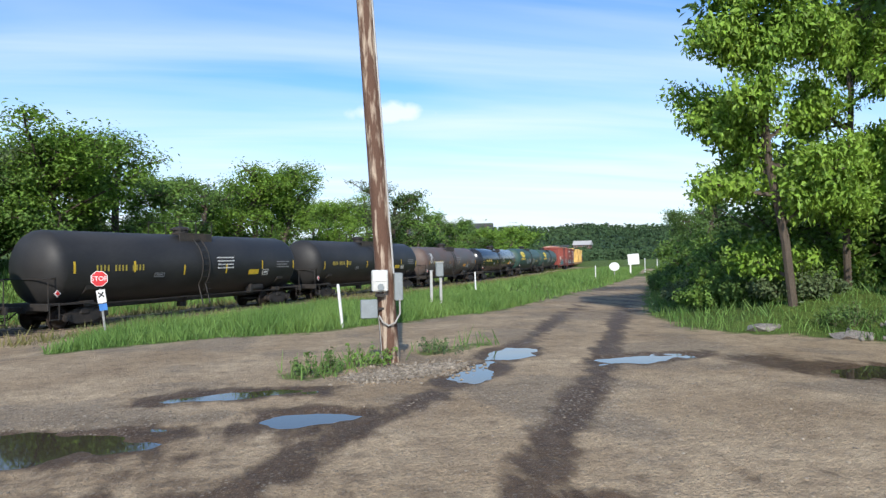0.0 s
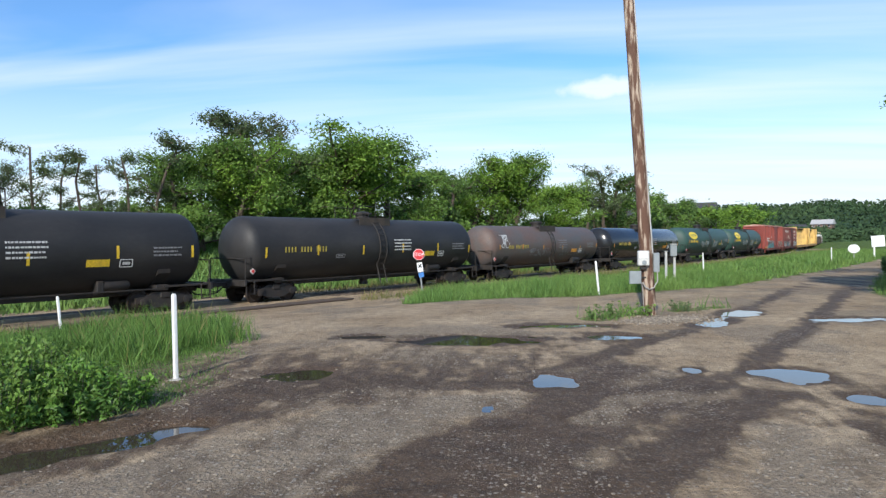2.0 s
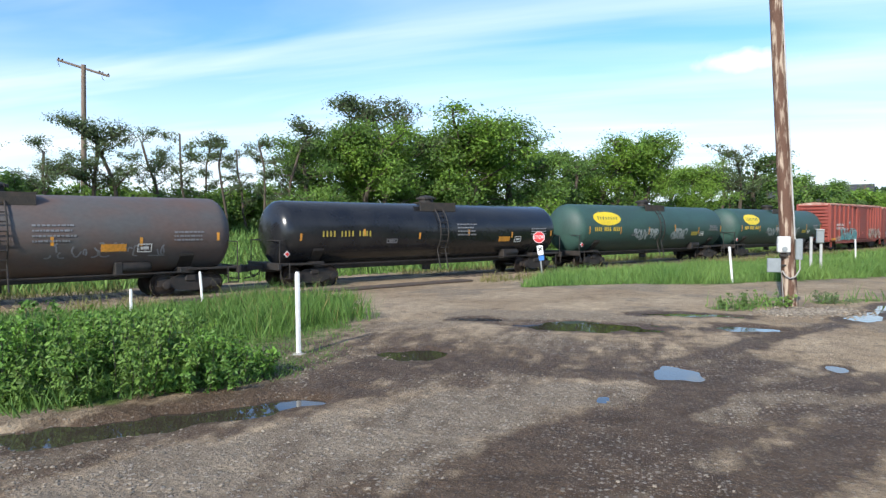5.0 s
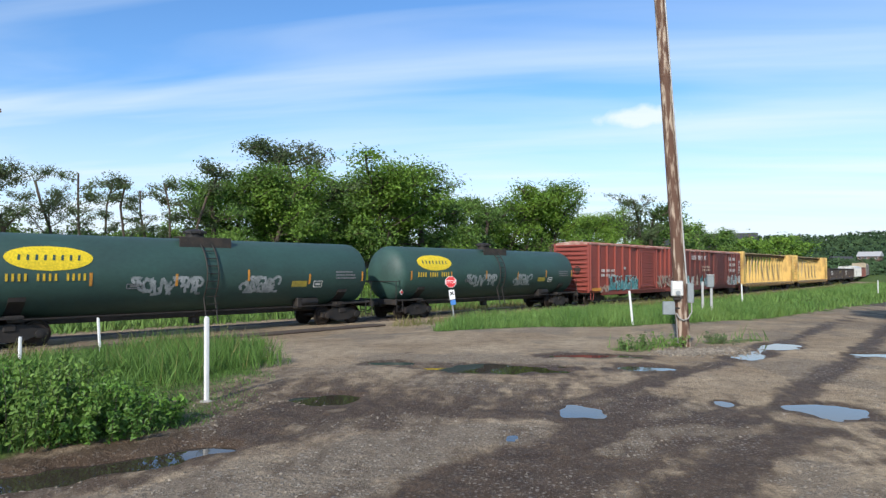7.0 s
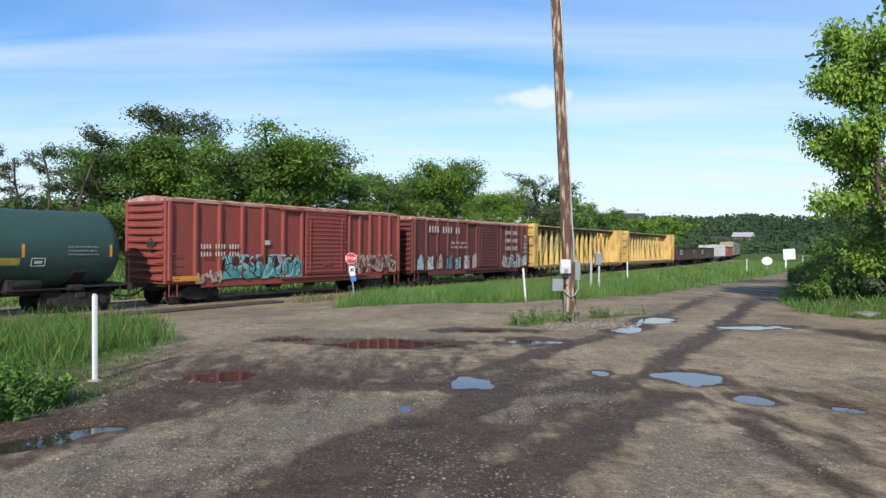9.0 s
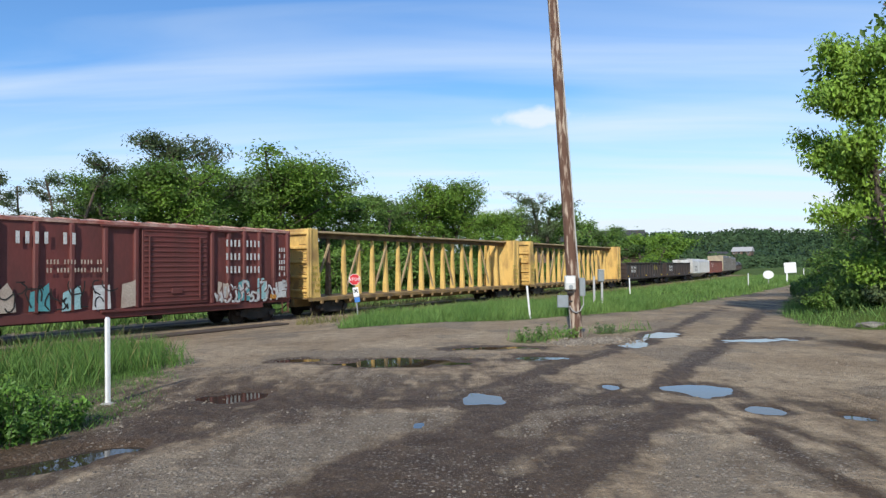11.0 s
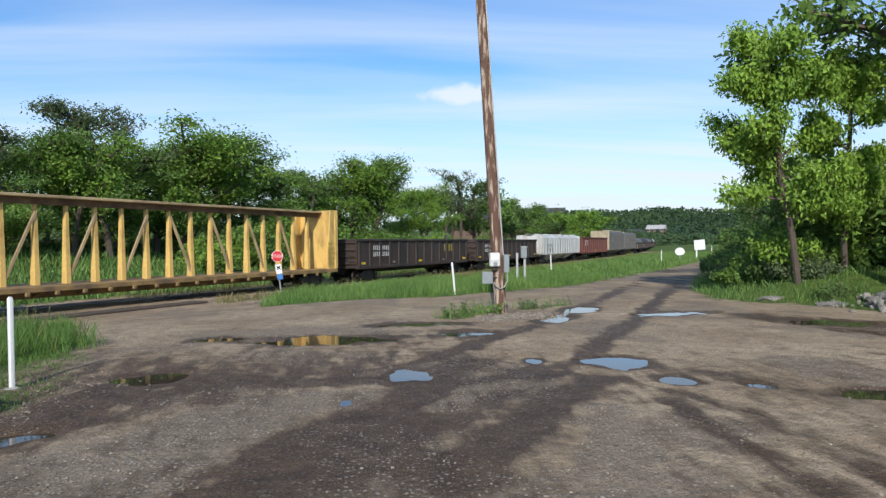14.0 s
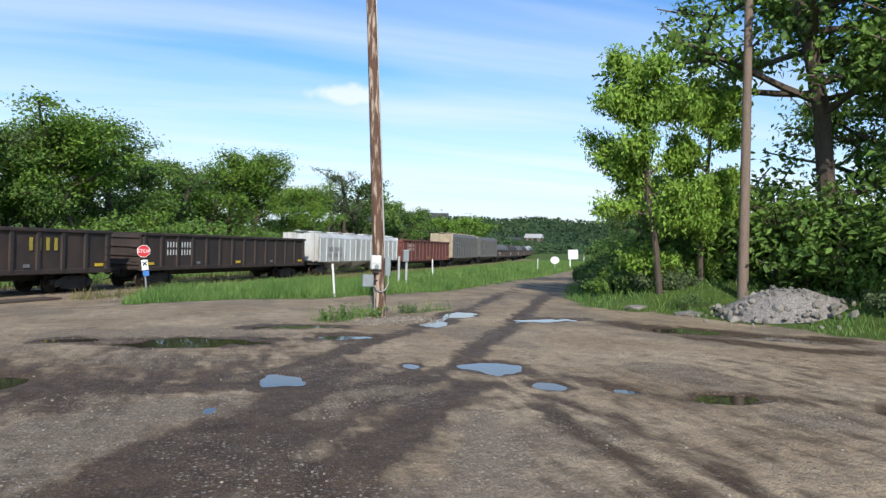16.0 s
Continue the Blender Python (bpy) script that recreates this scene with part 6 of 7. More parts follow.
def make_tree(kind, seed):
    """kind: shape numbers of a tree one metre-unit scale. Returns meshes for trunk and crown."""
    k = kind
    r = random.Random(seed)
    rr = np.random.default_rng(seed)
    H = k["h"]
    b = Build()
    tips = []

    def grow(p, d, length, rad, depth):
        pts = [p]
        q, dd = Vector(p), Vector(d)
        segs = 4
        for i in range(segs):
            dd = (dd + Vector((r.uniform(-1, 1), r.uniform(-1, 1), r.uniform(-0.3, 0.5))) * k["wiggle"]).normalized()
            q = q + dd * length / segs
            pts.append(Vector(q))
        b.tube(pts if depth < 2 else pts[::2], rad, (8, 4, 3)[depth], rad * (0.62 if depth == 0 else 0.45), caps=False)
        if depth >= 1:
            tips.extend([tuple(x) for x in pts[1:]])
        else:
            tips.extend([tuple(x) for x in pts[2:]])
        if depth < k["depth"]:
            for j in range(k["limbs"][depth]):
                f = r.uniform(k["low"], 1.0) if depth == 0 else r.uniform(0.35, 1.0)
                i = min(len(pts) - 2, int(f * segs))
                base = pts[i].lerp(pts[i + 1], f * segs - i if f < 1 else 1.0)
                a = r.uniform(0, 2 * math.pi)
                up = r.uniform(*k["rise"])
                nd = Vector((math.cos(a), math.sin(a), up)).normalized()
                shrink = (1.15 - 0.5 * f) if depth == 0 else 0.62
                grow(base, nd, k["reach"] * H * (shrink if depth == 0 else 0.5 * shrink) * r.uniform(0.7, 1.2), rad * (0.42 if depth == 0 else 0.5), depth + 1)

    stems = k.get("stems", 1)
    for sidx in range(stems):
        d = Vector((r.uniform(-0.12, 0.12), r.uniform(-0.12, 0.12), 1)) if stems == 1 else Vector((r.uniform(-0.45, 0.45), r.uniform(-0.45, 0.45), 1))
        grow(Vector((r.uniform(-0.3, 0.3) * (stems > 1), r.uniform(-0.3, 0.3) * (stems > 1), -0.3)), d.normalized(), H * k["trunk"], k["rad"], 0)
    pts = np.array(tips)
    if len(pts) > k["clumps"]:
        pts = pts[rr.choice(len(pts), k["clumps"], replace=False)]
    v, f = leaf_cloud(pts, rr, k["per"], k["spread"], k["leaf"])
    fit = H / float(np.percentile(v[:, 2], 99.7))
    v = v * fit
    b.v = [tuple(c * fit for c in p) for p in b.v]
    return b.mesh("trunk", k["bark"], True), leaf_mesh("crown", v, f, k["mat"])


KINDS = {
    "broad": dict(h=11.5, trunk=0.78, rad=0.24, limbs=(18, 6), depth=2, low=0.14, rise=(0.05, 0.9), reach=0.38, wiggle=0.16, clumps=400, per=34, spread=0.60, leaf=0.128, bark="bark", mat="leaf_bright"),
    "dense": dict(h=11.5, trunk=0.78, rad=0.26, limbs=(18, 6), depth=2, low=0.12, rise=(0.0, 0.8), reach=0.40, wiggle=0.18, clumps=400, per=34, spread=0.62, leaf=0.128, bark="bark", mat="leaf_mid"),
    "dark": dict(h=11.5, trunk=0.80, rad=0.26, limbs=(12, 5), depth=2, low=0.2, rise=(0.1, 0.8), reach=0.36, wiggle=0.2, clumps=150, per=30, spread=0.66, leaf=0.175, bark="bark", mat="leaf_dark"),
    "airy": dict(h=12.5, trunk=0.86, rad=0.20, limbs=(9, 5), depth=2, low=0.38, rise=(0.2, 0.9), reach=0.32, wiggle=0.28, clumps=150, per=34, spread=0.42, leaf=0.110, bark="bark", mat="leaf_grey"),
    "far_broad": dict(h=11.5, trunk=0.78, rad=0.24, limbs=(12, 4), depth=2, low=0.14, rise=(0.05, 0.9), reach=0.40, wiggle=0.16, clumps=150, per=24, spread=0.85, leaf=0.26, bark="bark", mat="leaf_bright"),
    "far_dense": dict(h=11.5, trunk=0.78, rad=0.24, limbs=(12, 4), depth=2, low=0.12, rise=(0.0, 0.8), reach=0.40, wiggle=0.18, clumps=150, per=24, spread=0.85, leaf=0.26, bark="bark", mat="leaf_mid"),
    "thin": dict(h=10.5, trunk=0.93, rad=0.13, limbs=(10, 4), depth=2, low=0.30, rise=(0.1, 0.8), reach=0.20, wiggle=0.26, clumps=90, per=22, spread=0.34, leaf=0.110, bark="bark", mat="leaf_grey"),
    "shrub": dict(h=4.2, trunk=0.6, rad=0.07, limbs=(7, 4), depth=2, low=0.05, rise=(0.1, 1.0), reach=0.42, wiggle=0.25, clumps=110, per=28, spread=0.38, leaf=0.125, bark="bark", mat="leaf_mid", stems=4),
    "shrub_bright": dict(h=4.2, trunk=0.6, rad=0.07, limbs=(7, 4), depth=2, low=0.05, rise=(0.1, 1.0), reach=0.42, wiggle=0.25, clumps=110, per=28, spread=0.38, leaf=0.125, bark="bark", mat="leaf_bright", stems=4),
    "near": dict(h=10.6, trunk=0.84, rad=0.17, limbs=(20, 6), depth=2, low=0.08, rise=(-0.25, 0.7), reach=0.27, wiggle=0.2, clumps=420, per=80, spread=0.36, leaf=0.105, bark="bark", mat="leaf_near"),
    "near_dark": dict(h=14.0, trunk=0.80, rad=0.28, limbs=(18, 6), depth=2, low=0.10, rise=(-0.15, 0.7), reach=0.36, wiggle=0.24, clumps=210, per=64, spread=0.48, leaf=0.125, bark="bark", mat="leaf_mid"),
}
LABELS = {
    "far_broad": "leafy tree with a bright green rounded crown", "far_dense": "dense leafy tree with a mid-green crown",
    "broad": "leafy tree with a bright green rounded crown", "dense": "dense leafy tree with a mid-green crown", "dark": "dark green leafy tree in the tree line",
    "airy": "tall open-crowned tree with sparse grey-green leaves", "thin": "thin half-bare tree with sparse leaves and twigs", "shrub": "green shrub thicket at the wood's edge",
    "shrub_bright": "bright green shrub thicket at the wood's edge", "near": "young tree with bright green compound leaves", "near_dark": "large shaded tree with dark green foliage",
}
POOL = {}


def plant(kind, x, y, h, turn=0.0, variant=0, wide=1.0):
    key = (kind, variant)
    if key not in POOL:
        POOL[key] = make_tree(KINDS[kind], 100 + 17 * variant + sum(map(ord, kind)))
    s = h / KINDS[kind]["h"]
    shrubby = kind.startswith("shrub")
    t = thing("shrub" if shrubby else "tree", LABELS[kind], "shrub" if shrubby else "tree", pose(x, y, ground_z(x, y) - 0.1, 0, 0, turn), "tree line behind the track" if float(beside(x, y)[1]) < 0 else "trees beside the yard")
    t.scale = (s * wide, s * wide, s)
    part("trunk", POOL[key][0], "", t)
    part("crown", POOL[key][1], "", t)
    return t


def behind(az, lat):
    """Distance to the line that many metres beyond the track, in that direction."""
    lo, hi = 5.0, 900.0
    for _ in range(40):
        m = (lo + hi) / 2
        x, y = polar(az, m)
        if float(beside(x, y)[1]) > -lat:
            lo = m
        else:
            hi = m
    return lo


def build_tree_line():
    rr = random.Random(3)
    # direction, height angle, kind, distance beyond the track, width
    rows = [(-72, 8, "dense", 20, 1), (-66, 8.5, "dark", 20, 1), (-60, 7.5, "broad", 20, 1), (-55, 7.5, "airy", 20, 1), (-50, 7.0, "airy", 20, 1.1), (-46.2, 6.6, "airy", 21, 1.2), (-43.6, 7.6, "airy", 23, 1.15), (-41.0, 8.3, "airy", 22, 1.15),
            (-38.9, 7.6, "airy", 24, 1.0), (-36.9, 7.2, "thin", 21, 1), (-35.3, 6.9, "thin", 22, 1), (-33.7, 7.3, "thin", 20, 1), (-32.2, 6.5, "thin", 23, 1), (-30.9, 7.2, "thin", 19, 1), (-29.4, 8.7, "thin", 20, 1.1),
            (-27.6, 7.4, "dense", 20, 1.0), (-25.4, 8.4, "dense", 22, 1.05), (-23.0, 8.2, "broad", 20, 1.0), (-20.6, 11.3, "airy", 22, 1.25), (-18.8, 10.9, "airy", 24, 1.2), (-20.4, 8.2, "dense", 19, 1.0), (-17.2, 8.6, "dense", 21, 1.0),
            (-15.0, 9.0, "dense", 20, 1.05), (-12.6, 9.4, "broad", 19, 1.1), (-10.4, 8.6, "dense", 20, 1.1), (-8.0, 6.9, "dense", 21, 1.0), (-5.8, 6.4, "dark", 20, 1.0), (-3.6, 7.2, "broad", 22, 1.05), (-1.6, 7.5, "dense", 21, 1.05), (0.0, 6.6, "broad", 20, 0.9),
            (2.4, 4.6, "broad", 21, 1.05), (4.3, 5.1, "broad", 20, 1.1), (6.2, 5.8, "airy", 22, 1.2), (7.6, 6.1, "airy", 21, 1.25), (8.8, 5.4, "dark", 20, 1.2), (10.3, 4.4, "dense", 22, 1.1), (11.8, 3.7, "dark", 22, 1.15), (13.3, 3.2, "dense", 21, 1.2),
            (14.8, 3.2, "dark", 22, 1.2), (16.2, 2.9, "broad", 20, 1.2), (17.5, 2.6, "broad", 20, 1.3), (18.8, 2.6, "broad", 18, 1.3), (20.0, 2.2, "dense", 18, 1.3), (21.2, 1.7, "dark", 18, 1.3), (22.3, 1.4, "dense", 16, 1.3), (23.4, 1.2, "dark", 16, 1.4)]
    for i, (az, el, kind, lat, wide) in enumerate(rows):
        r = behind(az, lat)
        x, y = polar(az, r)
        h = 2.35 + r * math.tan(radians(el)) - ground_z(x, y)
        wide = wide * 1.15 if kind in ("dense", "broad") else wide
        kind = "far_" + kind if az > 10 and kind in ("dense", "broad") else kind
        plant(kind, x, y, max(2.5, h), rr.uniform(0, 360), i % (3 if kind in ("dense", "airy", "broad", "thin") else 2), wide)
    # shade row behind and shrubs before
    for i in range(22):
        az = -27 + i * 2.25
        r = behind(az, 31)
        x, y = polar(az, r)
        el = np.interp(az, [-27, -20, -12, -6, 0, 3, 7, 12, 20], [7, 8, 7, 5.4, 5.4, 3.6, 4.2, 3, 1.8])
        plant("dark", x, y, max(3.0, 2.35 + r * math.tan(radians(float(el))) - ground_z(x, y)), rr.uniform(0, 360), i % 2, 1.25)
    for i in range(22):
        az = -13 + i * 1.62
        r = behind(az, 12.5 + rr.uniform(-1, 2.5))
        x, y = polar(az, r)
        plant("shrub" if rr.random() < 0.6 else "shrub_bright", x, y, rr.uniform(2.4, 4.0), rr.uniform(0, 360), i % 2, rr.uniform(1.0, 1.35))
    for i in range(12):
        az = -52 + i * 2.2
        r = behind(az, 24 + rr.uniform(-1, 5))
        x, y = polar(az, r)
        plant("shrub", x, y, rr.uniform(2.4, 3.8), rr.uniform(0, 360), i % 2, 1.2)
    # beside the yard
    plant("near", *polar(34.2, 30.0), 10.0, 40, 0, 0.74)
    plant("near", *polar(37.2, 31.5), 9.2, 160, 1, 0.72)
    plant("near_dark", *polar(46.6, 35.0), 15.5, 10, 0, 1.05)
    plant("near_dark", *polar(51.5, 33.0), 15.5, 130, 0, 1.1)
    plant("near_dark", *polar(50.0, 44.0), 14.0, 200, 0, 1.0)
    plant("near_dark", *polar(58.5, 34.0), 14.0, 250, 0, 1.1)
    for az, r, h, kind in ((36, 37, 4.5, "shrub"), (39, 34, 4.0, "shrub"), (42.5, 33, 4.6, "shrub"), (45.5, 31, 3.8, "shrub"), (48, 30, 4.2, "shrub"), (51, 29, 3.6, "shrub"), (54, 28, 3.8, "shrub"), (32.2, 40, 2.4, "shrub"), (33.8, 36, 2.2, "shrub"), (30.2, 48, 2.2, "shrub"), (31.4, 56, 2.8, "shrub"), (30.8, 67, 3.6, "shrub"), (31.8, 78, 7.0, "dark"), (30.8, 95, 7.5, "dark"), (33.5, 62, 8.0, "dark"), (36.5, 56, 8.0, "dark"), (31.2, 120, 8.0, "dense"), (33.0, 140, 10.0, "dark")):
        plant(kind, *polar(az, r), h, rr.uniform(0, 360), 0, 1.15)


build_tree_line()


def low_bush(x, y, h, w, mat, label, per=60, leaf=0.07, seed=1):
    """A mound of leafy weeds: stems with leaves all along."""
    rr = np.random.default_rng(seed)
    r = random.Random(seed)
    ob = thing("bush", label, "bush", pose(x, y, ground_z(x, y) - 0.02), "bushes beside the yard")
    b, pts = Build(), []
    n = int(70 * w * w)
    for i in range(n):
        a, q = r.uniform(0, 6.283), w * math.sqrt(r.random())
        hh = h * (1 - 0.55 * (q / w) ** 2) * r.uniform(0.6, 1.1)
        p0 = Vector((q * math.cos(a), q * math.sin(a), 0))
        p1 = p0 + Vector((r.uniform(-0.15, 0.15) + 0.2 * q / w * math.cos(a), r.uniform(-0.15, 0.15) + 0.2 * q / w * math.sin(a), hh))
        b.tube([p0, p0.lerp(p1, 0.5) + Vector((0.02, 0, 0)), p1], 0.008, 3, 0.004, caps=False)
        for k in range(5):
            pts.append(p0.lerp(p1, 0.25 + 0.19 * k))
    v, f = leaf_cloud(np.array(pts), rr, max(2, per // 10), leaf * 1.3, leaf, 0.9)
    tagged(part("stalk", b, "twig", ob), kind="stuff")
    tagged(part("foliage", leaf_mesh("foliage", v, f, mat), "", ob), kind="stuff")


def build_bushes():
    lush = "lush bright green leafy weed bush at a puddle"
    for i, (x, y, h, w) in enumerate(((-7.2, 8.5, 1.15, 1.05), (-6.2, 9.3, 0.8, 0.8), (-8.6, 8.3, 1.2, 1.2), (-7.4, 9.9, 1.0, 0.9), (-9.6, 7.2, 1.1, 1.2), (-8.8, 9.9, 0.9, 1.1), (-8.8, 7.0, 0.7, 0.8), (-10.6, 8.8, 1.0, 1.2), (-6.6, 8.9, 0.8, 0.7), (-7.6, 7.9, 0.6, 0.6))):
        low_bush(x, y, h * 0.95, w, "bush_leaf" if i % 3 else "leaf_mid", lush, 150, 0.042, 20 + i)
    dull = "straggly green roadside bush with grey twigs"
    for i, (x, y, h, w) in enumerate(((17.0, 28.8, 0.9, 1.2), (17.6, 27.4, 1.0, 1.3), (18.6, 29.6, 1.4, 1.7), (17.9, 31.2, 1.0, 1.3), (19.6, 33.6, 1.1, 1.5), (21.6, 37.8, 1.3, 1.8), (24.6, 43.0, 1.4, 2.0), (17.6, 25.6, 0.9, 1.2), (19.4, 26.6, 1.4, 1.5), (16.9, 22.8, 0.6, 0.8), (21.8, 18.6, 1.2, 1.2), (20.6, 16.6, 0.8, 1.0), (22.6, 21.0, 1.4, 1.2), (2.7, 20.6, 0.5, 0.5), (3.6, 21.4, 0.6, 0.4), (5.6, 22.9, 0.4, 0.45))):
        low_bush(x, y, h, w, ("leaf_mid", "leaf_dark", "leaf_mid", "leaf_grey")[i % 4], dull, 90 if h > 0.7 else 50, 0.075 if h > 0.7 else 0.045, 40 + i)


build_bushes()


def blades(name, label, count, place, tall, wide, mat, seed):
    """One sheet of grass blades over the places that place() accepts."""
    rr = np.random.default_rng(seed)
    x, y, keep = place(rr, count)
    x, y = x[keep], y[keep]
    n = len(x)
    z = height(x, y) - 0.02
    clump = 0.25 + 1.55 * fnoise(x * 0.8 + 5, y * 0.8 + 3)
    h = tall * rr.uniform(0.15, 1.2, n) * clump
    a = rr.uniform(0, 2 * np.pi, n)
    lean = rr.uniform(0.1, 0.8, n) * h
    w = wide * rr.uniform(0.6, 1.3, n)
    la = rr.uniform(0, 2 * np.pi, n)
    p = np.stack([x, y, z], -1)
    side = np.stack([np.cos(a), np.sin(a), 0 * a], -1) * w[:, None]
    up = np.stack([np.cos(la) * lean, np.sin(la) * lean, h], -1)
    v = np.stack([p - side, p + side, p + up * 0.55 + side * 0.7 + [0, 0, 0.02], p + up], 1).reshape(-1, 3)
    i = np.arange(n)[:, None] * 4
    f = np.concatenate([i + [0, 1, 2], i + [0, 2, 3]], 0)
    tagged(new(name, leaf_mesh(name, v, f, mat)), label, "grass", kind="stuff")


def build_grass():
    def near_strip(rr, n):
        x, y = rr.uniform(-5, 14, n), rr.uniform(26, 46, n)
        s, lat = beside(x, y)
        return x, y, (turf_mask(x, y, 0 * x) > rr.uniform(0.3, 0.9, n)) & (lat > 3.2) & (lat < 30)

    def far_strip(rr, n):
        x, y = rr.uniform(8, 62, n), rr.uniform(36, 130, n)
        s, lat = beside(x, y)
        return x, y, (y > verge_edge(x)) & (lat > 3.0)

    def left_patch(rr, n):
        x, y = rr.uniform(-24, -4.5, n), rr.uniform(5, 24, n)
        s, lat = beside(x, y)
        return x, y, (turf_mask(x, y, (fnoise(x * 0.9, y * 0.9) - 0.47)) > rr.uniform(0.4, 1.0, n)) & (lat > 3.4) & ~((x > -7.6) & (y > 9.6) & (y < 15.4) & (rr.random(n) < 0.95))

    def weed_bank(rr, n):
        x, y = rr.uniform(-22, -5.6, n), rr.uniform(10.5, 22, n)
        s, lat = beside(x, y)
        rim = along([(-7.4, 16.0), (-9.0, 14.6), (-11.5, 12.2), (-14.0, 10.6)], x, y)
        return x, y, (lat > 3.6) & ((rim < 1.3 * rr.uniform(0.4, 1, n)) | ((x < -7.2) & (x + y * 0.9 > 3.8) & (x < -7.2 - 0.28 * (y - 15)) & (rr.random(n) < 0.6)))

    def left_short(rr, n):
        x, y = rr.uniform(-8.2, -3.6, n), rr.uniform(8.6, 16.5, n)
        return x, y, (turf_mask(x, y, (fnoise(x * 0.9, y * 0.9) - 0.47) * 1.6) > rr.uniform(0.1, 0.9, n))

    def pole_weeds(rr, n):
        x, y = rr.uniform(0.5, 9, n), rr.uniform(18, 26, n)
        return x, y, (np.minimum(along([(2.3, 20.6), (3.8, 21.9)], x, y), 0.25 + along([(5.2, 22.8), (6.9, 23.9)], x, y)) < 0.75 * rr.uniform(0.2, 1, n))

    def slope(rr, n):
        s, lat = rr.uniform(-45, 110, n), rr.uniform(-27, -4, n)
        th = np.where(s < S1, TH0, TH0 - CURVE * (s - S1))
        x = P0[0] + s * math.sin(TH0) + lat * math.cos(TH0)
        y = P0[1] + s * math.cos(TH0) - lat * math.sin(TH0)
        return x, y, lat < 0

    def right_bank(rr, n):
        x, y = rr.uniform(13, 34, n), rr.uniform(12, 52, n)
        s, lat = beside(x, y)
        return x, y, (turf_mask(x, y, (fnoise(x * 0.9, y * 0.9) - 0.47)) > rr.uniform(0.3, 0.9, n)) & (lat > 20) & (np.hypot((x - 18.2) / 2.4, (y - 19.6) / 2.0) > 1)

    def ditch(rr, n):
        s, lat = rr.uniform(-40, 140, n), rr.uniform(2.5, 3.8, n) * np.where(rr.random(n) < 0.5, 1, -1)
        x = P0[0] + s * math.sin(TH0) + lat * math.cos(TH0)
        y = P0[1] + s * math.cos(TH0) - lat * math.sin(TH0)
        return x, y, (s < 8) | (s > 22)

    blades("tall_grass", "tall green grass on the strip before the track", 80000, near_strip, 0.47, 0.015, "grass", 1)
    blades("tall_grass", "green grass strip along the track into the distance", 90000, far_strip, 0.42, 0.040, "grass", 2)
    blades("rough_grass", "rank green grass and weeds round a marker post", 90000, left_patch, 0.36, 0.011, "weed", 3)
    blades("tall_weeds", "dense tall green weeds beside a marker post", 46000, weed_bank, 0.55, 0.011, "weed", 10)
    blades("seed_stalks", "tall weed stalks gone to seed among the grass", 2500, weed_bank, 0.85, 0.009, "grass_dry", 9)
    blades("short_grass", "thin short grass on stony ground", 30000, left_short, 0.11, 0.006, "weed", 4)
    blades("weeds", "clump of green weeds at the pole's foot", 5000, pole_weeds, 0.42, 0.015, "grass", 5)
    blades("meadow_grass", "bright green grass slope behind the track", 60000, slope, 0.6, 0.05, "grass", 6)
    blades("bank_grass", "green grass and weeds on the bank beside the yard", 40000, right_bank, 0.34, 0.014, "grass", 7)
    blades("dry_grass", "pale dry grass along the ballast", 26000, ditch, 0.5, 0.018, "grass_dry", 8)


build_grass()


# ---- stones ----
def rock_mesh(seed, mat, name="rock"):
    r = random.Random(seed)
    bm = bmesh.new()
    bmesh.ops.create_icosphere(bm, subdivisions=1, radius=1.0)
    for v in bm.verts:
        v.co *= r.uniform(0.68, 1.12)
        v.co.z *= 0.68
    me = bpy.data.meshes.new(name)
    bm.to_mesh(me)
    bm.free()
    me.materials.append(M[mat])
    return me


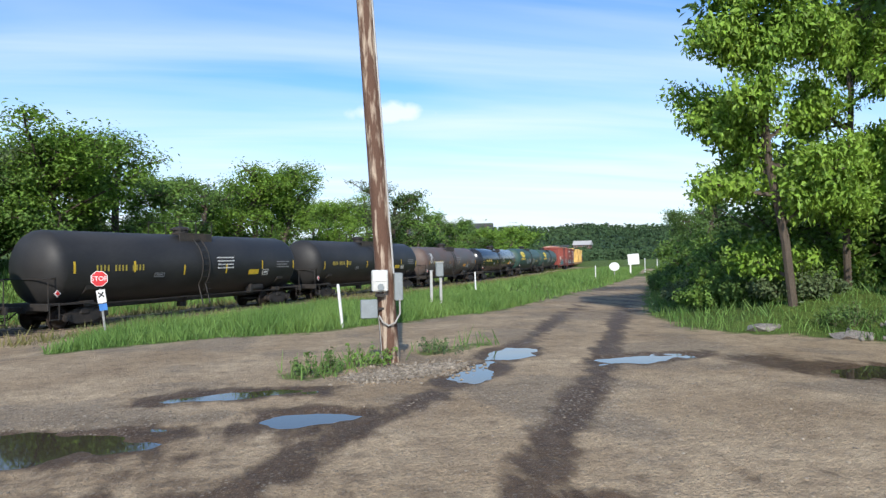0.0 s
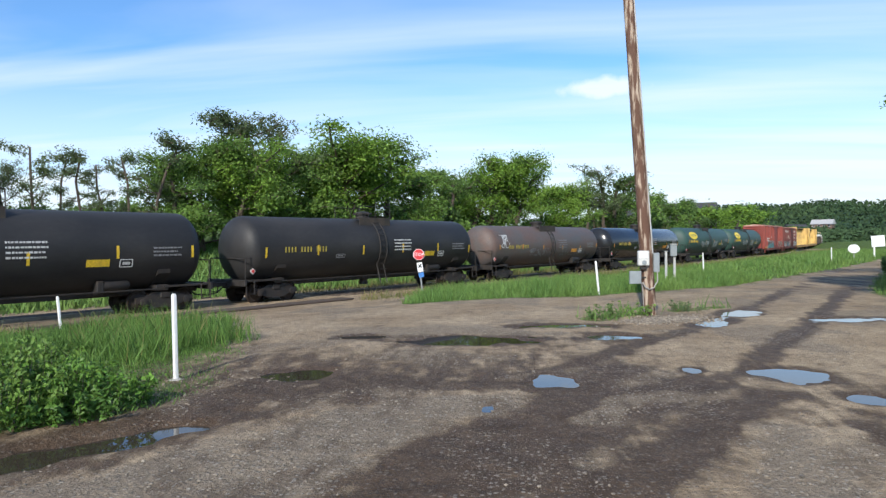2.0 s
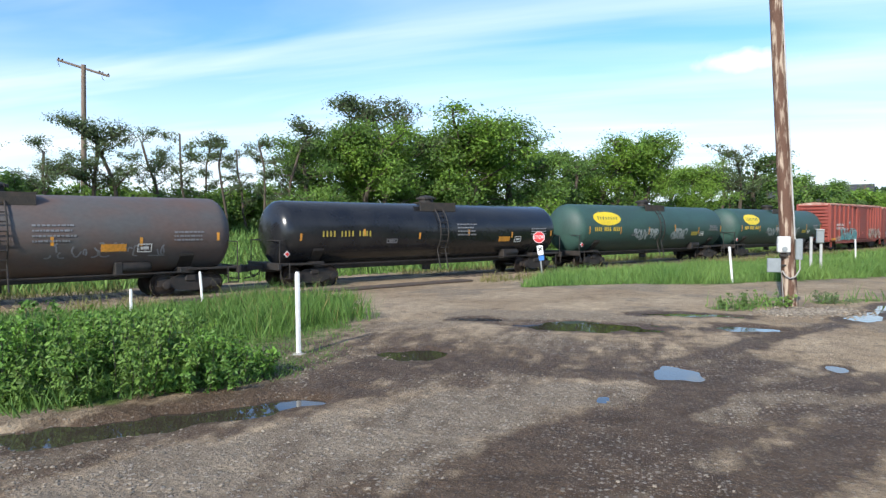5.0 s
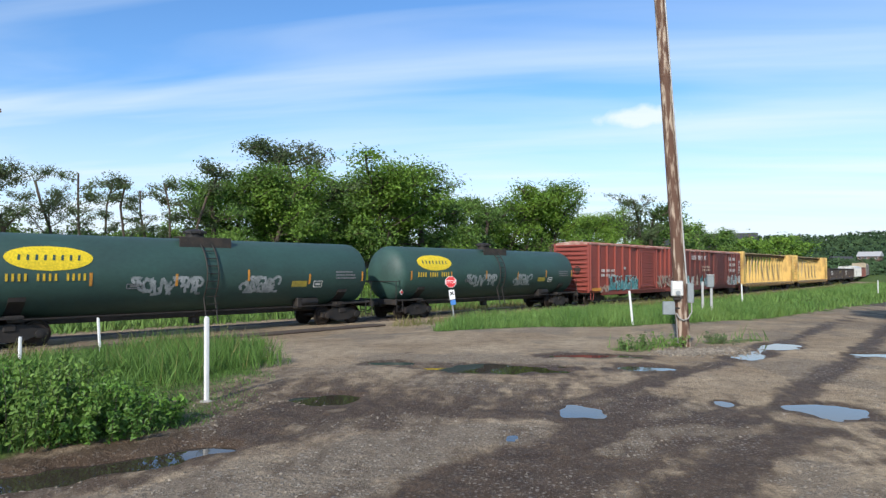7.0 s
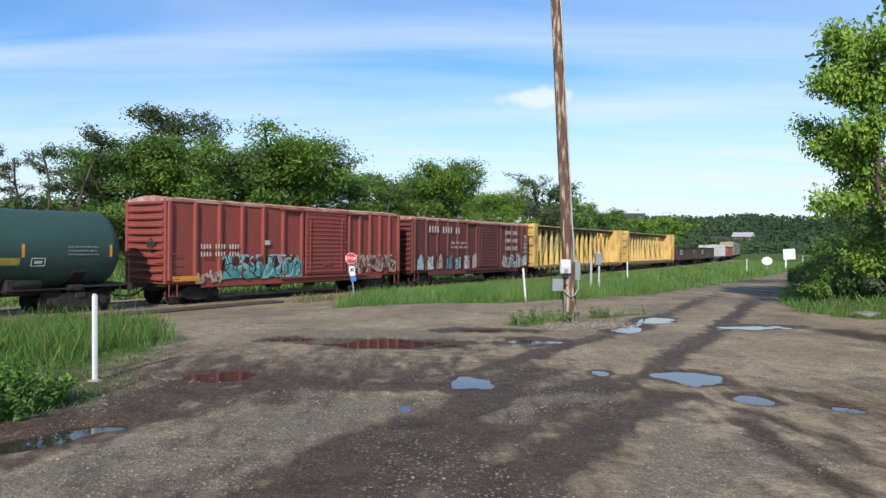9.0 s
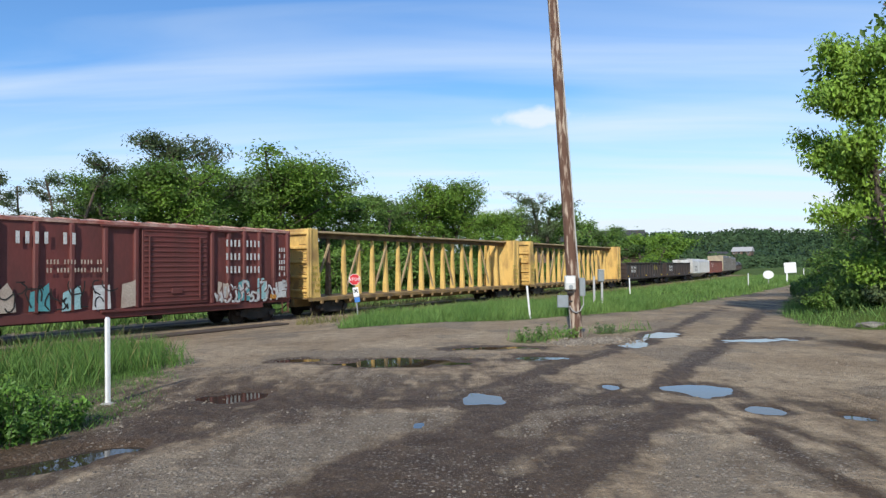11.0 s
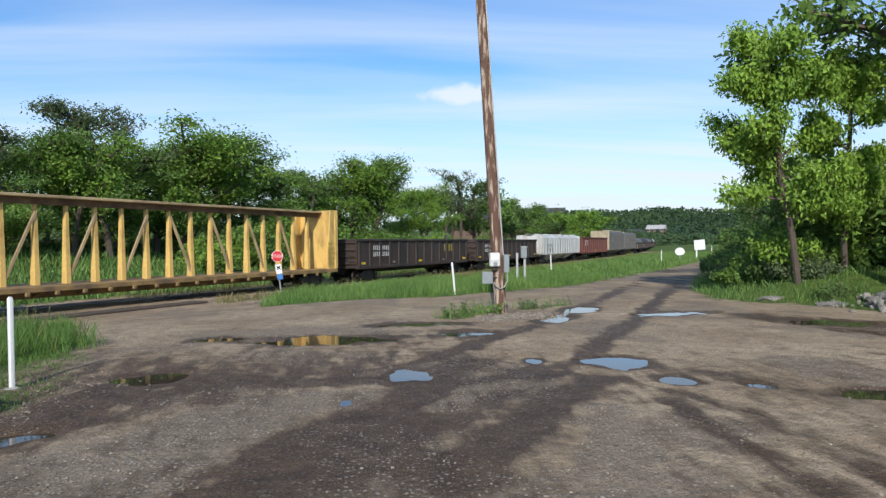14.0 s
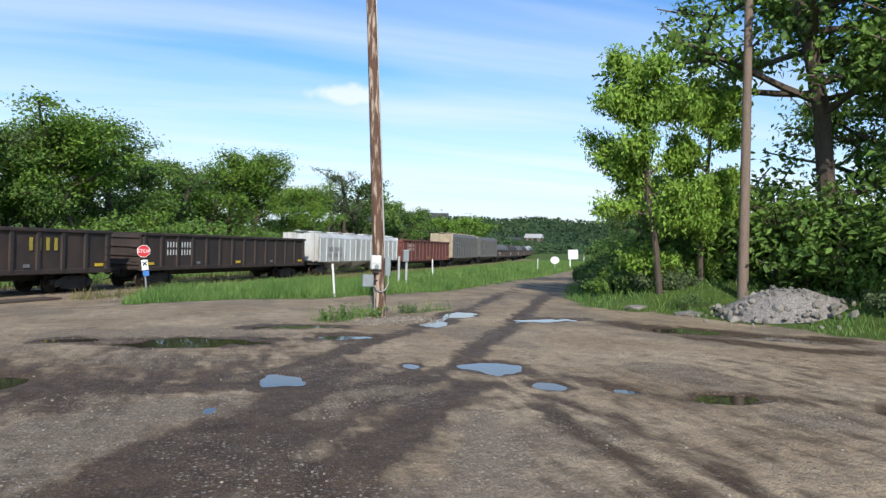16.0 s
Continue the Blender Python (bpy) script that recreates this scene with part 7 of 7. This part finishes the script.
def build_rubble():
    pile = thing("rubble_pile", "pile of broken grey stones and rubble on the bank", "rubble", pose(18.2, 19.6, 0))
    r = random.Random(9)
    kinds = [rock_mesh(k, "rock") for k in range(7)]
    core = Build()
    n, vs = 24, []
    for j, (k, hh) in enumerate(((1.5, -0.3), (1.0, 0.35), (0.6, 0.72), (0.15, 0.88))):
        for i in range(n):
            t = 2 * math.pi * i / n
            a, q = 1.9 * k * math.cos(t) * (1 + 0.1 * math.sin(3 * t)), 1.0 * k * math.sin(t)
            x, y = a * 0.62 + q * 0.68 + 0.1, -a * 0.60 + q * 0.73 + 0.1
            vs.append((x, y, ground_z(18.2 + x, 19.6 + y) + hh))
    core.add(vs, [(j * n + i, j * n + (i + 1) % n, (j + 1) * n + (i + 1) % n, (j + 1) * n + i) for j in range(3) for i in range(n)] + [tuple(range(3 * n, 4 * n))])
    part("mound", core, "ballast", pile, "", True)
    for i in range(290):
        a = r.gauss(0, 1.35)
        q = r.gauss(0, 0.75)
        x, y = 18.3 + a * 0.62 + q * 0.68, 19.7 - a * 0.60 + q * 0.73
        ob = part("rock", kinds[i % 7], "", pile)
        s = r.uniform(0.05, 0.13) if i % 12 else r.uniform(0.14, 0.24)
        mound = 0.95 * math.exp(-(a / 1.9) ** 2 - (q / 1.0) ** 2)
        ob.matrix_basis = Matrix.Translation((x - 18.2, y - 19.6, ground_z(x, y) + mound * r.uniform(0.75, 1.0) + s * 0.2)) @ Euler((r.random() * 6, r.random() * 6, r.random() * 6)).to_matrix().to_4x4() @ Matrix.Scale(s, 4)
    mound_pts = [(16.2, 21.9, 0.5), (15.2, 24.0, 0.55)]
    for i, (x, y, s) in enumerate(mound_pts):
        ob = new("boulder", rock_mesh(30 + i, "ballast", "boulder"))
        ob.matrix_basis = Matrix.Translation((x, y, ground_z(x, y))) @ Matrix.Diagonal((s * 1.3, s, s * 0.45, 1))
        tagged(ob, "low weathered earth-coloured boulder at the bank's foot", "boulder")


def build_pebbles():
    rr = np.random.default_rng(12)
    base = [np.array([v.co[:] for v in rock_mesh(60 + k, "pebble").vertices]) for k in range(4)]
    faces = np.array([p.vertices[:] for p in rock_mesh(60, "pebble").polygons])

    def scatter(name, label, x, y, s):
        z = height(x, y)
        vs, fs = [], []
        for i in range(len(x)):
            a = rr.uniform(0, 6.283)
            m = base[i % 4] * np.array([1, rr.uniform(0.6, 1), 0.8]) * s[i]
            c, sn = math.cos(a), math.sin(a)
            m = np.stack([m[:, 0] * c - m[:, 1] * sn, m[:, 0] * sn + m[:, 1] * c, m[:, 2]], 1) + [x[i], y[i], z[i] + s[i] * 0.25]
            vs.append(m)
            fs.append(faces + i * len(base[0]))
        tagged(new(name, leaf_mesh(name, np.concatenate(vs), np.concatenate(fs), "pebble")), label, "gravel", kind="stuff")

    n = 30000
    x, y = rr.uniform(-7, 11, n), 4.3 + 14 * rr.random(n) ** 1.7
    wet, gravel, turf = masks(x, y)
    keep = (rr.random(n) < gravel * 0.95 - 0.55 * wet) & (turf < 0.6)
    x, y = x[keep], y[keep]
    scatter("loose_gravel", "loose pale pebbles scattered over the dirt yard", x, y, 0.005 + 0.026 * rr.random(len(x)) ** 5)
    n = 1300
    a = rr.random(n)
    x, y = 3.3 + 2.3 * a + rr.normal(0, 0.25, n), 19.9 + 1.0 * a + rr.normal(0, 0.38, n)
    scatter("gravel_heap", "pale gravel heaped at the pole's foot", x, y, rr.uniform(0.02, 0.055, n))
    n = 220
    x, y = rr.normal(-5.3, 0.7, n), rr.normal(11.6, 0.8, n)
    scatter("loose_gravel", "pale stones round the marker post", x, y, rr.uniform(0.008, 0.03, n))
    n = 3200
    a = rr.random(n)
    x, y = -5.2 + 7 * a + rr.normal(0, 0.4, n), 27.5 + 3.8 * rr.random(n) + 0.4
    s, lat = beside(x, y)
    keep = (lat > 2.2) & (lat < 5)
    scatter("loose_gravel", "pale ballast stones by the crossing", x[keep], y[keep], rr.uniform(0.02, 0.06, int(keep.sum())))


build_rubble()
build_pebbles()


# ---- far hills and houses ----
def build_hills():
    rr = np.random.default_rng(21)
    for name, r0, a0, a1, prof in (("far_hill", 620, 4, 62, [(4, 1.6), (12, 2.1), (17, 2.45), (21, 2.35), (24, 2.6), (27, 2.35), (30, 2.3), (34, 2.1), (45, 2.4), (62, 2.0)]),
                                   ("near_hill", 330, 8, 40, [(8, 2.9), (11, 2.9), (13.5, 2.7), (16, 2.0), (19, 1.3), (22, 0.8), (25, 0.7), (29, 0.5), (40, 0.8)])):
        az = np.linspace(a0, a1, 90)
        top = np.interp(az, [p[0] for p in prof], [p[1] for p in prof])
        b, vs = Build(), []
        for a, e in zip(az, top):
            for q, k in ((0.72, 0.0), (0.85, 0.6), (1.0, 1.0), (1.25, 1.0)):
                x, y = polar(a, r0 * q)
                vs.append((x, y, -1 + (r0 * math.tan(radians(e)) + 3.35 - 3) * k * (1.25 if q > 1.1 else 1.0)))
        b.add(vs, [(i * 4 + j, i * 4 + j + 1, i * 4 + j + 5, i * 4 + j + 4) for i in range(89) for j in range(3)])
        tagged(new(name, b.mesh(name, "forest", True)), "distant wooded hillside", "hill", kind="structure")
        n = 17000 if name == "far_hill" else 10000
        i = rr.random(n)
        a = a0 + (a1 - a0) * rr.random(n)
        e = np.interp(a, az, top)
        q = 0.72 + 0.36 * rr.random(n)
        k = np.interp(q, [0.72, 0.85, 1.0, 1.25], [0, 0.6, 1.0, 1.2])
        crown = 0.5 + 0.8 * fnoise(a * 3.0, q * 60)
        z = -1 + (r0 * np.tan(np.radians(e)) + 3.35 - 3) * k + rr.random(n) * 6 * crown * r0 / 620
        x, y = r0 * q * np.sin(np.radians(a)), r0 * q * np.cos(np.radians(a))
        v, f = leaf_cloud(np.stack([x, y, z], -1), rr, 2, 0.6, 1.2 * r0 / 620 + 0.3)
        tagged(new("forest", leaf_mesh("forest", v, f, "forest")), "dark green woods covering a distant hill", "forest", kind="stuff")


def house(az, r, base_el, w, d, h, roof_h, roof, turn, label):
    x, y = polar(az, r)
    z = 2.35 + r * math.tan(radians(base_el))
    ob = thing("house", label, "house", pose(x, y, z, 0, 0, turn))
    part("wall", Build().box((0, 0, h / 2 - 4), (w, d, h + 8)), "house_wall", ob)
    o = 0.5
    rf = Build().add([(-w / 2 - o, -d / 2 - o, h - 0.2), (w / 2 + o, -d / 2 - o, h - 0.2), (w / 2 + o, d / 2 + o, h - 0.2), (-w / 2 - o, d / 2 + o, h - 0.2), (-w / 2 - o, 0, h + roof_h), (w / 2 + o, 0, h + roof_h)],
                     [(0, 1, 5, 4), (2, 3, 4, 5), (0, 4, 3), (1, 2, 5), (0, 3, 2, 1)])
    part("roof", rf, roof, ob)
    for k in range(4):
        win = part("window", Build().box((-w / 2 + w * (k + 0.5) / 4, -d / 2 - 0.03, h * 0.55), (1.1, 0.1, 1.3)), "sign_white", ob)
        part("pane", Build().box((-w / 2 + w * (k + 0.5) / 4, -d / 2 - 0.09, h * 0.55), (0.95, 0.03, 1.15)), "glass", win)


build_hills()
house(12.4, 190, 0.75, 26, 12, 3.0, 4.0, "house_roof", -20, "low house with a dark roof among hillside trees")
house(9.6, 175, 0.9, 14, 10, 2.8, 3.0, "house_roof", -35, "house with a dark roof half hidden by trees")
house(17.5, 320, 0.9, 16, 10, 3, 4.5, "house_roof", 20, "distant house with a dark pitched roof")
house(23.8, 420, 0.7, 10, 7, 2.2, 2.4, "house_roof_light", -38, "distant long house with a pale grey roof")
house(22.0, 400, 0.25, 11, 8, 2.6, 2.6, "house_roof", 15, "distant house with a dark pitched roof")


motions()
